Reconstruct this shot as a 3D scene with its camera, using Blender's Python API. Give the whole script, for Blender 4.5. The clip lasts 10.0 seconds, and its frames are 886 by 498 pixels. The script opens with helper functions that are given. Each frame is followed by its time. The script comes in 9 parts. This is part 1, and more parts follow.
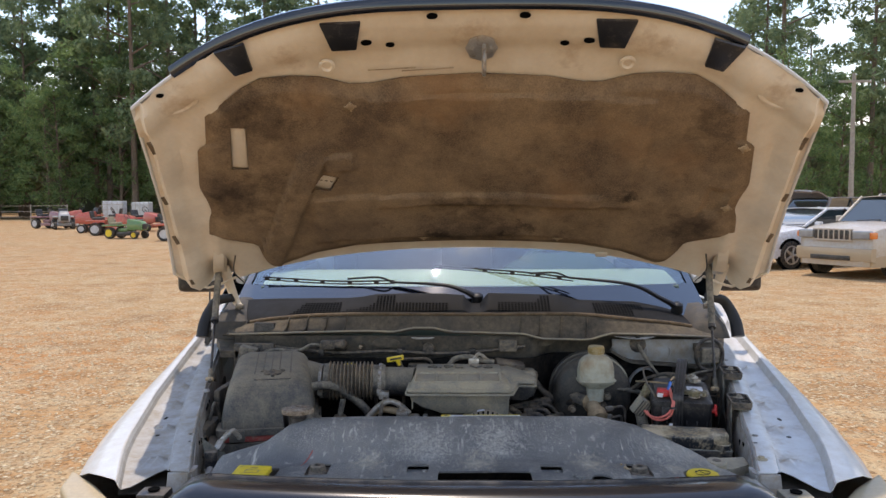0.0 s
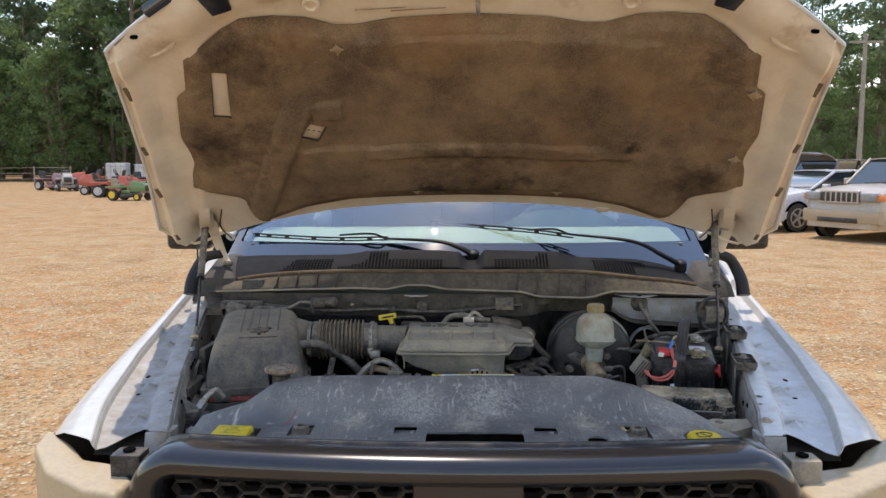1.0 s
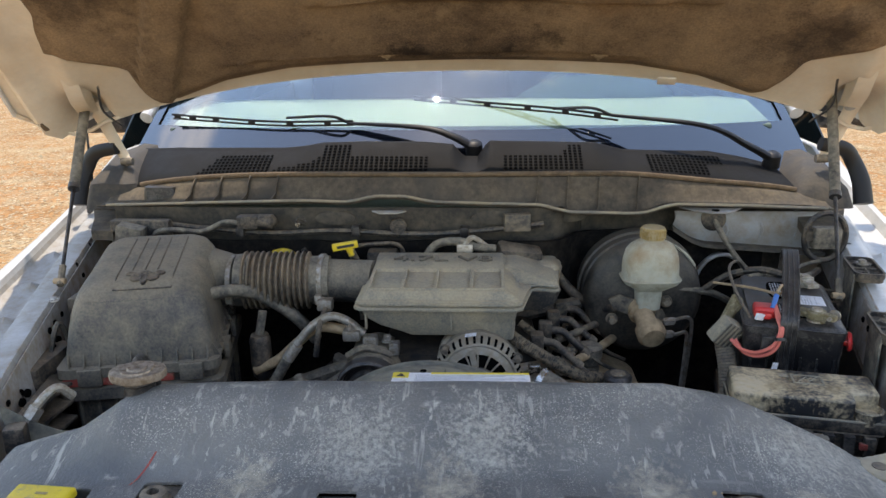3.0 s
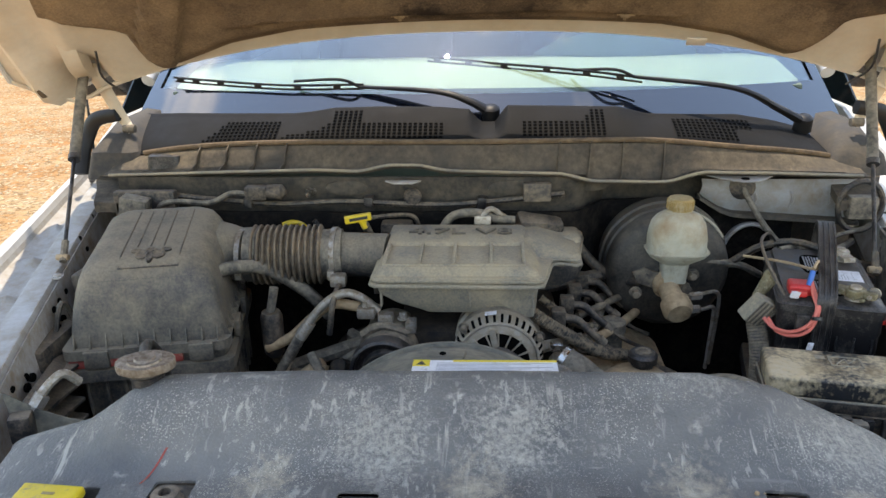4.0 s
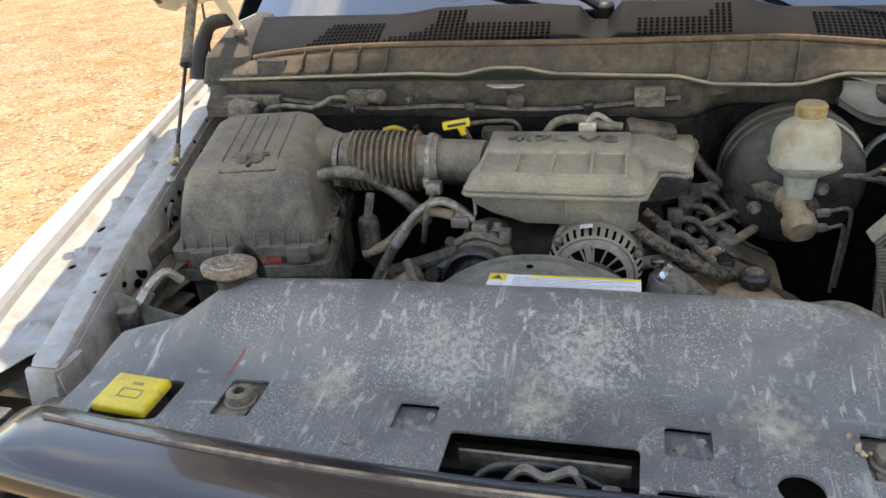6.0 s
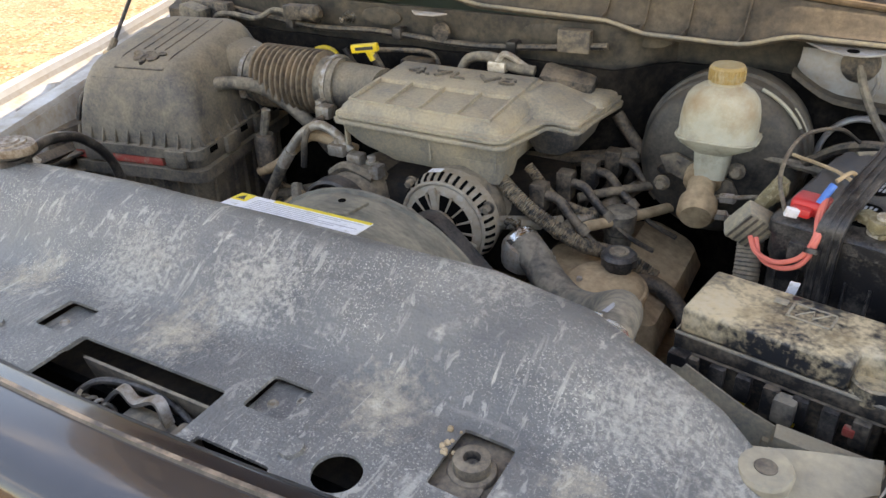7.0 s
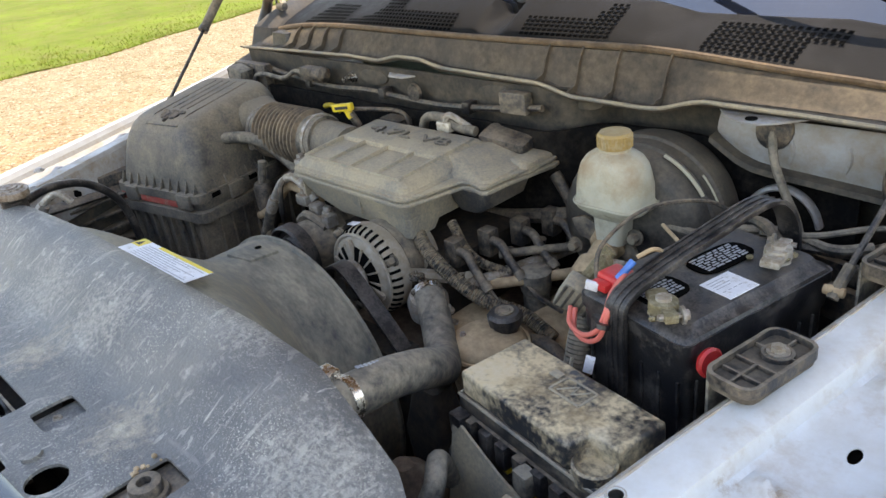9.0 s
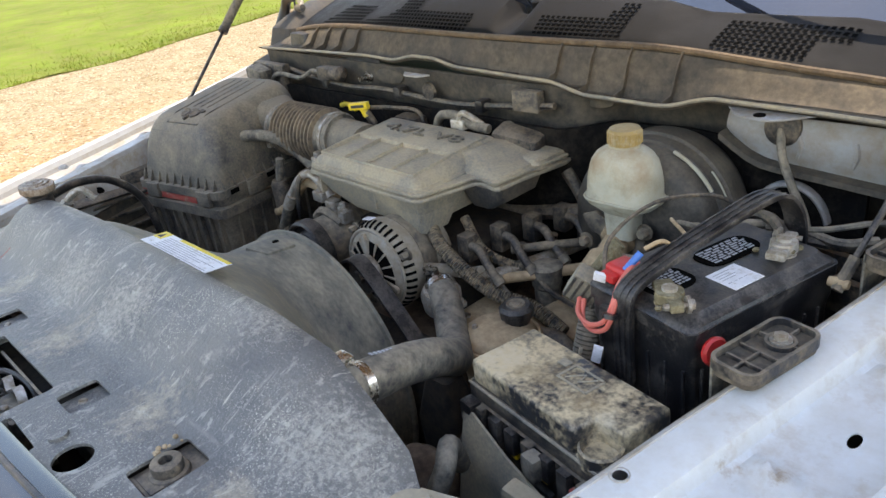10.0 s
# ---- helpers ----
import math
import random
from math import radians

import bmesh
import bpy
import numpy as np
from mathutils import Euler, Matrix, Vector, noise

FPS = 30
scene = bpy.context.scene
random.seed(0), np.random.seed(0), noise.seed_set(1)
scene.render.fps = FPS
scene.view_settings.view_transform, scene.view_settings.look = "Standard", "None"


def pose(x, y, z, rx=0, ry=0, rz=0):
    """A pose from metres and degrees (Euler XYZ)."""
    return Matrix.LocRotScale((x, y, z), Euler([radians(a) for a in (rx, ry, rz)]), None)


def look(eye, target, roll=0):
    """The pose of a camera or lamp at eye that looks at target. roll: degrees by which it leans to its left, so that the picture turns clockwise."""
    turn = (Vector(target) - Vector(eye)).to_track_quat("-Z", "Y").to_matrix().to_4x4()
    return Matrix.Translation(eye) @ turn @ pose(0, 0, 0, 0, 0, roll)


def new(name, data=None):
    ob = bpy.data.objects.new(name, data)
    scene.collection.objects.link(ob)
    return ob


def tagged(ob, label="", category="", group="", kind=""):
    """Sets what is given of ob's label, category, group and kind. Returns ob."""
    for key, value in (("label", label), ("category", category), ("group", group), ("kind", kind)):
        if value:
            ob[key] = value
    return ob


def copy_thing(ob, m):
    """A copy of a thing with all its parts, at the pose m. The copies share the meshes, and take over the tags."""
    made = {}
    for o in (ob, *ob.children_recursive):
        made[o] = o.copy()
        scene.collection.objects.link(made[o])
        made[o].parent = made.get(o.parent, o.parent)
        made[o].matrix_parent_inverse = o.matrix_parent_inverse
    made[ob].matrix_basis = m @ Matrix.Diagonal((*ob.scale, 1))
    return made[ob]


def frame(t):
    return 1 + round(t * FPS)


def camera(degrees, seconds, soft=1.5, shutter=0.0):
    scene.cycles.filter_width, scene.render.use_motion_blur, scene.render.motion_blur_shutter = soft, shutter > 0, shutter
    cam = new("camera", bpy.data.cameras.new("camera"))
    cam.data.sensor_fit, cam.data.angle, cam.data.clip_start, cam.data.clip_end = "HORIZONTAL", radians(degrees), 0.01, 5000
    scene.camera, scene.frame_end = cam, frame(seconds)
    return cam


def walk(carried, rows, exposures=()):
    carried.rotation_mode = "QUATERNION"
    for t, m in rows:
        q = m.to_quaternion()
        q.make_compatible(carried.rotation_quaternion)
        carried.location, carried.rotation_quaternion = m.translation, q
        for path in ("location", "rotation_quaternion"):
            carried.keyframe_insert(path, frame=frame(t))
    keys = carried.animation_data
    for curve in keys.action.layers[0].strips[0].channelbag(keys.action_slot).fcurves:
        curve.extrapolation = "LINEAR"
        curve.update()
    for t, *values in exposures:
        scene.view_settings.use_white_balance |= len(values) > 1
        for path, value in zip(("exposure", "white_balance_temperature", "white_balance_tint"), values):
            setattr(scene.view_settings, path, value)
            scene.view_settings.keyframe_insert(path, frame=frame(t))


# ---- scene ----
cam = camera(59.7, 10.0)
PATH = [
    (0, (-0.033, -1.737, 1.703), (-0.084, 0.258, 1.576), -0.3),
    (0.5, (-0.029, -1.723, 1.693), (-0.088, 0.269, 1.532), -0.3),
    (1, (-0.002, -1.637, 1.668), (-0.065, 0.35, 1.446), -0.2),
    (1.5, (-0.049, -1.383, 1.64), (-0.114, 0.593, 1.338), -0.2),
    (2, (-0.066, -1.186, 1.653), (-0.144, 0.771, 1.246), -0.5),
    (2.5, (0.018, -0.983, 1.65), (-0.079, 0.949, 1.143), -0.8),
    (2.7, (0.052, -0.903, 1.656), (-0.051, 1.019, 1.114), -0.8),
    (4, (0.021, -0.74, 1.685), (-0.104, 1.127, 0.98), -1.3),
    (4.5, (0.021, -0.74, 1.691), (-0.109, 1.115, 0.957), -1.4),
    (5, (0.018, -0.732, 1.687), (-0.112, 1.119, 0.94), -1.5),
    (5.5, (0.018, -0.721, 1.689), (-0.147, 1.117, 0.918), -2.6),
    (5.7, (0.028, -0.718, 1.693), (-0.256, 1.069, 0.841), -4.0),
    (6.8, (0.498, -0.483, 1.574), (-0.306, 1.072, 0.606), -2.2),
    (7, (0.596, -0.423, 1.573), (-0.28, 1.076, 0.58), -2.3),
    (7.5, (0.788, -0.288, 1.562), (-0.279, 1.063, 0.544), -3.4),
    (8, (1.014, -0.25, 1.584), (-0.201, 1.002, 0.605), -5.2),
    (8.5, (1.055, -0.189, 1.611), (-0.248, 1.023, 0.698), -6.7),
    (9, (1.035, -0.164, 1.603), (-0.299, 1.039, 0.724), -7.3),
    (9.5, (1.048, -0.165, 1.601), (-0.305, 1.023, 0.73), -7.5),
    (10, (1.06, -0.182, 1.601), (-0.305, 0.995, 0.734), -7.6),
]
EXPOSURE = [(0, 0.9, 7350, 18), (1, 0.95, 7350, 17), (2, 1.07, 7300, 16), (2.7, 1.2, 7450, 15), (4, 1.55, 7950, 13), (5.5, 1.63, 8050, 13), (7, 2.02, 8900, 18), (8, 2.1, 8650, 16), (8.8, 1.88, 7950, 15), (10, 1.83, 7850, 15)]
walk(cam, [(t, look(eye, target, roll)) for t, eye, target, roll in PATH], EXPOSURE)

# ---------------------------------------------------------------- light
SUN_DIR = Vector((-0.1, 0.28, 1.0)).normalized()
world = bpy.data.worlds.new("sky")
scene.world = world
world.use_nodes = True
wn, wl = world.node_tree.nodes, world.node_tree.links
wn.clear()
w_out = wn.new("ShaderNodeOutputWorld")
w_bg = wn.new("ShaderNodeBackground")
w_sky = wn.new("ShaderNodeTexSky")
w_sky.sky_type = "NISHITA"
w_sky.sun_disc = False
w_sky.sun_elevation = math.asin(SUN_DIR.z)
w_sky.sun_rotation = math.atan2(SUN_DIR.x, SUN_DIR.y)
w_sky.dust_density = 0.15
w_sky.air_density = 1.25
w_sky.ozone_density = 1.6
w_co = wn.new("ShaderNodeTexCoord")
w_map = wn.new("ShaderNodeMapping")
w_map.inputs["Location"].default_value = (1.7, 0.3, 0.9)
w_map.inputs["Scale"].default_value = (1.0, 1.0, 2.6)
w_noise = wn.new("ShaderNodeTexNoise")
w_noise.inputs["Scale"].default_value = 2.3
w_noise.inputs["Detail"].default_value = 9
w_noise.inputs["Roughness"].default_value = 0.56
w_ramp = wn.new("ShaderNodeValToRGB")
w_ramp.color_ramp.elements[0].position = 0.52
w_ramp.color_ramp.elements[1].position = 0.7
w_mix = wn.new("ShaderNodeMix")
w_mix.data_type = "RGBA"
w_mix.inputs["B"].default_value = (7.1, 7.3, 7.7, 1)
wl.new(w_co.outputs["Generated"], w_map.inputs["Vector"])
wl.new(w_map.outputs["Vector"], w_noise.inputs["Vector"])
w_xyz, w_high, w_less = wn.new("ShaderNodeSeparateXYZ"), wn.new("ShaderNodeMapRange"), wn.new("ShaderNodeMath")
w_high.inputs["From Min"].default_value, w_high.inputs["From Max"].default_value = 0.45, 0.85
w_high.inputs["To Max"].default_value = 0.07
w_less.operation = "SUBTRACT"
wl.new(w_co.outputs["Generated"], w_xyz.inputs[0])
wl.new(w_xyz.outputs["Z"], w_high.inputs["Value"])
wl.new(w_noise.outputs["Fac"], w_less.inputs[0])
wl.new(w_high.outputs["Result"], w_less.inputs[1])
wl.new(w_less.outputs[0], w_ramp.inputs["Fac"])
wl.new(w_ramp.outputs["Color"], w_mix.inputs["Factor"])
wl.new(w_sky.outputs["Color"], w_mix.inputs["A"])
wl.new(w_mix.outputs["Result"], w_bg.inputs["Color"])
w_bg.inputs["Strength"].default_value = 0.15
wl.new(w_bg.outputs["Background"], w_out.inputs["Surface"])
sun_data = bpy.data.lights.new("sun", "SUN")
sun_data.energy, sun_data.angle, sun_data.color = 1.75, radians(0.6), (1.0, 0.95, 0.86)
sun = new("sun", sun_data)
sun.matrix_basis = look(SUN_DIR * 50, (0, 0, 0))

# ---------------------------------------------------------------- materials


def mat(name, base, dust=None, amount=0.0, scale=6.0, rough=0.6, metal=0.0, bump=0.15, grain=90.0,
        vary=0.18, stretch=(1, 1, 1), coat=0.0, edge=0.09, dust_rough=0.9, spec=0.5, piece=False, toplit_dust=0.0, speckle=0.07):
    """Base colour with broad variation, a patchy layer of dust or stains, fine grain and relief."""
    m = bpy.data.materials.new(name)
    m.use_nodes = True
    n, l = m.node_tree.nodes, m.node_tree.links
    b = n["Principled BSDF"]
    co = n.new("ShaderNodeTexCoord")
    mp = n.new("ShaderNodeMapping")
    mp.inputs["Scale"].default_value = stretch
    l.new(co.outputs["Object"], mp.inputs["Vector"])

    def tex(s, detail, rgh):
        t = n.new("ShaderNodeTexNoise")
        t.inputs["Scale"].default_value, t.inputs["Detail"].default_value = s, detail
        t.inputs["Roughness"].default_value = rgh
        l.new(mp.outputs["Vector"], t.inputs["Vector"])
        return t.outputs["Fac"]

    def ramp(src, a, c):
        r = n.new("ShaderNodeMapRange")
        r.inputs["From Min"].default_value, r.inputs["From Max"].default_value = a, c
        l.new(src, r.inputs["Value"])
        return r.outputs["Result"]

    def mix(f, a, c):
        x = n.new("ShaderNodeMix")
        x.data_type = "RGBA"
        for sock, v in (("Factor", f), ("A", a), ("B", c)):
            if isinstance(v, (tuple, float, int)):
                x.inputs[sock].default_value = (*v, 1) if isinstance(v, tuple) else v
            else:
                l.new(v, x.inputs[sock])
        return x.outputs["Result"]

    big, fine = tex(scale, 6, 0.62), tex(grain, 4, 0.6)
    lo = tuple(c * (1 - vary) for c in base)
    hi = tuple(min(1, c * (1 + vary)) for c in base)
    colour = mix(ramp(big, 0.3, 0.7), lo, hi)
    if piece:
        info = n.new("ShaderNodeObjectInfo")
        colour = mix(ramp(info.outputs["Random"], -0.6, 1.6), colour, tuple(c * 0.55 for c in base))
    rgh = None
    if dust:
        mid = tex(scale * 3.7, 8, 0.7)
        add = n.new("ShaderNodeMath")
        add.operation = "MULTIPLY_ADD"
        l.new(fine, add.inputs[0])
        add.inputs[1].default_value = 0.35
        l.new(mid, add.inputs[2])
        cut = 0.86 - 0.42 * amount
        lying = add.outputs[0]
        if toplit_dust:  # dust plus painted top light: upward faces paler, sides darker
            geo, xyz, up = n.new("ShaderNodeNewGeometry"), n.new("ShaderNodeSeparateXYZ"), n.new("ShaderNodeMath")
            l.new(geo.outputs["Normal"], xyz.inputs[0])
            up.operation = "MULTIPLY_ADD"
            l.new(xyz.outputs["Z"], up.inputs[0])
            up.inputs[1].default_value = toplit_dust
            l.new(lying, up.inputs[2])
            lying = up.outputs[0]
        f = ramp(lying, cut - edge * 0.9, cut + edge * 0.9)
        colour = mix(f, colour, dust)
        rm = n.new("ShaderNodeMapRange")
        rm.inputs["To Min"].default_value, rm.inputs["To Max"].default_value = rough, dust_rough
        l.new(f, rm.inputs["Value"])
        rgh = rm.outputs["Result"]
        # fine mottling of the dust and grime
        k, sc = n.new("ShaderNodeMapRange"), n.new("ShaderNodeVectorMath")
        k.inputs["From Min"].default_value, k.inputs["From Max"].default_value = 0.3, 0.7
        k.inputs["To Min"].default_value, k.inputs["To Max"].default_value = 1 - speckle, 1 + speckle
        k.clamp = False
        l.new(fine, k.inputs["Value"])
        sc.operation = "SCALE"
        l.new(colour, sc.inputs[0])
        l.new(k.outputs["Result"], sc.inputs["Scale"])
        colour = sc.outputs["Vector"]
    l.new(colour, b.inputs["Base Color"])
    if rgh is not None:
        l.new(rgh, b.inputs["Roughness"])
    else:
        rm = n.new("ShaderNodeMapRange")
        rm.inputs["To Min"].default_value, rm.inputs["To Max"].default_value = rough * 0.85, min(1, rough * 1.15)
        l.new(fine, rm.inputs["Value"])
        l.new(rm.outputs["Result"], b.inputs["Roughness"])
    b.inputs["Metallic"].default_value = metal
    b.inputs["Specular IOR Level"].default_value = spec
    b.inputs["Coat Weight"].default_value = coat
    b.inputs["Coat Roughness"].default_value = 0.06
    if bump:
        bp = n.new("ShaderNodeBump")
        bp.inputs["Strength"].default_value = bump
        bp.inputs["Distance"].default_value = 0.004
        l.new(fine, bp.inputs["Height"])
        l.new(bp.outputs["Normal"], b.inputs["Normal"])
    return m


def scuffed(name, base, dust):
    """Dark plastic with pale scrapes, fine speckle and patches of dried mud."""
    m = bpy.data.materials.new(name)
    m.use_nodes = True
    n, l = m.node_tree.nodes, m.node_tree.links
    b = n["Principled BSDF"]
    co = n.new("ShaderNodeTexCoord")

    def tex(s, stretch, detail, lo, hi, turn=0.0, warp=0.0):
        mp = n.new("ShaderNodeMapping")
        mp.inputs["Scale"].default_value = stretch
        mp.inputs["Rotation"].default_value = (0, 0, radians(turn))
        l.new(co.outputs["Object"], mp.inputs["Vector"])
        t = n.new("ShaderNodeTexNoise")
        t.inputs["Scale"].default_value, t.inputs["Detail"].default_value, t.inputs["Roughness"].default_value = s, detail, 0.6
        t.inputs["Distortion"].default_value = warp
        l.new(mp.outputs["Vector"], t.inputs["Vector"])
        r = n.new("ShaderNodeMapRange")
        r.inputs["From Min"].default_value, r.inputs["From Max"].default_value = lo, hi
        l.new(t.outputs["Fac"], r.inputs["Value"])
        return r.outputs["Result"]

    def op(kind, a, c):
        x = n.new("ShaderNodeMath")
        x.operation, x.use_clamp = kind, True
        for i, v in enumerate((a, c)):
            if isinstance(v, float):
                x.inputs[i].default_value = v
            else:
                l.new(v, x.inputs[i])
        return x.outputs[0]

    area = tex(5, (1, 1, 1), 4, 0.38, 0.62)
    drip = op("MULTIPLY", tex(60, (1, 0.45, 0.5), 7, 0.6, 0.65, 8, 0.4), tex(6, (1, 1, 1), 3, 0.4, 0.58))
    drip2 = op("MULTIPLY", tex(75, (1, 0.35, 0.5), 4, 0.6, 0.645, -20, 0.8), area)
    scratch = op("MULTIPLY", tex(70, (1, 0.07, 0.3), 3, 0.63, 0.7, 32, 0.3), tex(8, (1, 1, 1), 3, 0.42, 0.62))
    scratch2 = op("MULTIPLY", tex(60, (0.08, 1, 0.3), 3, 0.65, 0.71, 14, 0.3), tex(7, (1, 1, 1), 3, 0.42, 0.62))
    speck = op("MULTIPLY", tex(430, (1, 1, 1), 3, 0.565, 0.64), tex(9, (1, 1, 1), 5, 0.4, 0.6))
    mud = op("MULTIPLY", tex(11, (1, 1.6, 1), 7, 0.6, 0.74), tex(120, (1, 1, 1), 5, 0.36, 0.6))
    film = op("MULTIPLY", tex(6, (1, 1.2, 1), 8, 0.3, 0.72), 0.24)
    f = op("MAXIMUM", op("MAXIMUM", op("MULTIPLY", drip, 0.42), op("MULTIPLY", drip2, 0.5)), op("MAXIMUM", op("MULTIPLY", speck, 0.62), mud))
    f = op("MAXIMUM", f, op("MULTIPLY", op("MAXIMUM", scratch, scratch2), 0.6))
    f = op("ADD", f, op("ADD", film, 0.075))
    x = n.new("ShaderNodeMix")
    x.data_type = "RGBA"
    l.new(f, x.inputs["Factor"])
    x.inputs["A"].default_value, x.inputs["B"].default_value = (*base, 1), (*dust, 1)
    l.new(x.outputs["Result"], b.inputs["Base Color"])
    rr = n.new("ShaderNodeMapRange")
    rr.inputs["To Min"].default_value, rr.inputs["To Max"].default_value = 0.4, 0.9
    l.new(f, rr.inputs["Value"])
    l.new(rr.outputs["Result"], b.inputs["Roughness"])
    bp = n.new("ShaderNodeBump")
    bp.inputs["Strength"].default_value, bp.inputs["Distance"].default_value = 0.45, 0.003
    l.new(tex(190, (1, 1, 1), 4, 0.2, 0.8), bp.inputs["Height"])
    l.new(bp.outputs["Normal"], b.inputs["Normal"])
    return m


def stain(m, colour, spots, strength=1.0, scale=40.0, width=0.14, rough=0.9, detail=6):
    """Lays speckled stains, each (x, y, z, radius), over a material."""
    n, l = m.node_tree.nodes, m.node_tree.links
    b = n["Principled BSDF"]
    co, noise_tex = n.new("ShaderNodeTexCoord"), n.new("ShaderNodeTexNoise")
    noise_tex.inputs["Scale"].default_value, noise_tex.inputs["Detail"].default_value = scale, detail
    noise_tex.inputs["Roughness"].default_value = 0.7
    l.new(co.outputs["Object"], noise_tex.inputs["Vector"])
    total = None
    for x, y, z, r in spots:
        d, near = n.new("ShaderNodeVectorMath"), n.new("ShaderNodeMapRange")
        d.operation = "DISTANCE"
        l.new(co.outputs["Object"], d.inputs[0])
        d.inputs[1].default_value = (x, y, z)
        near.inputs["From Min"].default_value, near.inputs["From Max"].default_value = r, r * 0.2
        l.new(d.outputs["Value"], near.inputs["Value"])
        if total is None:
            total = near.outputs["Result"]
        else:
            mx = n.new("ShaderNodeMath")
            mx.operation = "MAXIMUM"
            l.new(total, mx.inputs[0])
            l.new(near.outputs["Result"], mx.inputs[1])
            total = mx.outputs[0]
    half, add, f = n.new("ShaderNodeMath"), n.new("ShaderNodeMath"), n.new("ShaderNodeMapRange")
    half.operation, half.inputs[1].default_value = "MULTIPLY", 0.36
    l.new(total, half.inputs[0])
    add.operation = "ADD"
    l.new(half.outputs[0], add.inputs[0])
    l.new(noise_tex.outputs["Fac"], add.inputs[1])
    f.inputs["From Min"].default_value, f.inputs["From Max"].default_value = 0.86 - width, 0.86 + width
    f.inputs["To Max"].default_value = strength
    l.new(add.outputs[0], f.inputs["Value"])
    x = n.new("ShaderNodeMix")
    x.data_type = "RGBA"
    old = b.inputs["Base Color"].links[0].from_socket
    l.new(f.outputs["Result"], x.inputs["Factor"])
    l.new(old, x.inputs["A"])
    x.inputs["B"].default_value = (*colour, 1)
    l.new(x.outputs["Result"], b.inputs["Base Color"])
    if b.inputs["Roughness"].links:
        g = n.new("ShaderNodeMix")
        g.data_type = "FLOAT"
        l.new(f.outputs["Result"], g.inputs["Factor"])
        l.new(b.inputs["Roughness"].links[0].from_socket, g.inputs["A"])
        g.inputs["B"].default_value = rough
        l.new(g.outputs["Result"], b.inputs["Roughness"])


def glass(name, colour=(0.8, 0.95, 0.93), rough=0.0):
    m = bpy.data.materials.new(name)
    m.use_nodes = True
    b = m.node_tree.nodes["Principled BSDF"]
    b.inputs["Base Color"].default_value = (*colour, 1)
    b.inputs["Roughness"].default_value = rough
    b.inputs["Transmission Weight"].default_value = 1.0
    b.inputs["IOR"].default_value = 1.55
    b.inputs["Coat Weight"].default_value = 0.9
    b.inputs["Coat IOR"].default_value = 1.75
    b.inputs["Coat Roughness"].default_value = 0.0
    return m


DUST = (0.36, 0.27, 0.18)
m_white = mat("white_paint", (0.64, 0.66, 0.665), (0.44, 0.39, 0.32), 0.12, 7, 0.25, bump=0.01, vary=0.03, coat=0.5, edge=0.5, speckle=0.02)
# dusty white paint; its cream tint holds the warm bounce from the ground
m_cream = mat("dusty_bounce_tinted_white", (0.78, 0.71, 0.59), (0.55, 0.41, 0.26), 0.36, 2, 0.5, bump=0.05, vary=0.08, edge=0.45, speckle=0.06)
m_liner = mat("brown_stained_felt", (0.1, 0.07, 0.049), (0.3, 0.205, 0.122), 0.46, 1.3, 0.95, bump=0.5, grain=220, vary=0.5, edge=0.2, spec=0.1)
m_shield = scuffed("scuffed_black_plastic", (0.047, 0.051, 0.058), (0.52, 0.49, 0.42))
m_airbox = mat("dusty_black_plastic", (0.03, 0.032, 0.036), (0.25, 0.212, 0.155), 0.34, 3, 0.42, bump=0.2, grain=200, vary=0.25, edge=0.22, toplit_dust=0.19, speckle=0.05)
m_cover = mat("dusty_grey_plastic", (0.185, 0.178, 0.155), (0.4, 0.335, 0.23), 0.42, 3, 0.45, bump=0.25, grain=220, vary=0.25, edge=0.16, toplit_dust=0.1)
m_black = mat("black_plastic", (0.018, 0.018, 0.02), (0.22, 0.175, 0.125), 0.22, 8, 0.42, bump=0.15, grain=180, vary=0.3, edge=0.18, toplit_dust=0.14)
m_cleanblack = mat("clean_black_plastic", (0.014, 0.014, 0.016), (0.16, 0.14, 0.12), 0.08, 7, 0.3, bump=0.12, grain=300, vary=0.25, edge=0.2, toplit_dust=0.08)
# grime, with the deep bay's shade put into a near-black base
m_deep = mat("grimy_deep_shade_metal", (0.008, 0.0078, 0.0075), (0.06, 0.044, 0.03), 0.26, 10, 0.75, bump=0.3, vary=0.4, edge=0.18, toplit_dust=0.1)
m_rubber = mat("dusty_rubber", (0.045, 0.044, 0.042), (0.27, 0.235, 0.18), 0.36, 10, 0.6, bump=0.2, vary=0.25, edge=0.18, toplit_dust=0.14)
m_tan = mat("dirt_caked_metal", (0.27, 0.19, 0.11), (0.49, 0.365, 0.225), 0.44, 9, 0.8, bump=0.3, vary=0.3, edge=0.2, toplit_dust=0.1)
m_steel = mat("dull_steel", (0.45, 0.43, 0.4), (0.3, 0.24, 0.17), 0.32, 14, 0.4, metal=0.8, bump=0.12, vary=0.15, edge=0.16, toplit_dust=0.1)
m_alu = mat("dusty_aluminium", (0.55, 0.53, 0.49), (0.36, 0.3, 0.22), 0.36, 16, 0.4, metal=0.7, bump=0.2, vary=0.25, edge=0.18, toplit_dust=0.1)
m_altmetal = mat("dust_dulled_casting", (0.4, 0.37, 0.32), (0.33, 0.275, 0.2), 0.46, 14, 0.55, metal=0.35, bump=0.2, vary=0.2, edge=0.2, toplit_dust=0.1)
m_dustmetal = mat("tan_dusted_bracket", (0.27, 0.24, 0.185), (0.42, 0.35, 0.235), 0.46, 7, 0.7, bump=0.15, vary=0.2, edge=0.25)
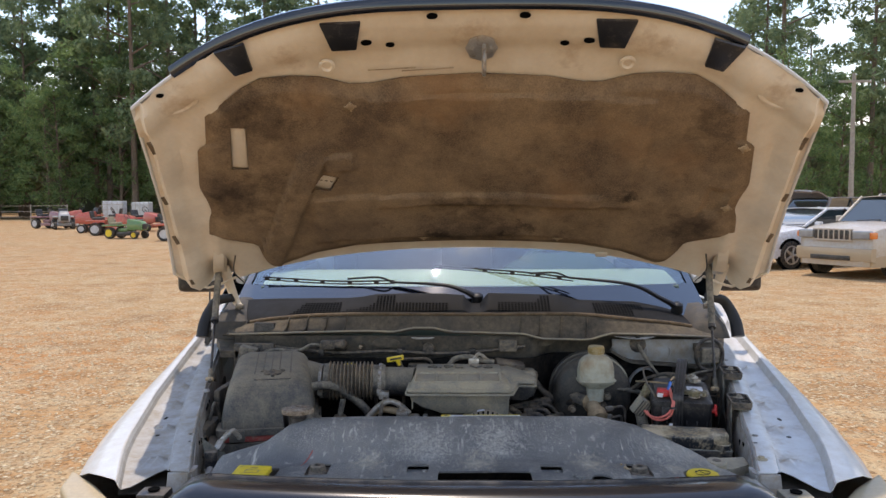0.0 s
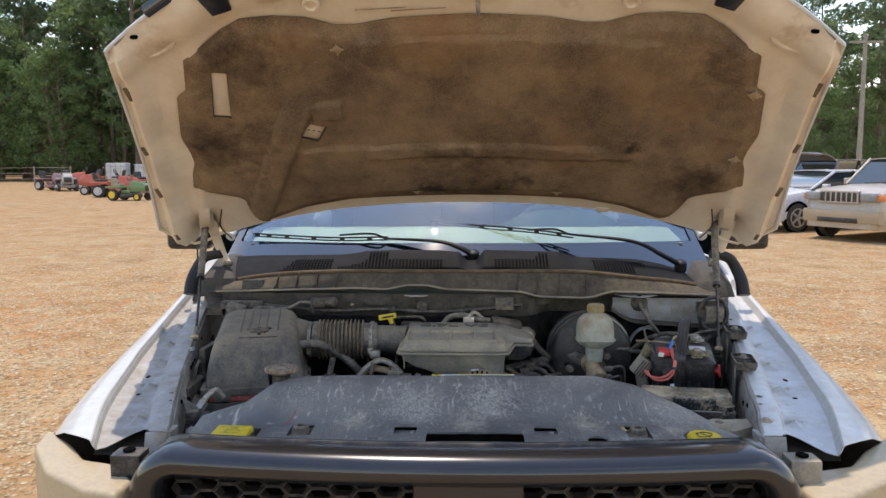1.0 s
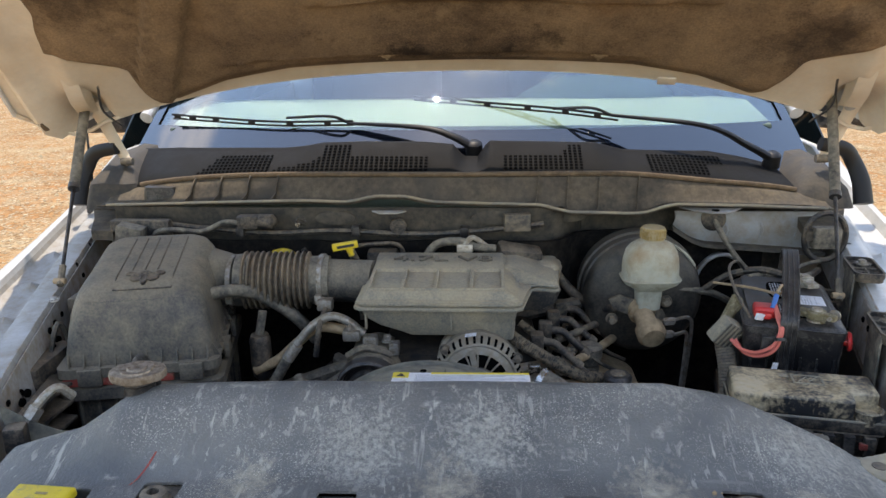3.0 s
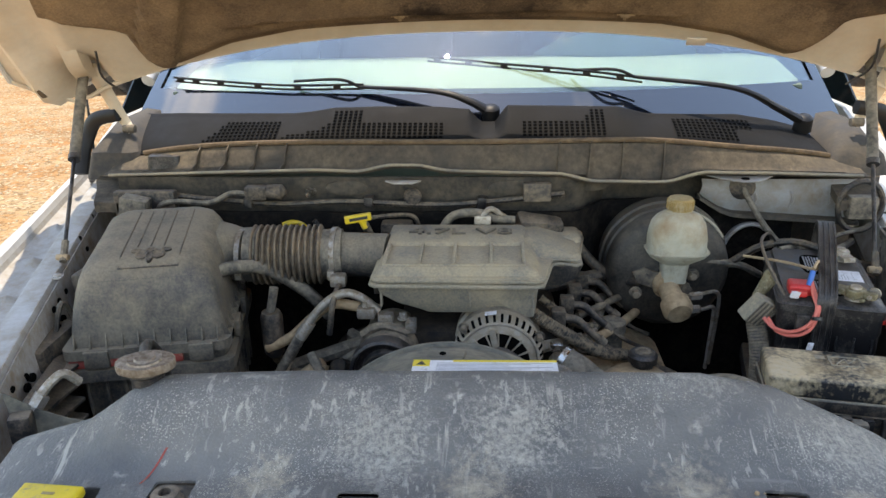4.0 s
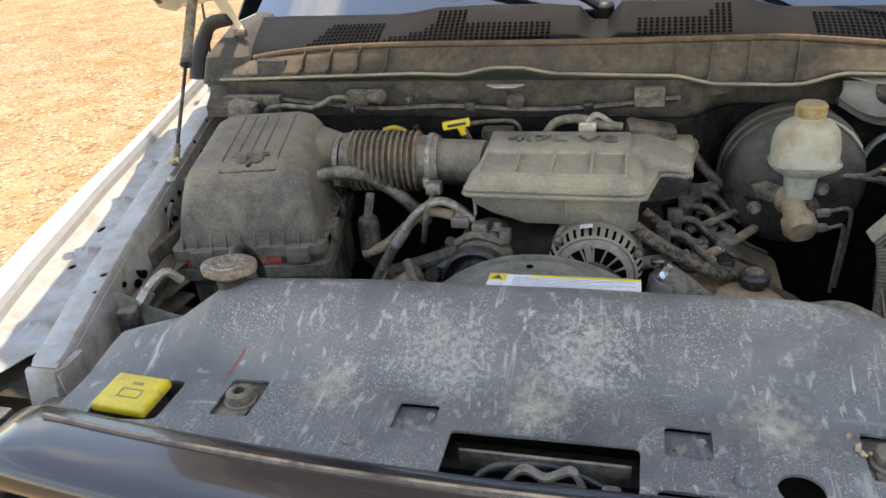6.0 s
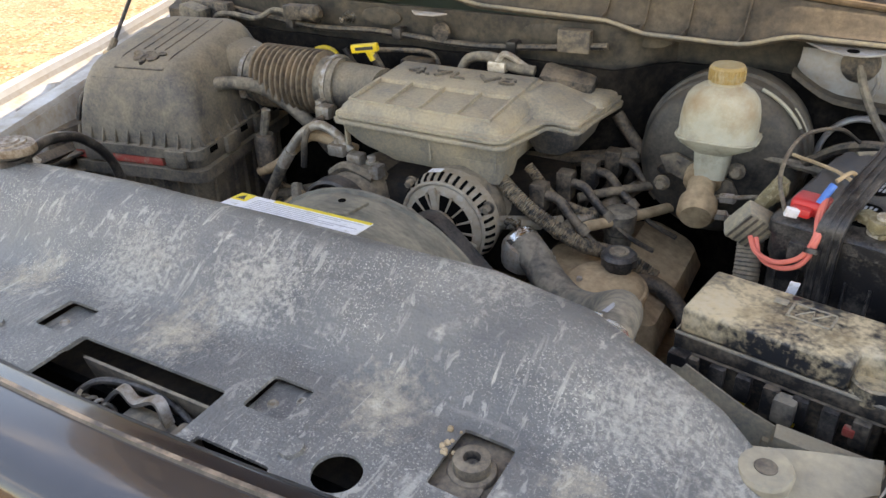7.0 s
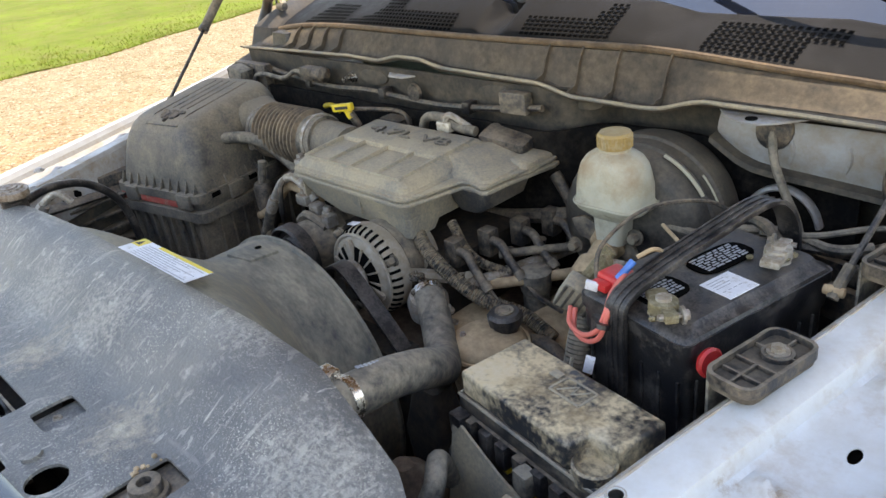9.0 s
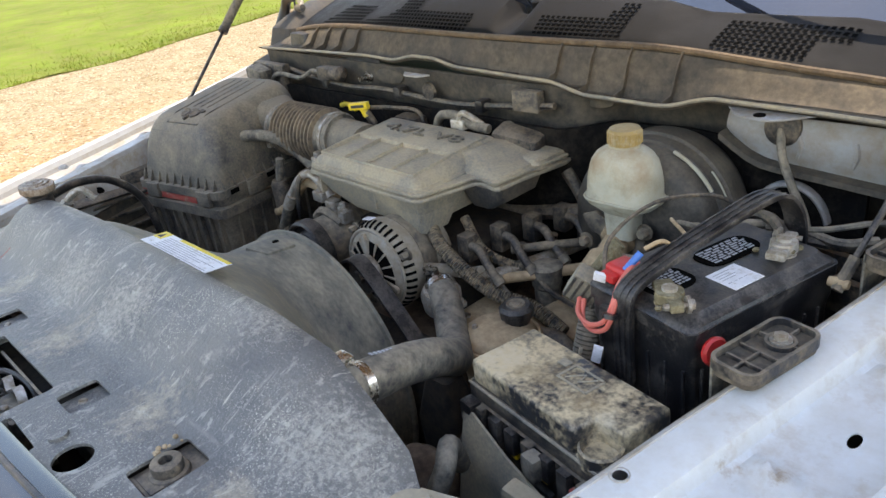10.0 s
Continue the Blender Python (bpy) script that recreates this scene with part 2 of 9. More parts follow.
m_chrome = mat("bright_metal", (0.62, 0.6, 0.57), (0.35, 0.3, 0.22), 0.2, 30, 0.25, metal=1.0, bump=0.05, vary=0.1)
m_gutter = mat("tan_dusted_panel", (0.038, 0.033, 0.028), (0.15, 0.12, 0.084), 0.42, 4, 0.75, bump=0.2, vary=0.3, edge=0.2, toplit_dust=0.06, speckle=0.09)
m_cowl = mat("charcoal_plastic", (0.0085, 0.0088, 0.0095), (0.02, 0.019, 0.018), 0.2, 4, 0.6, bump=0.1, grain=260, vary=0.15, edge=0.3, spec=0.12)
m_wall = mat("grey_bay_metal", (0.028, 0.0265, 0.024), (0.12, 0.1, 0.072), 0.36, 6, 0.65, bump=0.1, vary=0.3, edge=0.2, toplit_dust=0.1)
m_bay = mat("dusty_white_bay_metal", (0.46, 0.46, 0.45), (0.3, 0.24, 0.17), 0.38, 5, 0.45, bump=0.08, vary=0.12, edge=0.18, toplit_dust=0.06)
# near-black for the shaded void low on the firewall
m_void = mat("void_shade_black", (0.007, 0.007, 0.0072), (0.03, 0.025, 0.02), 0.2, 7, 0.95, bump=0.4, vary=0.4, edge=0.2, spec=0.1)
m_ledge = mat("dust_greyed_paint", (0.44, 0.445, 0.445), (0.3, 0.26, 0.2), 0.34, 5, 0.4, bump=0.04, vary=0.1, edge=0.25, toplit_dust=0.04, speckle=0.05)
m_palepanel = mat("pale_grey_paint", (0.33, 0.345, 0.355), (0.22, 0.18, 0.135), 0.34, 5, 0.4, bump=0.05, vary=0.12, edge=0.2, toplit_dust=0.05)
# flat black painting the shade in holes and slots; battery plates are truly black
m_hole = mat("cavity_shade_and_plate_black", (0.004, 0.004, 0.004), rough=0.95, bump=0, spec=0.02)
m_yellow = mat("yellow_plastic", (0.72, 0.52, 0.03), (0.4, 0.3, 0.14), 0.16, 20, 0.42, bump=0.06, vary=0.08)
m_red = mat("red_plastic", (0.55, 0.03, 0.03), (0.35, 0.2, 0.15), 0.1, 20, 0.4, bump=0.04, vary=0.1)
m_redband = mat("faded_red_seal", (0.34, 0.06, 0.045), (0.3, 0.2, 0.15), 0.25, 20, 0.6, vary=0.15)
m_wirered = mat("pink_red_cable", (0.7, 0.17, 0.13), rough=0.4, bump=0.02, vary=0.08)
m_blue = mat("blue_connector", (0.05, 0.17, 0.5), rough=0.4, bump=0.02)
m_label = mat("white_label", (0.72, 0.73, 0.76), (0.45, 0.42, 0.38), 0.15, 30, 0.45, bump=0.02, vary=0.04)
m_labelyellow = mat("yellow_label", (0.75, 0.58, 0.05), rough=0.5, bump=0.02, vary=0.05)
m_ink = mat("label_ink", (0.03, 0.03, 0.03), rough=0.6, bump=0)
m_greyink = mat("grey_print", (0.38, 0.39, 0.42), rough=0.6, bump=0)
m_milk = mat("milky_plastic_tank", (0.5, 0.515, 0.425), (0.36, 0.28, 0.17), 0.2, 7, 0.35, bump=0.06, vary=0.1, edge=0.4, toplit_dust=0.1, speckle=0.08)
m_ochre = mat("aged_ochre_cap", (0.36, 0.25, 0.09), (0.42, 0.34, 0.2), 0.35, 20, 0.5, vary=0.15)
m_fuse = mat("dirt_dusted_lid", (0.024, 0.026, 0.03), (0.56, 0.44, 0.27), 0.44, 2.6, 0.3, bump=0.08, grain=150, vary=0.3, edge=0.1, toplit_dust=0.06)
m_shroud = mat("dusty_shroud_plastic", (0.055, 0.058, 0.056), (0.3, 0.27, 0.2), 0.37, 4, 0.4, bump=0.15, vary=0.3, stretch=(0.6, 1.6, 1), edge=0.24, toplit_dust=0.08)
m_surround = mat("dark_grille_paint", (0.022, 0.024, 0.029), (0.1, 0.1, 0.1), -0.6, 12, 0.22, metal=0.35, bump=0.01, vary=0.1, coat=0.6)
m_lens = mat("yellowed_headlight_lens", (0.42, 0.33, 0.2), (0.5, 0.4, 0.26), 0.4, 5, 0.3, bump=0.03, vary=0.1, coat=0.3, edge=0.3)
m_glass = glass("windshield_glass")
m_carglass = mat("tinted_window_glass", (0.03, 0.045, 0.05), rough=0.04, bump=0, spec=0.9, coat=0.6)
m_frit = mat("black_glass_band", (0.008, 0.011, 0.018), rough=0.02, bump=0, spec=1.0, coat=1.0)
m_dash = mat("pale_green_dashboard", (0.105, 0.145, 0.115), rough=0.7, bump=0.1, vary=0.08)
m_seat = mat("grey_seat_cloth", (0.06, 0.06, 0.058), rough=0.9, bump=0.2)
m_tyre = mat("tyre_rubber", (0.02, 0.02, 0.02), (0.22, 0.16, 0.1), 0.25, 12, 0.85, bump=0.2)
m_bellows = mat("dusty_bellows_rubber", (0.06, 0.05, 0.04), (0.25, 0.19, 0.13), 0.4, 6, 0.65, bump=0.1, vary=0.15, edge=0.2, toplit_dust=0.14)
m_honey = mat("dark_grille_mesh", (0.035, 0.035, 0.037), (0.15, 0.12, 0.09), 0.2, 12, 0.45, bump=0.05, vary=0.2, edge=0.2)
m_strip = mat("brown_weather_strip", (0.1, 0.065, 0.035), (0.2, 0.14, 0.085), 0.3, 6, 0.7, bump=0.15, vary=0.3, edge=0.2)
m_dirty = mat("greasy_cast_metal", (0.06, 0.055, 0.05), (0.27, 0.22, 0.155), 0.36, 9, 0.6, bump=0.25, vary=0.35, edge=0.18, toplit_dust=0.12)
m_crust = mat("corroded_lead", (0.17, 0.14, 0.075), (0.3, 0.26, 0.17), 0.26, 30, 0.7, bump=0.5, grain=260, vary=0.3, edge=0.12)
m_foil = mat("corrugated_loom", (0.035, 0.033, 0.03), (0.23, 0.18, 0.12), 0.5, 20, 0.7, bump=0.3)
m_wiper = mat("black_wiper_paint", (0.011, 0.011, 0.012), rough=0.45, bump=0.05, vary=0.2, spec=0.3)
m_drum = mat("dull_black_drum_paint", (0.016, 0.0165, 0.018), (0.15, 0.13, 0.1), 0.26, 5, 0.4, bump=0.12, grain=160, vary=0.3, edge=0.26, toplit_dust=0.12)
m_rust = mat("rust_brown_metal", (0.075, 0.045, 0.03), (0.2, 0.14, 0.09), 0.35, 12, 0.8, bump=0.3, vary=0.35, edge=0.2)
m_capmetal = mat("tarnished_cap_metal", (0.34, 0.29, 0.24), (0.2, 0.15, 0.105), 0.4, 26, 0.45, metal=0.6, bump=0.2, vary=0.25, edge=0.16)
m_cowlend = mat("dark_dusty_plastic", (0.02, 0.02, 0.021), (0.085, 0.072, 0.056), 0.34, 6, 0.6, bump=0.15, vary=0.3, edge=0.22, toplit_dust=0.08)
m_restdust = mat("dust_filled_plastic", (0.035, 0.032, 0.028), (0.17, 0.135, 0.095), 0.44, 9, 0.8, bump=0.2, vary=0.25, edge=0.2)
m_bug = mat("tinted_acrylic_strip", (0.012, 0.014, 0.02), rough=0.12, bump=0, coat=0.6)

stain(m_shield, (0.55, 0.47, 0.34), [(0.261, 0.028, 1.09, 0.075), (-0.261, 0.03, 1.09, 0.07), (0.454, 0.02, 1.08, 0.05), (0.0, 0.02, 1.09, 0.08)], 0.75, 70, 0.2)
stain(m_shield, (0.42, 0.395, 0.34), [(0.49, 0.12, 1.1, 0.17), (0.577, 0.1, 1.06, 0.12), (0.3, 0.19, 1.15, 0.11), (-0.12, 0.08, 1.11, 0.16), (0.05, 0.1, 1.12, 0.16)], 0.7, 150, 0.1, 0.9, 6)
stain(m_fuse, (0.028, 0.029, 0.031), [(0.1, 0.02, 0.158, 0.07), (0.075, -0.045, 0.15, 0.05), (0.03, 0.045, 0.158, 0.05), (-0.105, 0.05, 0.158, 0.05), (0.1, 0.03, 0.158, 0.045), (-0.05, -0.05, 0.15, 0.05), (0.06, -0.05, 0.15, 0.04)], 0.85, 30, 0.1, 0.4)
stain(m_gutter, (0.06, 0.053, 0.045), [(-0.5, 0.95, 1.26, 0.2), (-0.1, 0.95, 1.26, 0.22), (0.15, 0.95, 1.25, 0.15), (0.45, 0.96, 1.25, 0.14), (0.75, 0.98, 1.24, 0.12)], 0.75, 12, 0.2, 0.8)
stain(m_milk, (0.27, 0.165, 0.075), [(0.403, 0.765, 1.195, 0.085), (0.45, 0.74, 1.16, 0.06), (0.36, 0.745, 1.165, 0.05)], 0.75, 26, 0.2, 0.6)
stain(m_milk, (0.12, 0.09, 0.06), [(0.4, 0.735, 1.08, 0.06), (0.36, 0.74, 1.11, 0.05)], 0.45, 60, 0.14, 0.7)
stain(m_fuse, (0.6, 0.5, 0.35), [(-0.09, -0.03, 0.16, 0.08), (0.09, -0.03, 0.16, 0.06)], 0.9, 45, 0.12)
stain(m_fuse, (0.24, 0.17, 0.09), [(-0.03, 0.0, 0.16, 0.07), (0.05, -0.01, 0.16, 0.05)], 0.8, 35, 0.14)

# ---------------------------------------------------------------- mesh helpers
LOCAL = set()


def thing(name, label, category, at=(0, 0, 0), rz=0, local=False, group="", kind="", ry=0, rx=0):
    e = new(name)
    e.empty_display_size = 0.05
    e.matrix_basis = pose(*at, rx, ry, rz)
    if local:
        LOCAL.add(e.name)
    return tagged(e, label, category, group, kind)


def mesh_of(name, bm, material, smooth=True):
    me = bpy.data.meshes.new(name)
    bmesh.ops.recalc_face_normals(bm, faces=bm.faces[:])
    bm.to_mesh(me)
    bm.free()
    me.materials.append(material)
    if smooth:
        me.polygons.foreach_set("use_smooth", [True] * len(me.polygons))
        me.set_sharp_from_angle(angle=radians(38))
    return me


def part(name, bm, material, parent=None, label="", smooth=True):
    """Links a bmesh as one mesh object under a thing or under a part."""
    ob = new(name, bm if isinstance(bm, bpy.types.Mesh) else mesh_of(name, bm, material, smooth))
    if parent is not None:
        ob.parent = parent
        if parent.type == "EMPTY" and parent.name not in LOCAL:
            ob.matrix_parent_inverse = parent.matrix_basis.inverted()
    if label:
        ob["label"] = label
    return ob


def solo(name, bm, material, label, category, group="", kind="", smooth=True):
    return tagged(part(name, bm, material, None, "", smooth), label, category, group, kind)


def join(*bms):
    out = bms[0]
    for b in bms[1:]:
        me = bpy.data.meshes.new("tmp")
        b.to_mesh(me)
        b.free()
        out.from_mesh(me)
        bpy.data.meshes.remove(me)
    return out


def moved(bm, m):
    bmesh.ops.transform(bm, matrix=m, verts=bm.verts[:])
    return bm


def bevel(bm, w, seg=2, angle=30):
    edges = [e for e in bm.edges if len(e.link_faces) == 2 and e.calc_face_angle(0) > radians(angle)]
    if w > 0 and edges:
        bmesh.ops.bevel(bm, geom=edges, offset=w, segments=seg, affect="EDGES", profile=0.6, clamp_overlap=True)
    return bm


def box(x0, x1, y0, y1, z0, z1, w=0.004, seg=2, taper=1.0):
    """A box; taper narrows its foot."""
    bm = bmesh.new()
    bmesh.ops.create_cube(bm, size=1)
    cx, cy = (x0 + x1) / 2, (y0 + y1) / 2
    for v in bm.verts:
        k = taper if v.co.z < 0 else 1
        v.co = (cx + v.co.x * (x1 - x0) * k, cy + v.co.y * (y1 - y0) * k, (z0 + z1) / 2 + v.co.z * (z1 - z0))
    return bevel(bm, w, seg)


def prism(poly, z0, z1, w=0.003, seg=2):
    """A flat outline (x, y) raised from z0 to z1."""
    bm = bmesh.new()
    lo = [bm.verts.new((x, y, z0)) for x, y in poly]
    hi = [bm.verts.new((x, y, z1)) for x, y in poly]
    bm.faces.new(lo[::-1])
    bm.faces.new(hi)
    for i in range(len(poly)):
        j = (i + 1) % len(poly)
        bm.faces.new((lo[i], lo[j], hi[j], hi[i]))
    bmesh.ops.recalc_face_normals(bm, faces=bm.faces[:])
    return bevel(bm, w, seg)


def loft(sections, closed=True, caps=True):
    bm = bmesh.new()
    rows = [[bm.verts.new(p) for p in s] for s in sections]
    n = len(rows[0])
    for a, b in zip(rows, rows[1:]):
        for i in range(n if closed else n - 1):
            j = (i + 1) % n
            bm.faces.new((a[i], a[j], b[j], b[i]))
    if caps and closed:
        bm.faces.new(rows[0][::-1])
        bm.faces.new(rows[-1])
    bmesh.ops.recalc_face_normals(bm, faces=bm.faces[:])
    return bm


def spline(points, steps=6):
    """A smooth line through the points."""
    p = [Vector(q) for q in points]
    if len(p) < 3:
        return p
    p = [2 * p[0] - p[1], *p, 2 * p[-1] - p[-2]]
    out = []
    for i in range(1, len(p) - 2):
        for k in range(steps):
            t = k / steps
            a, b, c, d = p[i - 1:i + 3]
            out.append(0.5 * (2 * b + (c - a) * t + (2 * a - 5 * b + 4 * c - d) * t * t + (3 * b - a - 3 * c + d) * t ** 3))
    return out + [p[-2]]


def tube(points, r, n=10, steps=6, flat=1.0, ripple=0.0, period=0.008):
    """A round (or flattened) bar along a smooth line; r is one radius, or one at each end; ripple corrugates it."""
    line = spline(points, steps)
    if ripple:
        fine, dist = [], 0.0
        for a, b in zip(line, line[1:]):
            k = max(1, int((b - a).length / (period / 3)))
            fine += [a.lerp(b, i / k) for i in range(k)]
        line = fine + [line[-1]]
    secs, up = [], Vector((0, 0, 1))
    total = len(line) - 1
    for i, c in enumerate(line):
        d = (line[min(i + 1, total)] - line[max(i - 1, 0)]).normalized()
        if abs(d.dot(up)) > 0.98:
            up = Vector((1, 0, 0))
        s = d.cross(up).normalized()
        up = s.cross(d).normalized()
        rr = r if not isinstance(r, tuple) else r[0] + (r[1] - r[0]) * i / total
        if ripple:
            rr += ripple * (1, -1, 0)[i % 3]
        secs.append([c + s * math.cos(a) * rr + up * math.sin(a) * rr * flat for a in np.linspace(0, 2 * math.pi, n, endpoint=False)])
    return loft(secs)


def lathe(profile, at, axis=(0, 0, 1), n=24):
    """A turned shape: radii and heights along an axis."""
    q = Vector((0, 0, 1)).rotation_difference(Vector(axis)).to_matrix()
    secs = []
    for r, z in profile:
        secs.append([Vector(at) + q @ Vector((max(r, 1e-4) * math.cos(a), max(r, 1e-4) * math.sin(a), z)) for a in np.linspace(0, 2 * math.pi, n, endpoint=False)])
    return loft(secs)


def sheet(fn, us, vs, thick=0.0, keep=None):
    """A surface fn(u, v) over a grid, thickened if wanted; keep(u, v) leaves openings."""
    bm = bmesh.new()
    g = [[bm.verts.new(fn(u, v)) for u in us] for v in vs]
    for j in range(len(vs) - 1):
        for i in range(len(us) - 1):
            if keep is None or keep((us[i] + us[i + 1]) / 2, (vs[j] + vs[j + 1]) / 2):
                bm.faces.new((g[j][i], g[j][i + 1], g[j + 1][i + 1], g[j + 1][i]))
    loose = [v for v in bm.verts if not v.link_faces]
    bmesh.ops.delete(bm, geom=loose, context="VERTS")
    bmesh.ops.recalc_face_normals(bm, faces=bm.faces[:])
    if thick:
        bmesh.ops.solidify(bm, geom=bm.faces[:], thickness=thick)
    return bm


def cut(ob, *cutters):
    """Cuts openings out of a mesh for good."""
    for c in cutters:
        me = bpy.data.meshes.new("cutter")
        bmesh.ops.recalc_face_normals(c, faces=c.faces[:])
        c.to_mesh(me)
        c.free()
        tool = new("cutter", me)
        mod = ob.modifiers.new("cut", "BOOLEAN")
        mod.operation, mod.object, mod.solver = "DIFFERENCE", tool, "EXACT"
        done = bpy.data.meshes.new_from_object(ob.evaluated_get(bpy.context.evaluated_depsgraph_get()))
        ob.modifiers.clear()
        ob.data = done
        bpy.data.objects.remove(tool)
    ob.data.polygons.foreach_set("use_smooth", [True] * len(ob.data.polygons))
    ob.data.set_sharp_from_angle(angle=radians(38))
    return ob


def letters(text, size, m, depth=0.001):
    """Raised letters in the built-in font."""
    cu = bpy.data.curves.new("text", "FONT")
    cu.body, cu.size, cu.extrude, cu.align_x, cu.align_y = text, size, depth, "CENTER", "CENTER"
    ob = new("text", cu)
    me = bpy.data.meshes.new_from_object(ob.evaluated_get(bpy.context.evaluated_depsgraph_get()))
    bpy.data.objects.remove(ob)
    bm = bmesh.new()
    bm.from_mesh(me)
    return moved(bm, m)


def hexbolt(at, r, h, axis=(0, 0, 1)):
    return join(lathe([(r, 0), (r, h), (r * 0.8, h * 1.15), (0, h * 1.15)], at, axis, 6), lathe([(r * 1.5, -0.002), (r * 1.5, 0.0015), (0, 0.0015)], at, axis, 16))


def interp(x, xs, ys):
    return float(np.interp(x, xs, ys))


def smooth(x):
    x = min(1, max(0, x))
    return x * x * (3 - 2 * x)


def rounded(x0, x1, y0, y1, z, r, n=6):
    pts = []
    for cx, cy, a0 in ((x1 - r, y1 - r, 0), (x0 + r, y1 - r, 90), (x0 + r, y0 + r, 180), (x1 - r, y0 + r, 270)):
        pts += [(cx + r * math.cos(radians(a0 + 90 * k / n)), cy + r * math.sin(radians(a0 + 90 * k / n)), z) for k in range(n + 1)]
    return pts


def ribbon(points, width, thick, across=(0, 1, 0), steps=6):
    """A flat band along a smooth line, its width lying along one direction."""
    line, secs = spline(points, steps), []
    side = Vector(across).normalized() * width / 2
    for i, c in enumerate(line):
        d = (line[min(i + 1, len(line) - 1)] - line[max(i - 1, 0)]).normalized()
        up = d.cross(side).normalized() * thick / 2
        secs.append([c + side + up, c - side + up, c - side - up, c + side - up])
    return loft(secs)


XC = -0.015  # middle line of the truck

# ---------------------------------------------------------------- ground
def gravel_material():
    """Packed orange earth with pale stones: patches, clumps and single stones at three sizes."""
    m = bpy.data.materials.new("orange_gravel_ground")
    m.use_nodes = True
    n, l = m.node_tree.nodes, m.node_tree.links
    b = n["Principled BSDF"]
    co = n.new("ShaderNodeTexCoord")

    def tex(s, lo, hi, detail=5):
        t = n.new("ShaderNodeTexNoise")
        t.inputs["Scale"].default_value, t.inputs["Detail"].default_value, t.inputs["Roughness"].default_value = s, detail, 0.65
        l.new(co.outputs["Object"], t.inputs["Vector"])
        r = n.new("ShaderNodeMapRange")
        r.inputs["From Min"].default_value, r.inputs["From Max"].default_value = lo, hi
        l.new(t.outputs["Fac"], r.inputs["Value"])
        return r.outputs["Result"]

    def mix(f, a, c):
        x = n.new("ShaderNodeMix")
        x.data_type = "RGBA"
        for sock, v in (("Factor", f), ("A", a), ("B", c)):
            if isinstance(v, tuple):
                x.inputs[sock].default_value = (*v, 1)
            else:
                l.new(v, x.inputs[sock])
        return x.outputs["Result"]

    v = n.new("ShaderNodeTexVoronoi")
    v.inputs["Scale"].default_value = 24
    l.new(co.outputs["Object"], v.inputs["Vector"])
    earth = mix(tex(0.22, 0.35, 0.65), (0.42, 0.19, 0.065), (0.42, 0.27, 0.13))
    earth = mix(tex(2.2, 0.42, 0.66), earth, (0.48, 0.36, 0.21))
    earth = mix(tex(0.9, 0.5, 0.74, 8), earth, (0.25, 0.125, 0.05))
    # a paler strip of crushed stone beside the grass
    off = n.new("ShaderNodeVectorMath")
    off.operation = "DISTANCE"
    off.inputs[1].default_value = (-10.0, 3.2, 0)
    l.new(co.outputs["Object"], off.inputs[0])
    strip = n.new("ShaderNodeMapRange")
    strip.inputs["From Min"].default_value, strip.inputs["From Max"].default_value = 5.6, 3.2
    l.new(off.outputs["Value"], strip.inputs["Value"])
    earth = mix(strip.outputs["Result"], earth, mix(tex(3.0, 0.35, 0.65), (0.29, 0.22, 0.115), (0.41, 0.33, 0.2)))
    sep = n.new("ShaderNodeSeparateColor")
    l.new(v.outputs["Color"], sep.inputs["Color"])
    stone = mix(sep.outputs["Red"], (0.25, 0.14, 0.06), (0.66, 0.54, 0.36))
    dist = n.new("ShaderNodeMapRange")
    dist.inputs["From Min"].default_value, dist.inputs["From Max"].default_value = 0.62, 0.3
    l.new(v.outputs["Distance"], dist.inputs["Value"])
    keep = n.new("ShaderNodeMath")
    keep.operation = "MULTIPLY"
    l.new(dist.outputs["Result"], keep.inputs[0])
    l.new(tex(4.0, 0.36, 0.52), keep.inputs[1])
    colour = mix(keep.outputs[0], earth, stone)
    colour = mix(tex(38, 0.53, 0.7, 4), colour, (0.15, 0.08, 0.035))
    l.new(colour, b.inputs["Base Color"])
    b.inputs["Roughness"].default_value = 0.95
    b.inputs["Specular IOR Level"].default_value = 0.15
    bp = n.new("ShaderNodeBump")
    bp.inputs["Strength"].default_value, bp.inputs["Distance"].default_value = 0.9, 0.02
    l.new(keep.outputs[0], bp.inputs["Height"])
    l.new(bp.outputs["Normal"], b.inputs["Normal"])
    return m


m_gravel = gravel_material()
m_grass = mat("mown_grass", (0.15, 0.195, 0.022), (0.2, 0.17, 0.06), 0.2, 0.8, 0.95, bump=0.5, grain=60, vary=0.3, edge=0.2, spec=0.1)
m_pebble = mat("tan_pebbles", (0.5, 0.36, 0.2), (0.6, 0.5, 0.34), 0.5, 9, 0.9, bump=0.2, vary=0.4, edge=0.2, spec=0.2)


def ground_sheet():
    ring = [-1500, -300, -100, -50, -25, -12, -6, 0, 6, 12, 25, 50, 100, 300, 1500]
    return sheet(lambda x, y: (x, y + 40, 0), ring, ring)


solo("ground", ground_sheet(), m_gravel, "wide yard of orange-tan gravel", "ground", kind="structure")


def grass_edge(y):
    return -9.0 - 0.16 * (y - 3) - 0.12 * math.sin(y * 1.3) - 0.07 * math.sin(y * 3.1)


grass = solo("grass_verge", sheet(lambda u, v: (grass_edge(v) - 16 * u, v, 0.012 + 0.02 * min(1, u * 8) + 0.02 * noise.noise((u * 20, v * 2, 0))),
             list(np.linspace(0, 1, 34)), list(np.linspace(-7, 14, 70)), 0.01), m_grass, "strip of bright green mown grass beside the gravel", "grass", kind="structure")


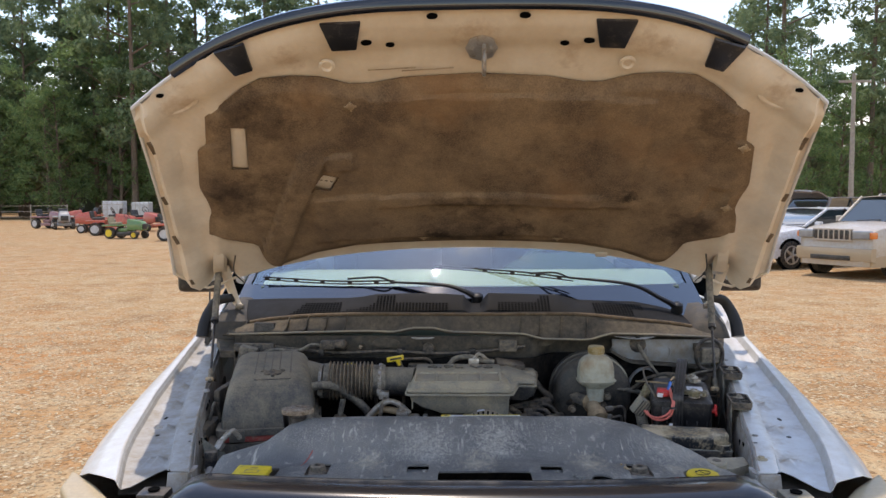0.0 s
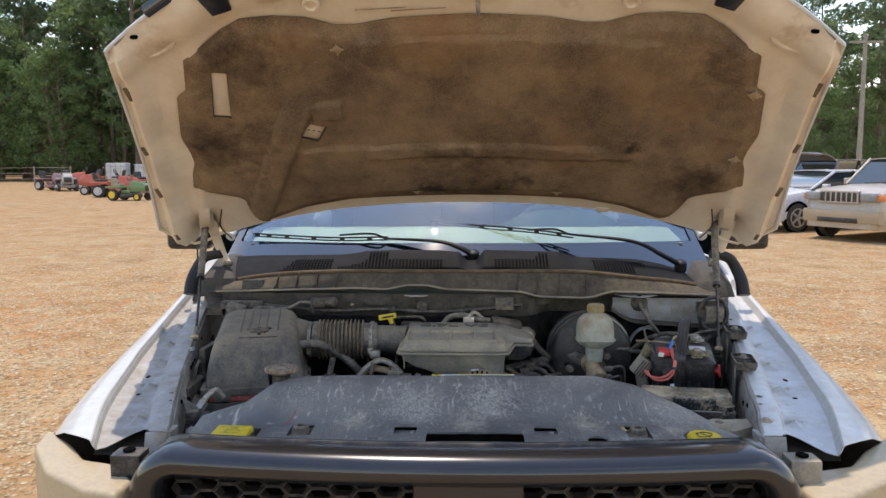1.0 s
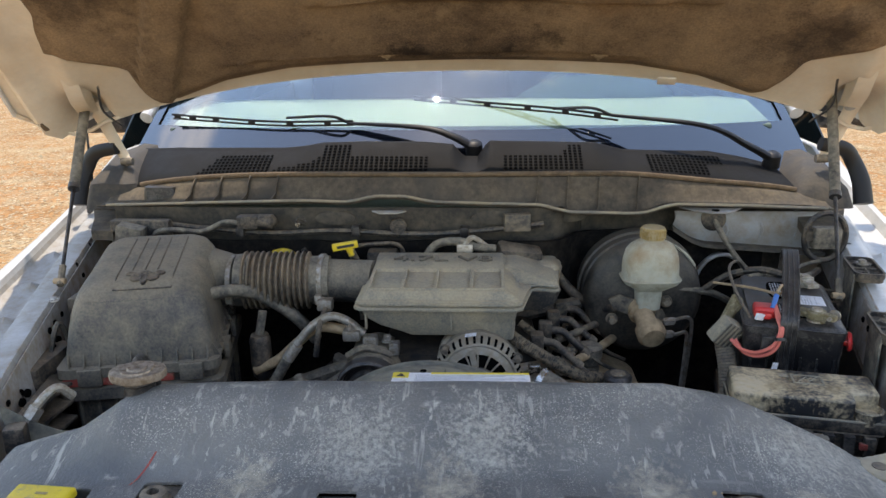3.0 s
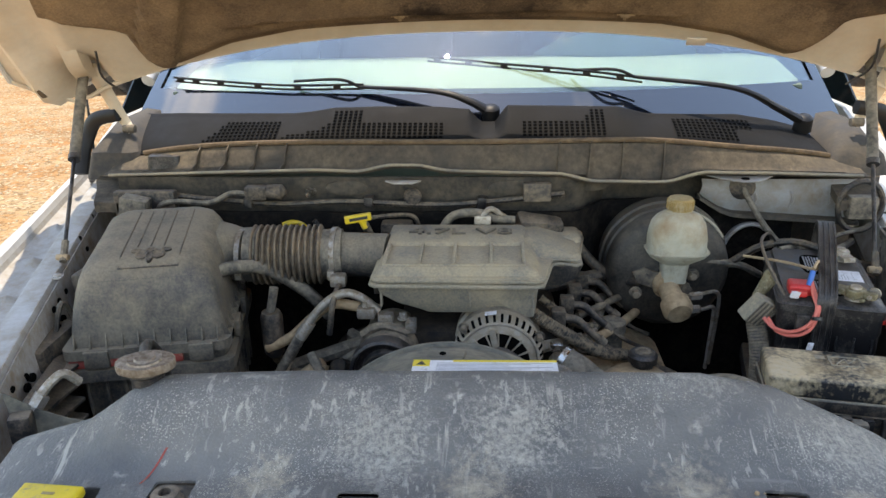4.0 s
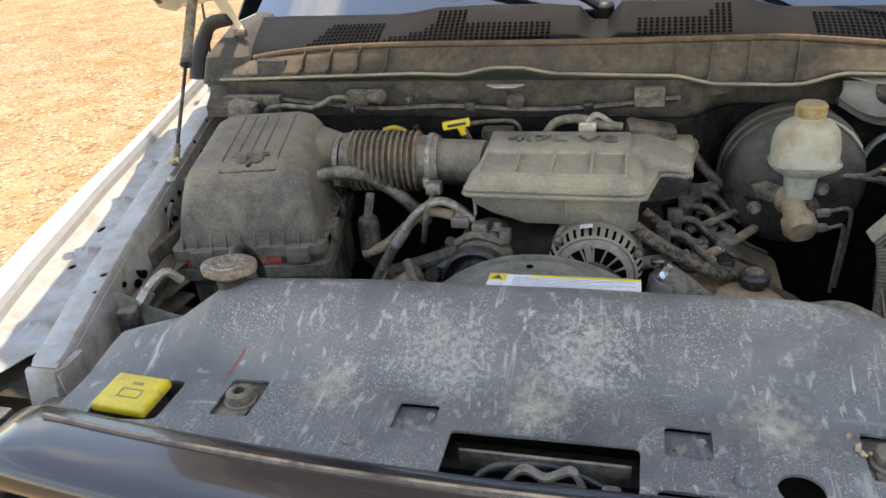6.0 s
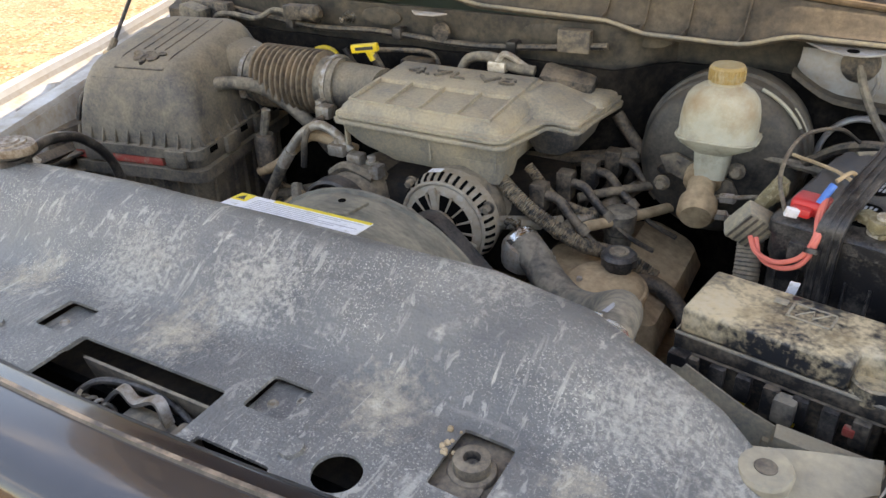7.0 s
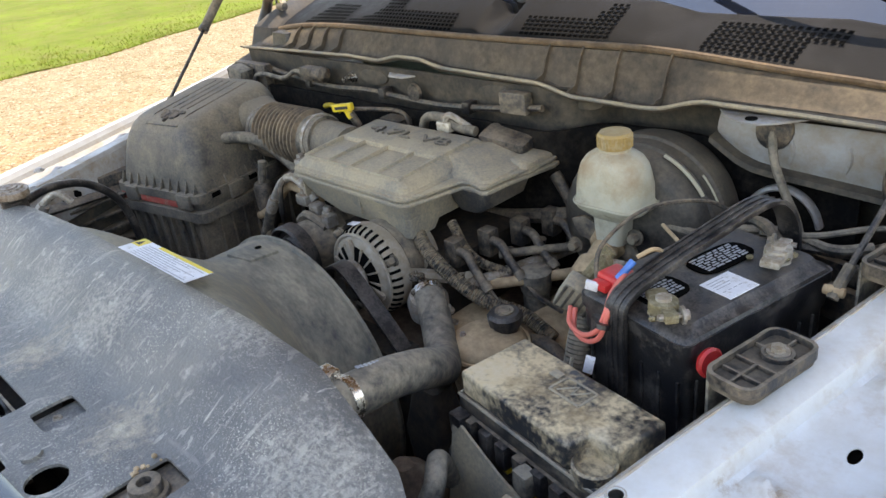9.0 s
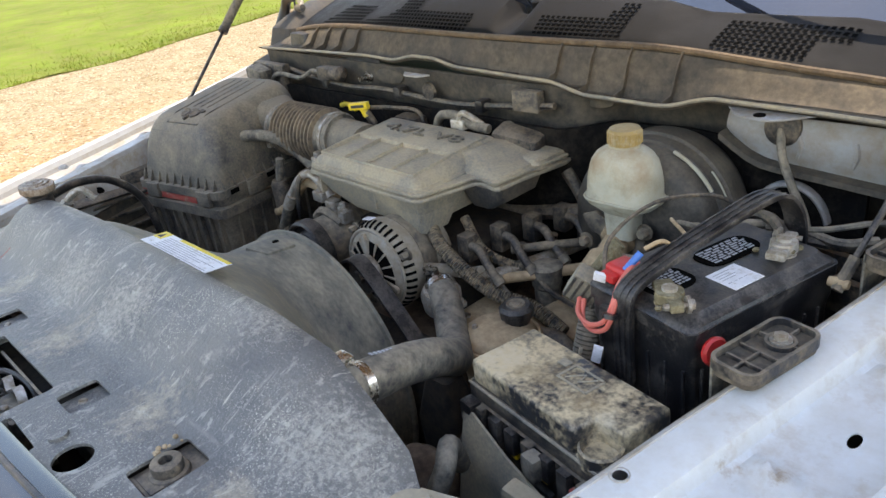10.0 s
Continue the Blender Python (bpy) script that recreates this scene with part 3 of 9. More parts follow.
def scatter_mesh(name, verts, faces, material):
    me = bpy.data.meshes.new(name)
    me.from_pydata(verts, [], faces)
    me.materials.append(material)
    return me


def pebbles():
    rng = np.random.default_rng(4)
    n = 15000
    r = rng.uniform(0, 1, n) ** 0.6
    a = rng.uniform(-0.3, math.pi + 0.3, n)
    cx, cy = np.cos(a) * (1.5 + 9 * r), -0.5 + np.sin(a) * (1.5 + 9 * r)
    ok = (np.abs(cx) > 1.25) & (cx > -9.3)
    cx, cy = cx[ok], cy[ok]
    n = len(cx)
    s = rng.uniform(0.006, 0.018, n) * (1 + (rng.random(n) > 0.93) * 0.8)
    base = np.array([(1, 0, 0), (0, 1, 0), (-1, 0, 0), (0, -1, 0), (0, 0, 1), (0, 0, -0.5)], float)
    turn = rng.uniform(0, 6.28, n)
    v = np.empty((n, 6, 3))
    for k, (bx, by, bz) in enumerate(base):
        j = rng.uniform(0.7, 1.3, n)
        v[:, k, 0] = cx + s * j * (bx * np.cos(turn) - by * 0.7 * np.sin(turn))
        v[:, k, 1] = cy + s * j * (bx * np.sin(turn) + by * 0.7 * np.cos(turn))
        v[:, k, 2] = s * j * 0.6 * bz + 0.003
    f = np.array([(0, 1, 4), (1, 2, 4), (2, 3, 4), (3, 0, 4), (1, 0, 5), (2, 1, 5), (3, 2, 5), (0, 3, 5)])
    faces = (f[None] + 6 * np.arange(n)[:, None, None]).reshape(-1, 3)
    return scatter_mesh("gravel_stones", v.reshape(-1, 3).tolist(), faces.tolist(), m_pebble)


tagged(new("gravel_stones", pebbles()), "loose tan and orange gravel stones", "gravel", kind="stuff")


def blades():
    rng = np.random.default_rng(5)
    n = 34000
    y = rng.uniform(-2, 12, n)
    edge = np.array([grass_edge(q) for q in y])
    x = edge + 0.08 - rng.random(n) ** 1.3 * 7
    h, a = rng.uniform(0.008, 0.03, n), rng.uniform(0, 6.28, n)
    lx, ly = rng.normal(0, 0.02, n), rng.normal(0, 0.02, n)
    w = 0.007
    v = np.empty((n, 3, 3))
    v[:, 0] = np.stack([x - w * np.cos(a), y - w * np.sin(a), 0 * x + 0.01], 1)
    v[:, 1] = np.stack([x + w * np.cos(a), y + w * np.sin(a), 0 * x + 0.01], 1)
    v[:, 2] = np.stack([x + lx, y + ly, h + 0.02], 1)
    return scatter_mesh("grass_blades", v.reshape(-1, 3).tolist(), np.arange(3 * n).reshape(-1, 3).tolist(), m_blade)


m_blade = mat("grass_blades", (0.15, 0.205, 0.022), (0.24, 0.225, 0.05), 0.4, 1.5, 0.8, bump=0, vary=0.35, spec=0.2)
tagged(new("grass_blades", blades()), "short bright green grass blades", "grass", kind="stuff")

# ---------------------------------------------------------------- trees
m_bark = mat("grey_brown_bark", (0.16, 0.12, 0.09), rough=0.95, bump=0.6, scale=3, grain=25, vary=0.3)
m_pine = mat("pine_needles", (0.13, 0.195, 0.115), (0.24, 0.3, 0.16), 0.45, 0.25, 0.8, bump=0, vary=0.4, spec=0.15)
m_leaf = mat("broad_leaves", (0.12, 0.205, 0.09), (0.23, 0.31, 0.13), 0.45, 0.3, 0.75, bump=0, vary=0.4, spec=0.15)


for m in (m_pine, m_leaf, m_blade):
    nt = m.node_tree
    lt, sh, ou = nt.nodes.new("ShaderNodeBsdfTranslucent"), nt.nodes.new("ShaderNodeMixShader"), nt.nodes["Material Output"]
    src = nt.nodes["Principled BSDF"].inputs["Base Color"].links[0].from_socket
    nt.links.new(src, lt.inputs["Color"])
    sh.inputs["Fac"].default_value = 0.5
    nt.links.new(nt.nodes["Principled BSDF"].outputs["BSDF"], sh.inputs[1])
    nt.links.new(lt.outputs["BSDF"], sh.inputs[2])
    nt.links.new(sh.outputs["Shader"], ou.inputs["Surface"])


def crown_mesh(name, clumps, per, size, material, rng):
    """Many small leaf sprays, gathered in clumps; each spray is a bent pair of triangles."""
    c = np.repeat(np.array([k[:3] for k in clumps]), per, 0)
    rad = np.repeat(np.array([k[3] for k in clumps]), per)
    n = len(c)
    d = rng.normal(0, 1, (n, 3))
    d /= np.linalg.norm(d, axis=1)[:, None]
    p = c + d * (rad * rng.random(n) ** 0.45)[:, None] * np.array([1, 1, 0.6])
    a, b = rng.normal(0, 1, (n, 3)), rng.normal(0, 1, (n, 3))
    a /= np.linalg.norm(a, axis=1)[:, None]
    b /= np.linalg.norm(b, axis=1)[:, None]
    s = (size * rng.uniform(0.5, 1.2, n))[:, None]
    v = np.stack([p - a * s, p + b * s * 0.45, p + a * s, p - b * s * 0.45 + d * s * 0.3], 1).reshape(-1, 3)
    f = np.array([(0, 1, 2), (0, 2, 3)])
    faces = (f[None] + 4 * np.arange(n)[:, None, None]).reshape(-1, 3)
    return scatter_mesh(name, v.tolist(), faces.tolist(), material)


def tree(kind, seed, at, height):
    """A tapered trunk with limbs and a ragged crown."""
    rng = np.random.default_rng(seed)
    root = thing("pine_tree" if kind == "pine" else "broadleaf_tree", "tall pine with a bare trunk and ragged dark green crown" if kind == "pine" else "leafy green woodland tree with a dense uneven crown",
                 "tree", at, rng.uniform(0, 360), True, group="trees at the edge of the yard")
    lean = rng.normal(0, 0.4, 2)
    trunk = tube([(0, 0, -0.2), (lean[0] * 0.3, lean[1] * 0.3, height * 0.4), (lean[0], lean[1], height * 0.95)], (height * 0.012, height * 0.003), 8, 4)
    clumps = []
    low = 0.24 if kind == "pine" else 0.1
    count = 34 if kind == "pine" else 46
    for i in range(count):
        h = low + (1 - low) * (i + rng.random()) / count
        spread = height * (0.17 * (1.05 - h) ** 0.6 * 1.25 if kind == "pine" else 0.24 * math.sin(math.pi * min(1, 0.12 + h * 0.86)) ** 0.7)
        ang = i * 2.4 + rng.normal(0, 0.5)
        rr = spread * rng.uniform(0.35, 1.15)
        end = Vector((lean[0] * h + math.cos(ang) * rr, lean[1] * h + math.sin(ang) * rr, height * h + rng.normal(0, height * 0.015)))
        clumps.append((*end, height * rng.uniform(0.035, 0.075) * (0.9 if kind == "pine" else 1.25)))
        if i % 2 == 0:
            foot = Vector((lean[0] * h, lean[1] * h, height * h - rr * (0.25 if kind == "pine" else 0.6)))
            trunk = join(trunk, tube([foot, foot.lerp(end, 0.6) + Vector((0, 0, 0.05 * rr)), end], (height * 0.0035, height * 0.001), 5, 2))
    part("trunk", trunk, m_bark, root)
    part("crown", crown_mesh("crown", clumps, 135 if kind == "pine" else 150, height * 0.0118, m_pine if kind == "pine" else m_leaf, rng), None, root)
    return root


rng = np.random.default_rng(12)
stock = [tree("pine", 1, (-44, 84, 0), 29), tree("pine", 2, (-52, 88, 0), 27), tree("broadleaf", 3, (-36, 86, 0), 20), tree("broadleaf", 4, (-60, 84, 0), 22), tree("pine", 5, (-30, 90, 0), 31)]


def plant(src, x, y, k):
    o = copy_thing(src, pose(x, y, 0, 0, 0, rng.uniform(0, 360)))
    o.scale = (k, k, k * rng.uniform(0.92, 1.1))


# woods behind the yard: high on one side, lower and more open on the other
for i in range(52):
    x = -92 + i * 1.75 + rng.normal(0, 0.8)
    y = 78 + rng.uniform(0, 16) - 0.1 * abs(x)
    plant(stock[int(rng.integers(0, 5))], x, y, rng.uniform(0.8, 1.12))
for i in range(26):
    plant(stock[2 + int(rng.integers(0, 2))], -88 + i * 3.3 + rng.normal(0, 1), 76 + rng.uniform(-3, 2), rng.uniform(0.45, 0.7))
for i in range(26):
    x = 4 + i * 3.4 + rng.normal(0, 1)
    plant(stock[int(rng.integers(0, 5))], x, 84 + rng.uniform(0, 14), rng.uniform(0.5, 0.78))
for x, y, k in ((33, 62, 0.86), (38, 66, 0.78), (46, 60, 0.8), (52, 64, 0.92), (29, 74, 0.9), (28, 67, 0.98), (36.5, 59, 0.92), (31, 82, 1.08), (41, 72, 1.0)):
    plant(stock[0 if k > 0.8 else 4], x, y, k)
for i in range(16):
    plant(stock[2 + int(rng.integers(0, 2))], 22 + i * 3 + rng.normal(0, 1), 58 + rng.uniform(0, 6), rng.uniform(0.38, 0.6))


# leaf colour paled to paint the haze of distance
m_farleaf = mat("haze_tinted_far_leaves", (0.17, 0.21, 0.12), (0.25, 0.27, 0.16), 0.45, 0.3, 0.8, bump=0, vary=0.35, spec=0.1)


def far_woods():
    r = np.random.default_rng(9)
    clumps = [(x + r.normal(0, 1), 104 + r.uniform(-4, 6), r.uniform(0.5, 1) ** 0.7 * (17 if x < 0 else 11) * r.uniform(0.15, 1), r.uniform(1.6, 3.2)) for x in np.linspace(-130, 120, 420)]
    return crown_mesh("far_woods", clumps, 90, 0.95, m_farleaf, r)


tagged(new("far_woods", far_woods()), "dense undergrowth of the far woods, paled to paint haze", "woods", kind="stuff")
# added backdrop; the dimness between far trees is put into its green
m_dim = mat("painted_woods_shade", (0.09, 0.115, 0.07), rough=1.0, bump=0, scale=0.2, vary=0.5)
solo("woods_backdrop", sheet(lambda x, v: (x, 116 + 3 * noise.noise((x * 0.1, v * 3, 0)), v * ((15 if x < 5 else 10) + 5 * noise.noise((x * 0.07, 0, 4)) + 2.5 * noise.noise((x * 0.4, 0, 8)))), list(np.linspace(-160, 160, 220)), [0, 0.5, 1], 0.5), m_dim, "backdrop sheet painted with the dim shade of the far woods", "woods", kind="structure")
m_pole = mat("weathered_pole", (0.3, 0.27, 0.23), rough=0.9, bump=0.3)
pole = thing("utility_pole", "weathered grey wooden utility pole", "pole", (24.6, 48, 0))
part("post", lathe([(0.17, -0.1), (0.11, 9.5), (0, 9.5)], (24.6, 48, 0), n=12), m_pole, pole)
part("crossarm", box(23.6, 25.6, 47.8, 47.9, 8.9, 9.05, 0.02), m_pole, pole)

# ---------------------------------------------------------------- the pickup truck
truck = thing("pickup_truck", "white full-size pickup truck with its hood propped open", "truck", (XC, 1.0, 0))

# hood: x across, s from its hinged edge to its nose, off below the skin
H0, HD, HN = Vector((XC, 1.08, 1.47)), Vector((0, -0.766, 0.643)), Vector((0, 0.643, 0.766))


def hood_point(x, s, off=0.0):
    curl = max(0.0, s - 1.0) / 0.13
    return H0 + Vector((x + 0.022 * (s - 0.05), 0, 0)) + HD * s - HN * (0.1 * (x / 0.95) ** 2 + 0.02 * curl ** 2 + off)


def hood_rear(x):
    a = abs(x)
    return 0.108 - 0.12 * (a / 0.95) ** 3 + max(0, a - 0.95) * 2.0


def hood_front(x):
    return 1.128 - 0.26 * max(0, (abs(x) - 0.2) / 0.73) ** 2.2


def hood_grid(u, v, off):
    x = u * (1.025 - 0.095 * v)
    return hood_point(x, hood_rear(x) + (hood_front(x) - hood_rear(x)) * v, off)


def hood_under(u, v):
    a = abs(u)
    rim = 0.02 * smooth((a - 0.9) / 0.05) - 0.03 * smooth((a - 0.955) / 0.03)
    bead = 0.012 * math.exp(-((a - 0.8 - 0.05 * math.sin(v * 5)) / 0.03) ** 2)
    pan = 0.016 * smooth((v - 0.86) / 0.05) * smooth((0.99 - v) / 0.03)
    fold = 0.006 * smooth((a - 0.8) / 0.04) * smooth((0.93 - a) / 0.04) * math.sin(11 * v + 6 * (a - 0.85) / 0.1) * smooth((v - 0.15) / 0.1) * smooth((0.85 - v) / 0.1)
    pocket = 0.062 * math.exp(-((a - 0.865) / 0.055) ** 2) * smooth((0.2 - v) / 0.14) * (1 - 0.75 * smooth((a - 0.9) / 0.05))
    return hood_grid(u, v, 0.004 + rim + bead + pan + fold - pocket)


def hood_shell():
    us, vs = list(np.linspace(-1, 1, 97)), list(np.linspace(0, 1, 49))
    top = sheet(lambda u, v: hood_grid(u, v, -0.004 - 0.045 * (1 - abs(u) ** 10) * (1 - abs(2 * v - 1) ** 14) - 0.03 * smooth((0.2 - v) / 0.14) * (1 - abs(u) ** 10)), us, vs)
    return top, sheet(hood_under, us, vs)


top_bm, under_bm = hood_shell()
hood = part("hood", top_bm, m_white, truck, "open white hood, its dusty cream underside showing")
part("inner_panel", under_bm, m_cream, hood, "dusty white inner hood panel, tinted cream for warm ground bounce")
part("hood_edge", tube([hood_grid(-1, 1, 0), hood_grid(-0.97, 0.5, -0.001) + Vector((-0.028, 0, 0)), hood_grid(-1, 0, 0)], 0.0055, 6), m_white, hood)
part("hood_edge", tube([hood_grid(1, 1, 0), hood_grid(0.97, 0.5, -0.001) + Vector((0.028, 0, 0)), hood_grid(1, 0, 0)], 0.0055, 6), m_white, hood)
part("hood_edge", tube([hood_grid(u, 1, 0) for u in np.linspace(-1, 1, 25)], 0.006, 6, 2), m_white, hood)
part("hood_edge", tube([hood_grid(u, 0, 0) for u in np.linspace(-1, 1, 25)], 0.005, 6, 2), m_cream, hood)
part("nose_strip", tube([hood_point(x, hood_front(x) + 0.008, -0.006) for x in np.linspace(-0.8, 0.68, 25)], 0.013, 8, 2, 1.4), m_bug, hood, "dark tinted strip along the hood's nose")

L_TOPX = [0, 0.2, 0.29, 0.345, 0.42, 0.5, 0.58, 0.635, 0.685, 0.75]
L_TOPS = [0.906, 0.897, 0.882, 0.885, 0.915, 0.927, 0.926, 0.898, 0.86, 0.812]
L_LOWX = [0, 0.38, 0.53, 0.6, 0.655, 0.68, 0.7, 0.712, 0.73, 0.82, 0.858]
L_LOWS = [0.16, 0.158, 0.135, 0.108, 0.088, 0.1, 0.14, 0.2, 0.222, 0.27, 0.305]


def liner_at(u, v):
    """Across (u) and along (v) the liner: x and s on the hood."""
    a = abs(u)
    x0, x1 = 0.858 * a, 0.75 * a
    s0, s1 = interp(x0, L_LOWX, L_LOWS), interp(x1, L_TOPX, L_TOPS)
    lobe = (0.024 * smooth((v - 0.28) / 0.2) * smooth((0.8 - v) / 0.05) - 0.008 * math.exp(-((v - 0.22) / 0.06) ** 2)) * smooth((a - 0.8) / 0.2)
    return math.copysign(x0 + (x1 - x0) * v + lobe, u), s0 + (s1 - s0) * v


def liner_point(u, v):
    x, s = liner_at(u, v)
    edge = min(smooth((1 - abs(2 * v - 1)) * 9), smooth((1 - abs(u)) * 16))
    quilt = 0.006 * noise.noise((x * 3.2, s * 4, 1.0)) + 0.004 * noise.noise((x * 9, s * 7, 5.0)) + 0.0015 * noise.noise((x * 40, s * 34, 5.0))
    quilt += 0.011 * smooth((0.292 - max(abs(x - 0.1) * 0.72, abs(s - 0.62) * 1.25)) / 0.016) + 0.01 * smooth((0.2 - max(abs(x + 0.05) * 0.42, abs(s - 0.33) * 1.7)) / 0.016)
    rib = 0.02 * smooth((0.045 - abs(x + 0.53 - 0.42 * (s - 0.5))) / 0.012) * smooth((0.72 - s) * 6)
    well = 0.012 * smooth((0.05 - max(abs(x + 0.4), abs(s - 0.6) * 1.4)) / 0.012) - 0.014 * smooth((0.04 - max(abs(x - 0.75), abs(s - 0.45) * 0.5)) / 0.02)
    return hood_point(x, s, 0.008 + edge * (0.02 + quilt + rib + well))


def on_hood(bm, x, s, off=0.0, turn=0):
    """Stands a small shape, built with z as down, on the hood's underside."""
    slope = math.atan(0.2 * x / 0.9)
    m = Matrix((Vector((1, 0, 0)), HD, -HN)).transposed().to_4x4()
    return moved(bm, Matrix.Translation(hood_point(x, s, off)) @ m @ pose(0, 0, 0, 0, 0, turn) @ Matrix.Rotation(-slope, 4, "Y"))


stain(m_liner, (0.3, 0.17, 0.085), [(*hood_point(0.4, 0.72, 0.03), 0.22), (*hood_point(0.6, 0.6, 0.03), 0.14), (*hood_point(0.3, 0.5, 0.03), 0.25), (*hood_point(-0.45, 0.87, 0.03), 0.14), (*hood_point(-0.1, 0.85, 0.03), 0.25)], 0.6, 6, 0.16, 0.95)
stain(m_liner, (0.024, 0.017, 0.014), [(*hood_point(0.12, 0.2, 0.03), 0.17), (*hood_point(0.0, 0.36, 0.03), 0.26), (*hood_point(-0.68, 0.5, 0.03), 0.3), (*hood_point(0.72, 0.3, 0.03), 0.2), (*hood_point(0.66, 0.8, 0.03), 0.16), (*hood_point(-0.6, 0.8, 0.03), 0.22)], 0.75, 7, 0.12, 0.95)
stain(m_liner, (0.02, 0.015, 0.013), [(*hood_point(x, s, 0.03), r) for x, s, r in ((-0.1, 0.24, 0.1), (0.1, 0.23, 0.08), (0.2, 0.27, 0.1), (-0.28, 0.3, 0.08), (0.5, 0.45, 0.1))], 0.8, 11, 0.07, 0.95)
# grey drip bands that also paint the shaded areas down both sides
stain(m_cream, (0.43, 0.38, 0.31), [(*hood_point(sx * x, s, 0.02), r) for sx in (-1, 1) for x, s, r in ((0.9, 0.6, 0.14), (0.92, 0.4, 0.14), (0.93, 0.22, 0.14))], 0.5, 5, 0.16, 0.6)
stain(m_cream, (0.36, 0.22, 0.11), [(*hood_point(x, s, 0.02), r) for x, s, r in ((0.8, 0.9, 0.1), (-0.8, 0.88, 0.12), (0.45, 1.02, 0.12), (-0.5, 0.98, 0.1), (0.0, 1.04, 0.12), (0.25, 0.96, 0.1))], 0.5, 22, 0.12, 0.6)
liner = part("liner", sheet(liner_point, list(np.linspace(-1, 1, 178)), list(np.linspace(0, 1, 90)), 0.005), m_liner, hood, "dark brown felt liner with rust-brown stains")
SLOT, PATCH = [(-0.036, -0.075), (0.012, -0.088), (0.042, 0.081), (0.0, 0.088)], [(-0.049, -0.017), (0.009, -0.04), (0.043, 0.02), (-0.003, 0.038)]
cut(liner, on_hood(prism(SLOT, -0.06, 0.08, 0), -0.684, 0.69, 0.02), on_hood(prism(PATCH, -0.06, 0.08, 0), -0.452, 0.515, 0.02))
for shape, x, s in ((SLOT, -0.684, 0.69), (PATCH, -0.452, 0.515)):
    part("cutout_plate", on_hood(prism([(px * 0.92, py * 0.97) for px, py in shape], 0, 0.003, 0.001), x, s, 0.022), m_cream, hood, "cream panel seen through the liner")
for x, s in ((-0.01, 0.632), (0.334, 0.822), (-0.345, 0.825), (-0.55, 0.42), (0.765, 0.7), (0.79, 0.44), (-0.155, 0.215), (0.3, 0.215)):
    bm = join(lathe([(0.012, 0), (0.012, 0.003), (0.004, 0.006), (0, 0.006)], (0, 0, 0), n=12), *[box(-0.018, 0.018, -0.003, 0.003, 0, 0.003, 0.001) for k in (0,)],
              moved(box(-0.018, 0.018, -0.003, 0.003, 0, 0.003, 0.001), pose(0, 0, 0, 0, 0, 90)))
    part("liner_clip", on_hood(bm, x, s, 0.036), m_tan, hood)
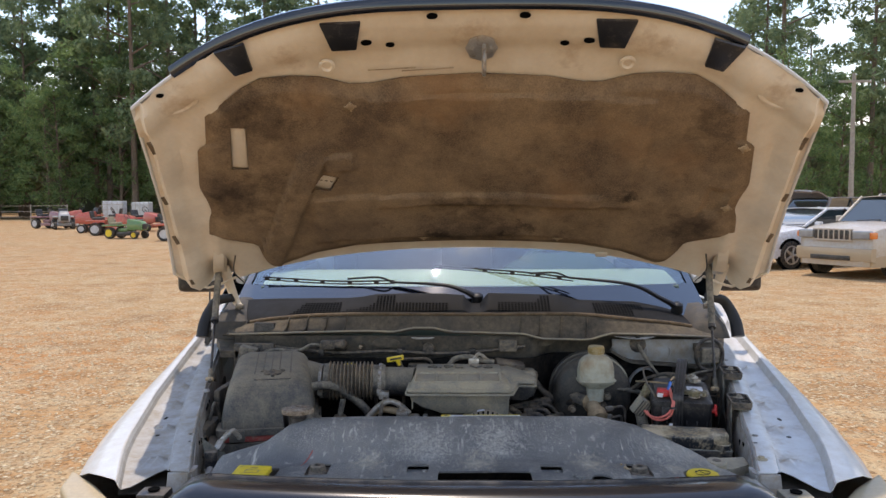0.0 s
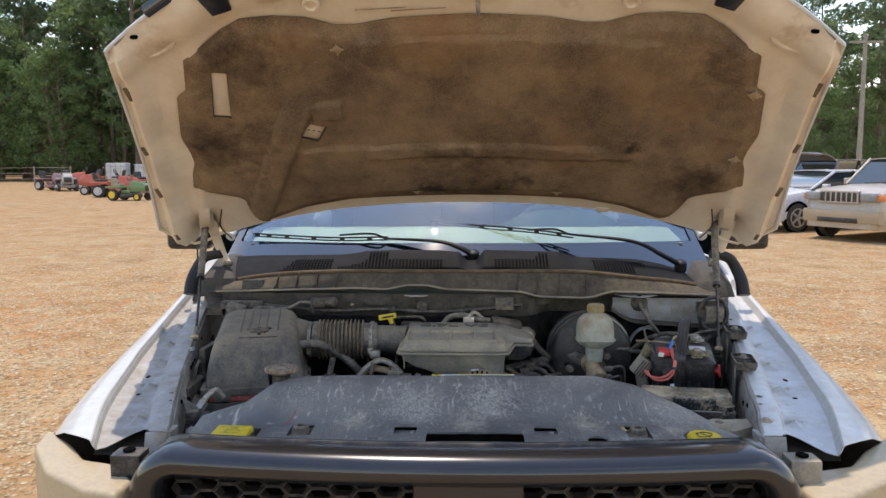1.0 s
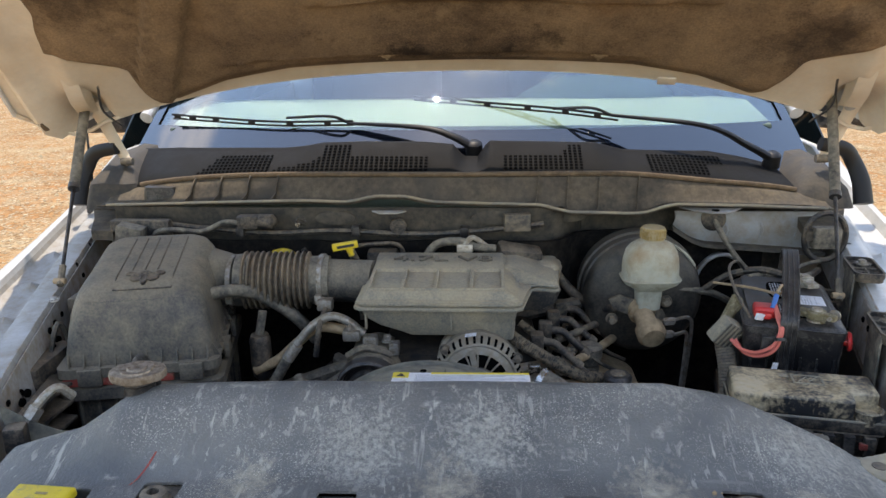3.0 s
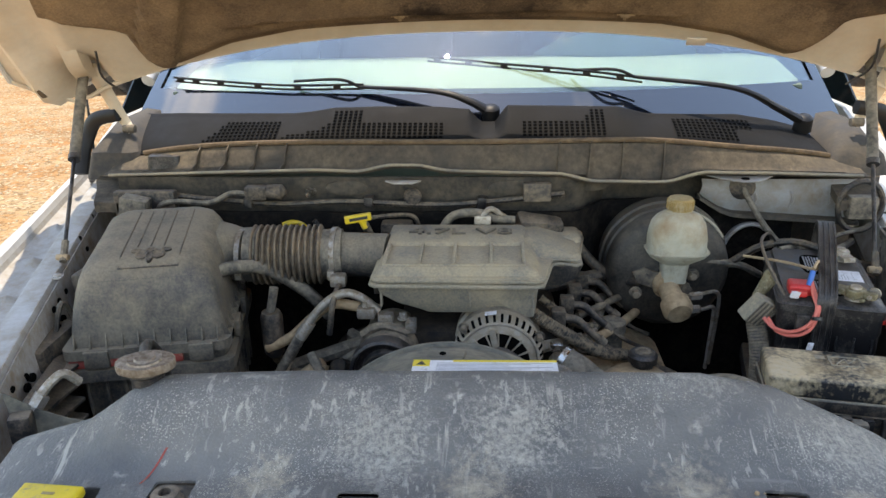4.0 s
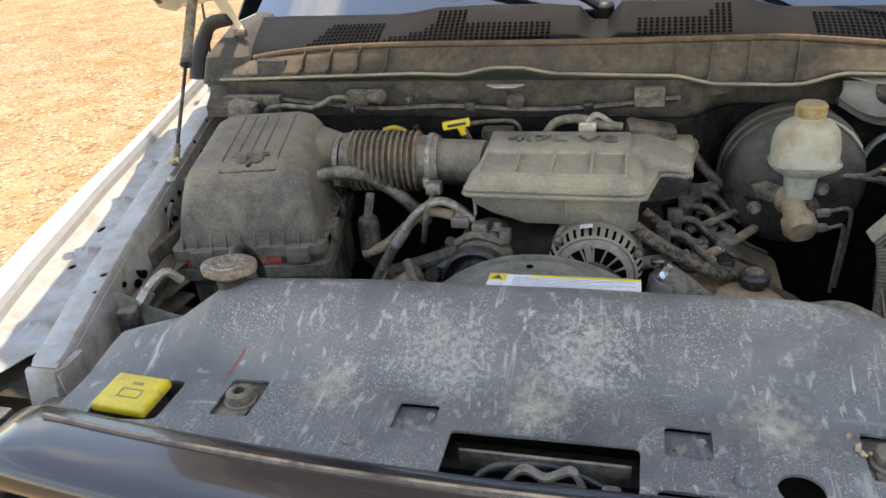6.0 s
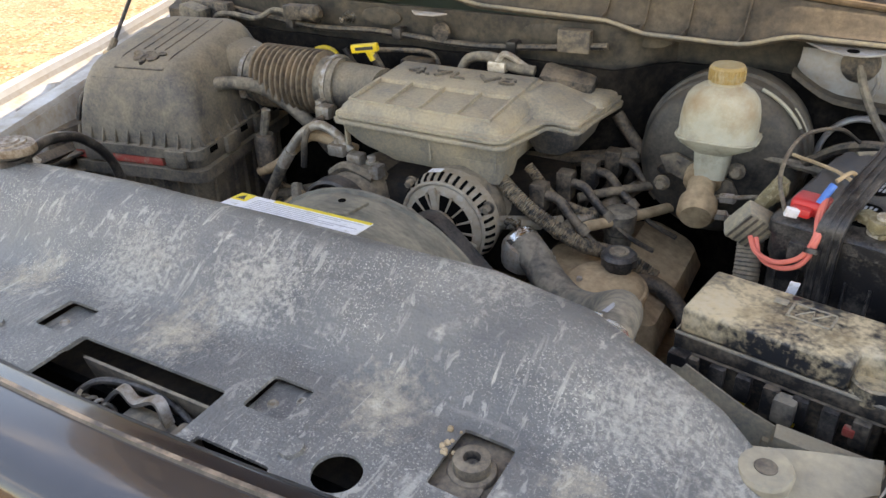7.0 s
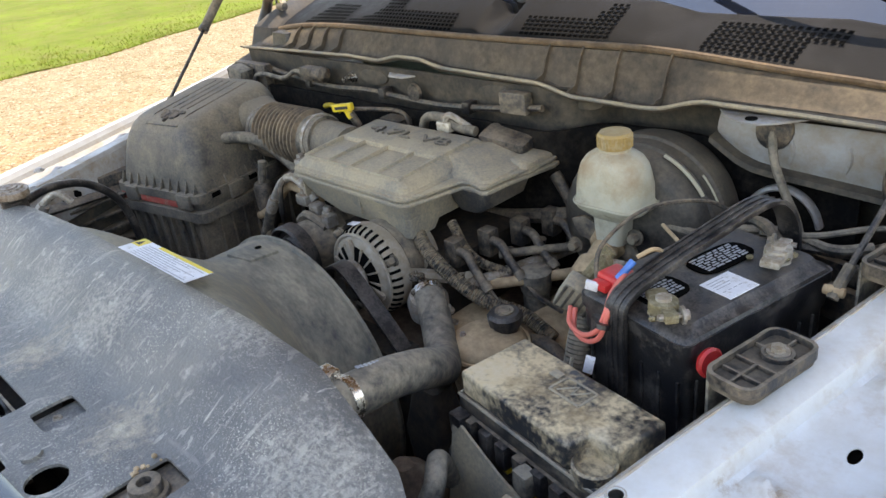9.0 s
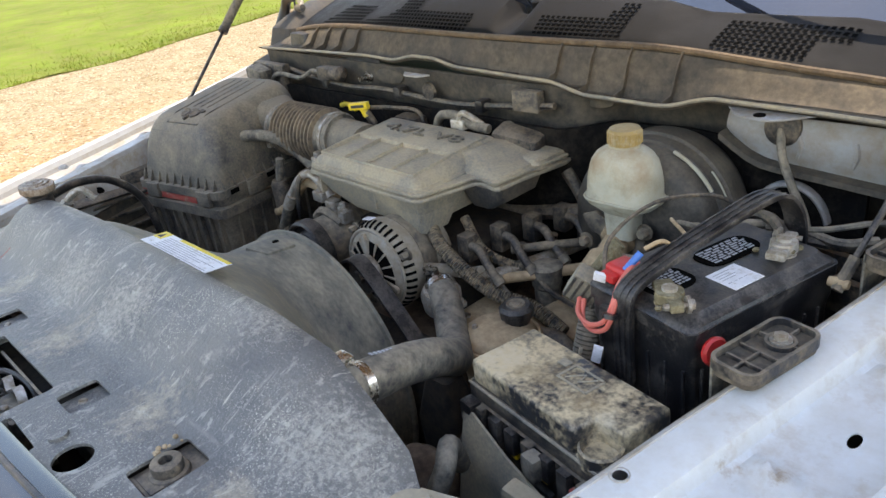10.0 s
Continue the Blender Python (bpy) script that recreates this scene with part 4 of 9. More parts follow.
for sx in (-1, 1):
    for x, s, w in ((0.345, 1.052, 0.052), (0.622, 1.0, 0.042)):
        x *= sx
        # slightly proud dark plate paints the shade of a recess
        bm = prism([(-w, 0.045), (w, 0.045), (w * 0.62, -0.04), (-w * 0.62, -0.04)], -0.004, 0.008, 0.004)
        part("nose_pocket", on_hood(bm, x, s, 0.02, -14 * sx * (w < 0.05)), m_cleanblack, hood, "dark plate painted as the shade in a nose pocket")
    part("emboss", on_hood(lathe([(0.022, -0.002), (0.02, 0.004), (0.015, 0.005), (0.011, -0.001), (0.0, -0.001)], (0, 0, 0), n=20), 0.396 * sx, 0.957, 0.018), m_cream, hood)
    part("emboss", on_hood(moved(lathe([(0.035, -0.002), (0.032, 0.004), (0.024, 0.005), (0.018, 0.001), (0.0, 0.001)], (0, 0, 0), n=20), Matrix.Diagonal((1.6, 0.7, 1, 1))), 0.8 * sx, 0.866, 0.01, -20 * sx), m_cream, hood)
    for x, s, ln in ((0.915, 0.73, 0.03), (0.943, 0.505, 0.022), (0.962, 0.31, 0.027), (0.973, 0.07, 0.02)):
        bm = prism([(-0.006, -ln * 0.8), (0.006, -ln * 0.8), (0.006, ln * 0.8), (-0.006, ln * 0.8)], -0.001, 0.003, 0.003)
        part("side_slot", on_hood(bm, x * sx, s, 0.019, -4 * sx), m_strip, hood)
    for x, s, r in ((0.286, 1.028, 0.011), (0.225, 1.017, 0.009), (0.84, 0.915, 0.008), (0.115, 1.112, 0.011)):
        bm = moved(lathe([(r, -0.001), (r, 0.002), (0, 0.002)], (0, 0, 0), n=14), Matrix.Diagonal((1.3, 0.8, 1, 1)))
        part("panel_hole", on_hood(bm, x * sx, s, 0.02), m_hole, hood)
    # rear corner: reinforcement for the strut and the hinge arm
    part("corner_channel", loft([[hood_point(sx * (x + dx), q, o) for dx, o in ((-0.024, -0.012), (-0.017, h), (0.017, h), (0.024, -0.012))] for x, q, h in ((0.842, 0.235, 0.0), (0.85, 0.215, 0.014), (0.868, 0.13, 0.014), (0.88, 0.075, 0.0), (0.884, 0.05, -0.018))]), m_cream, hood)
    part("strut_stud", on_hood(lathe([(0.016, -0.02), (0.014, 0.0), (0.01, 0.012), (0.012, 0.02), (0, 0.022)], (0, 0, 0), n=12), 0.893 * sx, 0.045, -0.035), m_steel, hood)
    part("wiring", tube([hood_point(0.80 * sx, 0.18, 0.02), hood_point(0.82 * sx, 0.1, 0.028), hood_point(0.80 * sx, 0.03, 0.03)], 0.0026, 6), m_black, hood)
    arm = [(0.885 * sx, 0.985, 1.475), (0.885 * sx, 1.04, 1.41), (0.875 * sx, 1.07, 1.35), (0.862 * sx, 1.075, 1.322), (0.85 * sx, 1.06, 1.315)]
    part("hinge", tube(arm, (0.02, 0.013), 8, 5, 0.45), m_cream, truck, "dusty pale hood hinge arm")
    part("hinge_pivot", lathe([(0.01, -0.014), (0.01, 0.014), (0, 0.014)], (0.852 * sx, 1.06, 1.315), (1, 0, 0), 14), m_dirty, truck)
part("cutout_slots", on_hood(join(*[box(-0.02 + 0.016 * k, -0.012 + 0.016 * k, -0.0015, 0.0015, 0, 0.002, 0.0005) for k in range(3)]), -0.45, 0.515, 0.0255, -20), m_strip, hood)
striker = part("striker", on_hood(join(lathe([(0.042, 0), (0.042, 0.003), (0.036, 0.005), (0, 0.005)], (0, 0, 0), n=8), hexbolt((-0.025, 0, 0.006), 0.006, 0.004), hexbolt((0.025, 0, 0.006), 0.006, 0.004),
               tube([(0.006, 0.014, 0.0), (0.006, 0.014, 0.06), (0.006, -0.034, 0.066), (0.006, -0.034, 0.0)], 0.0055, 8)), 0.012, 1.0, 0.02), m_steel, hood, "dull metal hood latch striker")
part("seam_marks", on_hood(join(box(-0.07, 0.07, -0.002, 0.002, 0, 0.002, 0.001), box(-0.16, -0.03, 0.007, 0.01, 0, 0.002, 0.001)), -0.13, 0.925, 0.012, 2), m_tan, hood)
part("liner_tab", on_hood(box(-0.02, 0.02, -0.012, 0.012, 0, 0.004, 0.002), 0.46, 0.13, 0.03, 4), m_cream, hood)

# gas struts
for a, b, k in (((-0.83, 0.647, 1.143), (-0.913, 1.025, 1.484), 0.46), ((0.765, 0.694, 1.102), (0.844, 1.034, 1.471), 0.46)):
    a, b = Vector(a), Vector(b)
    st = part("gas_strut", tube([a.lerp(b, k), b], 0.0115, 12), m_rubber, truck, "dusty black gas strut")
    part("rod", tube([a, a.lerp(b, k + 0.02)], 0.0042, 8), m_cleanblack, st)
    part("end_fitting", tube([a - (b - a) * 0.02, a + (b - a) * 0.07], 0.0075, 8), m_dirty, st)
    part("cap_ring", tube([a.lerp(b, k - 0.004), a.lerp(b, k + 0.02)], 0.0128, 12), m_cleanblack, st)
    part("ball_stud", lathe([(0.006, -0.014), (0.008, 0.0), (0.006, 0.01), (0, 0.011)], a, (1, 0, 0), 10), m_tan, st)

# fenders
FY = [-0.115, 0.0, 0.2, 0.45, 0.75, 1.0, 1.3]
FX = [0.64, 0.665, 0.715, 0.76, 0.812, 0.845, 0.87]
FZ = [1.045, 1.055, 1.071, 1.093, 1.125, 1.165, 1.225]


def fender_lines(sx, y):
    """Inner edge, edge of the raised strip, seam and outer side of a front fender."""
    fx = interp(y, FY, FX)
    inner = fx + interp(y, [0.1, 0.24, 0.4, 0.6, 0.75, 1.0], [-0.008, 0.0, 0.006, 0.018, 0.026, 0.04]) + (0.012 if sx < 0 else 0.0) * smooth((y - 0.15) / 0.3)
    seam = fx + interp(y, [-0.115, 0.0, 0.13, 0.3, 0.6, 0.8, 1.0, 1.3], [0.15, 0.158, 0.172, 0.183, 0.185, 0.175, 0.165, 0.15])
    outer = fx + interp(y, [-0.115, 0.13, 0.43, 0.73, 0.93, 1.1, 1.3], [0.275, 0.298, 0.293, 0.258, 0.228, 0.21, 0.2])
    return inner, inner + 0.054, seam, outer


def fender_section(sx, y):
    a, s, m, o = fender_lines(sx, y)
    w = o - m
    pts = [(a + 0.002, -0.09), (a, -0.03), (a, -0.006), (a + 0.0035, 0.002), (a + 0.025, 0.0022), (s - 0.008, 0.002), (s, -0.001), (s + 0.006, -0.019), (s + 0.012, -0.022)]
    bead = max(math.exp(-((y - c) / 0.013) ** 2) for c in (0.16, 0.375, 0.56, 0.72, 0.87))
    for k in (0.2, 0.4, 0.6, 0.8):
        pts.append((s + 0.016 + (m - 0.028 - s) * k, -0.022 + bead * 0.019 * (1 - k) ** 0.6 - 0.002 * math.sin(k * 3.1)))
    return pts + [(m - 0.009, -0.02), (m - 0.004, -0.01), (m, 0.0025), (m + 0.004, 0.0045), (m + 0.012, 0.003), (m + 0.35 * w, 0.0), (m + 0.6 * w, -0.012), (m + 0.82 * w, -0.034), (m + 0.95 * w, -0.065), (o, -0.11), (o + 0.004, -0.22), (o - 0.004, -0.45)]


FRONT = [0.05] * 6 + [0.07, 0.1, 0.115, 0.095, 0.07, 0.045, 0.02, 0.0, -0.008, -0.01, -0.005, 0.005, 0.03, 0.07, 0.105, 0.135, 0.15, 0.16, 0.17]


def fender_point(sx, k, y):
    """y runs from 0 at the front edge to 1 at the door."""
    yy = FRONT[k] + (1.3 - FRONT[k]) * y
    dx, dz = fender_section(sx, yy)[k]
    return (XC + sx * dx, yy, interp(yy, FY, FZ) + dz)


def fender(sx):
    return sheet(lambda k, y: fender_point(sx, int(k), y), list(range(25)), list(np.linspace(0, 1, 150)), 0.0016)


stain(m_white, (0.3, 0.2, 0.11), [(0.8, 0.36, 1.07, 0.025), (0.84, 0.375, 1.07, 0.02), (0.79, 0.545, 1.09, 0.03), (0.695, 0.132, 1.067, 0.04), (0.8, 0.18, 1.06, 0.03)], 0.7, 90, 0.12, 0.7)
stain(m_white, (0.36, 0.24, 0.13), [(0.8, 0.3, 1.07, 0.05), (0.86, 0.52, 1.09, 0.06), (0.9, 0.4, 1.09, 0.05), (0.78, 0.2, 1.07, 0.12), (0.83, 0.4, 1.09, 0.1), (-0.8, 0.3, 1.07, 0.16), (0.87, 0.6, 1.1, 0.12), (-0.9, 0.7, 1.1, 0.15)], 0.5, 34, 0.14, 0.7)
HOLES = [(0.125, 0.463, 0.0062, 0.0115), (0.018, 0.28, 0.0075, 0.0075), (0.012, 0.232, 0.0055, 0.0055), (0.122, 0.335, 0.0068, 0.0078), (0.04, 0.8, 0.006, 0.009), (0.05, 0.9, 0.006, 0.006)]
for sx in (-1, 1):
    fe = part("fender", fender(sx), m_white, truck, "white front fender with dusty inner ledge")
    side = sheet(lambda y, k: (XC + sx * (fender_lines(sx, y)[3] - 0.004), y, 0.62 + k * (interp(y, FY, FZ) - 0.62 - 0.44)) if not (0.2 < y < 1.05) else
                 (XC + sx * (fender_lines(sx, y)[3] - 0.004), y, (lambda arch: arch + k * (interp(y, FY, FZ) - 0.45 - arch))(min(0.43 + math.sqrt(max(0, 0.43 ** 2 - (y - 0.62) ** 2)), interp(y, FY, FZ) - 0.455))),
                 list(np.linspace(0.16, 1.3, 60)), [0, 0.5, 1])
    part("fender_side", side, m_white, fe)
    tools = []
    for dx, y, rx, ry in HOLES:
        x, z = XC + sx * (interp(y, FY, FX) + dx), interp(y, FY, FZ)
        tools.append(moved(lathe([(1.0, -0.04), (1.0, 0.03), (0, 0.03)], (0, 0, 0), n=20), Matrix.Translation((x, y, z)) @ Matrix.Diagonal((rx, ry, 1, 1))))
    cut(fe, *tools)
    fe.data.materials.append(m_ledge)
    for face in fe.data.polygons:
        c = face.center
        if sx < 0 and -(c.x - XC) < fender_lines(sx, c.y)[2] - 0.004:
            face.material_index = 1
    x, z = XC + sx * (interp(0.28, FY, FX) + 0.018), interp(0.28, FY, FZ) + 0.0025
    part("hole_rim", tube([(x + 0.0092 * math.cos(a), 0.28 + 0.0092 * math.sin(a), z - 0.001) for a in np.linspace(0, 2 * math.pi, 25)], 0.0017, 6, 1), m_bay, fe, "dusty pressed rim of a hole")
    # dark sheet added below the ledge as the shade behind its holes
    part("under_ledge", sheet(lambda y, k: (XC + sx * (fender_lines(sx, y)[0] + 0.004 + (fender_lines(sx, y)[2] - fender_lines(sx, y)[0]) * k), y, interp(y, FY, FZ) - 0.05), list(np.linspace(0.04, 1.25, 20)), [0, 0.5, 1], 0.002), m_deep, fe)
    # seam sealer along the inner edge
    part("seam", tube([(XC + sx * (fender_lines(sx, y)[0] + 0.006), y, interp(y, FY, FZ) + 0.0015) for y in np.linspace(0.06, 1.0, 16)], 0.0024, 6, 3), m_bay, fe)
    part("inner_flange", sheet(lambda y, k: (XC + sx * (fender_lines(sx, y)[0] - 0.002 - 0.01 * k), y, interp(y, FY, FZ) - 0.005 - k * 0.1), list(np.linspace(0.04, 1.0, 40)), [0, 0.5, 1], 0.002), m_bay, fe, "dust-stained inner flange")
    for y, dz, r in ((0.3, 0.03, 0.006), (0.36, 0.05, 0.009), (0.55, 0.03, 0.007), (0.585, 0.032, 0.007), (0.63, 0.036, 0.006), (0.8, 0.03, 0.006)):
        part("flange_hole", lathe([(r, 0), (r, 0.0015), (0, 0.0015)], (XC + sx * (fender_lines(sx, y)[0] - 0.0075), y, interp(y, FY, FZ) - dz), (-sx, 0, 0), 14), m_hole, fe)
    # white upright that closes the ledge in front
    post = loft([[(XC + sx * (fender_lines(sx, 0.05)[0] + dx + 0.02 * k), 0.05 - 0.012 * k + dy, 1.058 - 0.19 * k) for dx, dy in ((-0.003, 0.05), (-0.006, 0.01), (0.004, -0.006), (0.05, -0.01), (0.054, 0.0), (0.01, 0.012), (0.006, 0.05))] for k in (0, 0.1, 0.4, 1)])
    part("front_upright", post, m_bay, fe, "white bay upright at the front of the ledge")
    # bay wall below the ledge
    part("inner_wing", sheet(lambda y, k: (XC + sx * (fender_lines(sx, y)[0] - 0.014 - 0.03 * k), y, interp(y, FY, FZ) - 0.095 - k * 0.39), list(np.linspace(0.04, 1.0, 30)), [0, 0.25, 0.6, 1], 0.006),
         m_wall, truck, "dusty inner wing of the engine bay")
    # the corner at the foot of the windshield
    part("corner_seal", tube([(XC + sx * 0.86, 1.06, 1.35), (XC + sx * 0.925, 1.08, 1.335), (XC + sx * 0.955, 1.085, 1.3), (XC + sx * 0.972, 1.07, 1.255), (XC + sx * 0.975, 1.05, 1.205)], (0.011, 0.016), 10, 6, 1.5), m_wiper, truck, "thick black rubber corner seal")
    part("wing_top", loft([[(XC + sx * x0, y, z - 0.02), (XC + sx * x0, y, z), (XC + sx * x1, y, z + 0.004), (XC + sx * x1, y, z - 0.02)] for x0, x1, y, z in ((0.77, 0.85, 0.86, 1.188), (0.775, 0.87, 0.92, 1.2), (0.79, 0.9, 0.98, 1.205), (0.8, 0.92, 1.04, 1.21))]), m_gutter, truck, "dusty sheet metal on top of the inner wing")
    lift = 0.02 if sx < 0 else 0.0
    part("cowl_end", loft([rounded(*sorted((XC + sx * 0.785, XC + sx * 0.93)), 0.985, 1.34, 1.21, 0.02), rounded(*sorted((XC + sx * 0.8, XC + sx * 0.92)), 1.0, 1.34, 1.25 + lift, 0.025), rounded(*sorted((XC + sx * 0.825, XC + sx * 0.905)), 1.04, 1.34, 1.275 + lift, 0.03), rounded(*sorted((XC + sx * 0.85, XC + sx * 0.9)), 1.12, 1.34, 1.3 + lift, 0.02)]), m_cowlend, truck, "dark dusty plastic end of the cowl")
bolt = part("fender_bolt", hexbolt((0.695, 0.132, 1.0675), 0.0075, 0.006), m_dustmetal, truck, "dirt-ringed fender bolt")
part("washer", lathe([(0.0155, 1.062), (0.0155, 1.0675), (0.0125, 1.0687), (0, 1.0685)], (0.695, 0.132, 0), n=20), m_dustmetal, bolt)
for dx, y in ((0.118, 0.33), (0.03, 0.62)):
    part("fender_bolt", hexbolt((XC - interp(y, FY, FX) - dx, y, interp(y, FY, FZ) + 0.001), 0.008, 0.005), m_bay, truck)
for y, z in ((0.52, 1.05), (0.555, 1.052), (0.33, 1.035), (0.68, 1.07), (0.36, 1.037)):
    part("wall_hole", lathe([(0.008, -0.002), (0.008, 0.003), (0, 0.003)], (XC - fender_lines(-1, y)[0] + 0.02, y, z), (1, 0, 0), 12), m_hole, truck)
for k in range(5):
    part("wall_rib", moved(box(-0.03, 0.014, -0.1, 0.1, -0.003, 0.003, 0.001), pose(XC - 0.745, 0.36, 1.0 - 0.035 * k, 5, 0, -12)), m_black, truck, "black plastic rib on the bay wall")
part("wall_bracket", box(XC - 0.79, XC - 0.755, 0.42, 0.56, 0.98, 1.05, 0.006), m_black, truck, "dark bracket on the bay wall")
part("wall_bracket", moved(box(-0.01, 0.01, -0.09, 0.09, -0.05, 0.05, 0.006), pose(XC - 0.785, 0.72, 1.06, 0, 0, -4)), m_black, truck)

# black rests on the right-hand ledge


def rest(x, y, z, rz):
    m = pose(x, y, z, 0, 0, rz)
    out = [(px, py) for px, py, pz in rounded(-0.027, 0.027, -0.058, 0.058, 0, 0.014, 5)]
    r = part("ledge_rest", moved(prism(out, -0.014, -0.002, 0.002), m), m_restdust, truck, "black plastic rest with raised rim and bolt")
    rim = ribbon([(px, py, 0.0) for px, py in out + out[:1]], 0.012, 0.0045, (0, 0, 1), 1)
    part("rim", moved(rim, m), m_black, r)
    part("bolt", moved(hexbolt((0.002, 0.022, 0.003), 0.008, 0.007), m), m_steel, r)
    part("boss", moved(lathe([(0.017, -0.003), (0.0165, 0.003), (0.013, 0.003), (0.012, 0.001), (0, 0.001)], (0.002, 0.022, 0), n=20), m), m_black, r)
    for wx0, wx1, wy0, wy1 in ((-0.024, 0.024, -0.0115, -0.0085), (0.0, 0.003, 0.038, 0.054), (-0.024, -0.014, 0.02, 0.023), (0.016, 0.025, 0.02, 0.023), (-0.0015, 0.0015, -0.054, -0.011), (-0.022, 0.022, -0.036, -0.033)):
        part("web", moved(box(wx0, wx1, wy0, wy1, -0.003, 0.003, 0.0008), m), m_black, r)
    part("foot", moved(box(-0.03, -0.026, -0.05, 0.02, -0.12, 0.0, 0.0015), m), m_rubber, r)


rest(0.768, 0.492, 1.118, -11)
rest(0.826, 0.735, 1.148, -11)

# grille
def bar_section(c, h, d):
    """A rounded bar, flat towards the back."""
    return [(c[0], c[1] + d * q, c[2] + h * p) for q, p in [(0.5, 0.42), (0.42, 0.5)] + [(-0.1 - 0.4 * math.sin(a), 0.5 * math.cos(a)) for a in np.linspace(0, math.pi, 13)] + [(0.42, -0.5), (0.5, -0.42)]]


def grille_y(x):
    return -0.155 + 0.05 * (x / 0.65) ** 2


def surround():
    """One bar bent round the top of the grille and down both sides."""
    path = [(-0.655, 0.72), (-0.655, 0.85), (-0.655, 0.965)] + [(-0.57 - 0.085 * math.cos(a), 0.98 + 0.086 * math.sin(a)) for a in np.linspace(0.15, 1.45, 9)]
    path += [(x, 1.066) for x in np.linspace(-0.54, 0.54, 19)] + [(-x, z) for x, z in reversed(path)]
    secs = []
    for i, (x, z) in enumerate(path):
        (xa, za), (xb, zb) = path[max(0, i - 1)], path[min(len(path) - 1, i + 1)]
        t = Vector((xb - xa, 0, zb - za)).normalized()
        nrm = Vector((-t.z, 0, t.x))
        c = Vector((XC + x, grille_y(x), z))
        secs.append([c + nrm * p[2] + Vector((0, p[1], 0)) for p in bar_section((0, 0, 0), 0.068, 0.11)])
    return loft(secs)


grille = part("grille", surround(), m_surround, truck, "dark painted grille surround with honeycomb mesh")
part("top_trim", tube([(XC + x, grille_y(x) + 0.03, 1.099) for x in np.linspace(-0.57, 0.57, 21)], 0.0045, 6, 2), m_cleanblack, grille)
part("bottom_bar", loft([bar_section((XC + x, grille_y(x), 0.7), 0.05, 0.09) for x in np.linspace(-0.66, 0.66, 15)]), m_surround, grille)
part("cross_bar", loft([bar_section((XC + x, grille_y(x) - 0.01, 0.88), 0.06, 0.06) for x in np.linspace(-0.63, 0.63, 15)]), m_surround, grille)
part("centre_bar", box(XC - 0.095, XC + 0.125, -0.185, -0.12, 0.7, 1.06, 0.012), m_surround, grille)


def honeycomb():
    bm = bmesh.new()
    w, h = 0.062, 0.034
    for row in range(12):
        for col in range(-13, 14):
            cx, cz = col * w * 0.79, 1.05 - (row + 0.5 * (col % 2)) * h
            if abs(cx) > 0.625 or cz < 0.71:
                continue
            yy = grille_y(cx) + 0.035
            ring = [(0.5, 0), (0.28, 0.5), (-0.28, 0.5), (-0.5, 0), (-0.28, -0.5), (0.28, -0.5)]
            vo = [bm.verts.new((XC + cx + a * w, yy, cz + b * h)) for a, b in ring]
            vi = [bm.verts.new((XC + cx + a * w * 0.86, yy - 0.004, cz + b * h * 0.8)) for a, b in ring]
            vb = [bm.verts.new((XC + cx + a * w * 0.84, yy + 0.025, cz + b * h * 0.78)) for a, b in ring]
            for i in range(6):
                j = (i + 1) % 6
                bm.faces.new((vo[i], vo[j], vi[j], vi[i]))
                bm.faces.new((vi[i], vi[j], vb[j], vb[i]))
    return bm


part("honeycomb_mesh", honeycomb(), m_honey, grille, "grey honeycomb mesh")
# black sheet added for the shade behind the honeycomb
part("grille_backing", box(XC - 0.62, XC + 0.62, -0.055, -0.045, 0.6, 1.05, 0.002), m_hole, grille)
for sx in (-1, 1):
    plan = [(1.005, 0.15), (0.985, 0.05), (0.9, -0.06), (0.78, -0.14), (0.7, -0.165), (0.69, -0.1), (0.74, -0.03), (0.84, -0.006), (0.9, 0.06)]
    bm = prism([(XC + sx * x, y) for x, y in plan], 0.74, 1.03, 0.012, 3)
    for v in bm.verts:
        if v.co.z > 1.0:
            v.co.z -= 0.025 * smooth((0.15 - v.co.y) / 0.3)
    hl = part("headlight", bm, m_lens, truck, "yellowed, clouded headlight")
    part("headlight_bracket", box(*sorted((XC + sx * 0.68, XC + sx * 0.745)), -0.085, -0.03, 1.0, 1.055, 0.006), m_cleanblack if sx < 0 else m_cover, hl)
    part("bracket_hole", lathe([(0.013, 0), (0.013, 0.003), (0, 0.003)], (XC + sx * 0.712, -0.06, 1.0575), n=16), m_hole, hl)
part("bumper", loft([[(XC + x, -0.22 + 0.16 * (x / 1.0) ** 2 + a, b) for a, b in ((0.14, 0.68), (0.0, 0.67), (-0.03, 0.6), (-0.02, 0.48), (0.05, 0.42), (0.14, 0.42))] for x in np.linspace(-0.98, 0.98, 21)]), m_surround, truck, "dark steel front bumper")

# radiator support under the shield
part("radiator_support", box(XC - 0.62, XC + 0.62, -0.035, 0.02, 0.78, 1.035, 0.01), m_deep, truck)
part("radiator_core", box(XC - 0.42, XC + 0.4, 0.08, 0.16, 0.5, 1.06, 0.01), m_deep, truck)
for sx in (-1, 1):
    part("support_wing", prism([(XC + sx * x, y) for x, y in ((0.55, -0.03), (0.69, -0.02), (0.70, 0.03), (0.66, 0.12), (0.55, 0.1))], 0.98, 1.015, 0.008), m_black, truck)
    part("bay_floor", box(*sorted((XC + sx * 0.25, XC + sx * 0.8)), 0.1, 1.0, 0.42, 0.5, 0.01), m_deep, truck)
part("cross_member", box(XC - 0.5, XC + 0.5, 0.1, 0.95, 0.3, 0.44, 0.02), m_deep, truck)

# cowl and firewall


def q2(x):
    return ((x - XC) / 0.86) ** 2


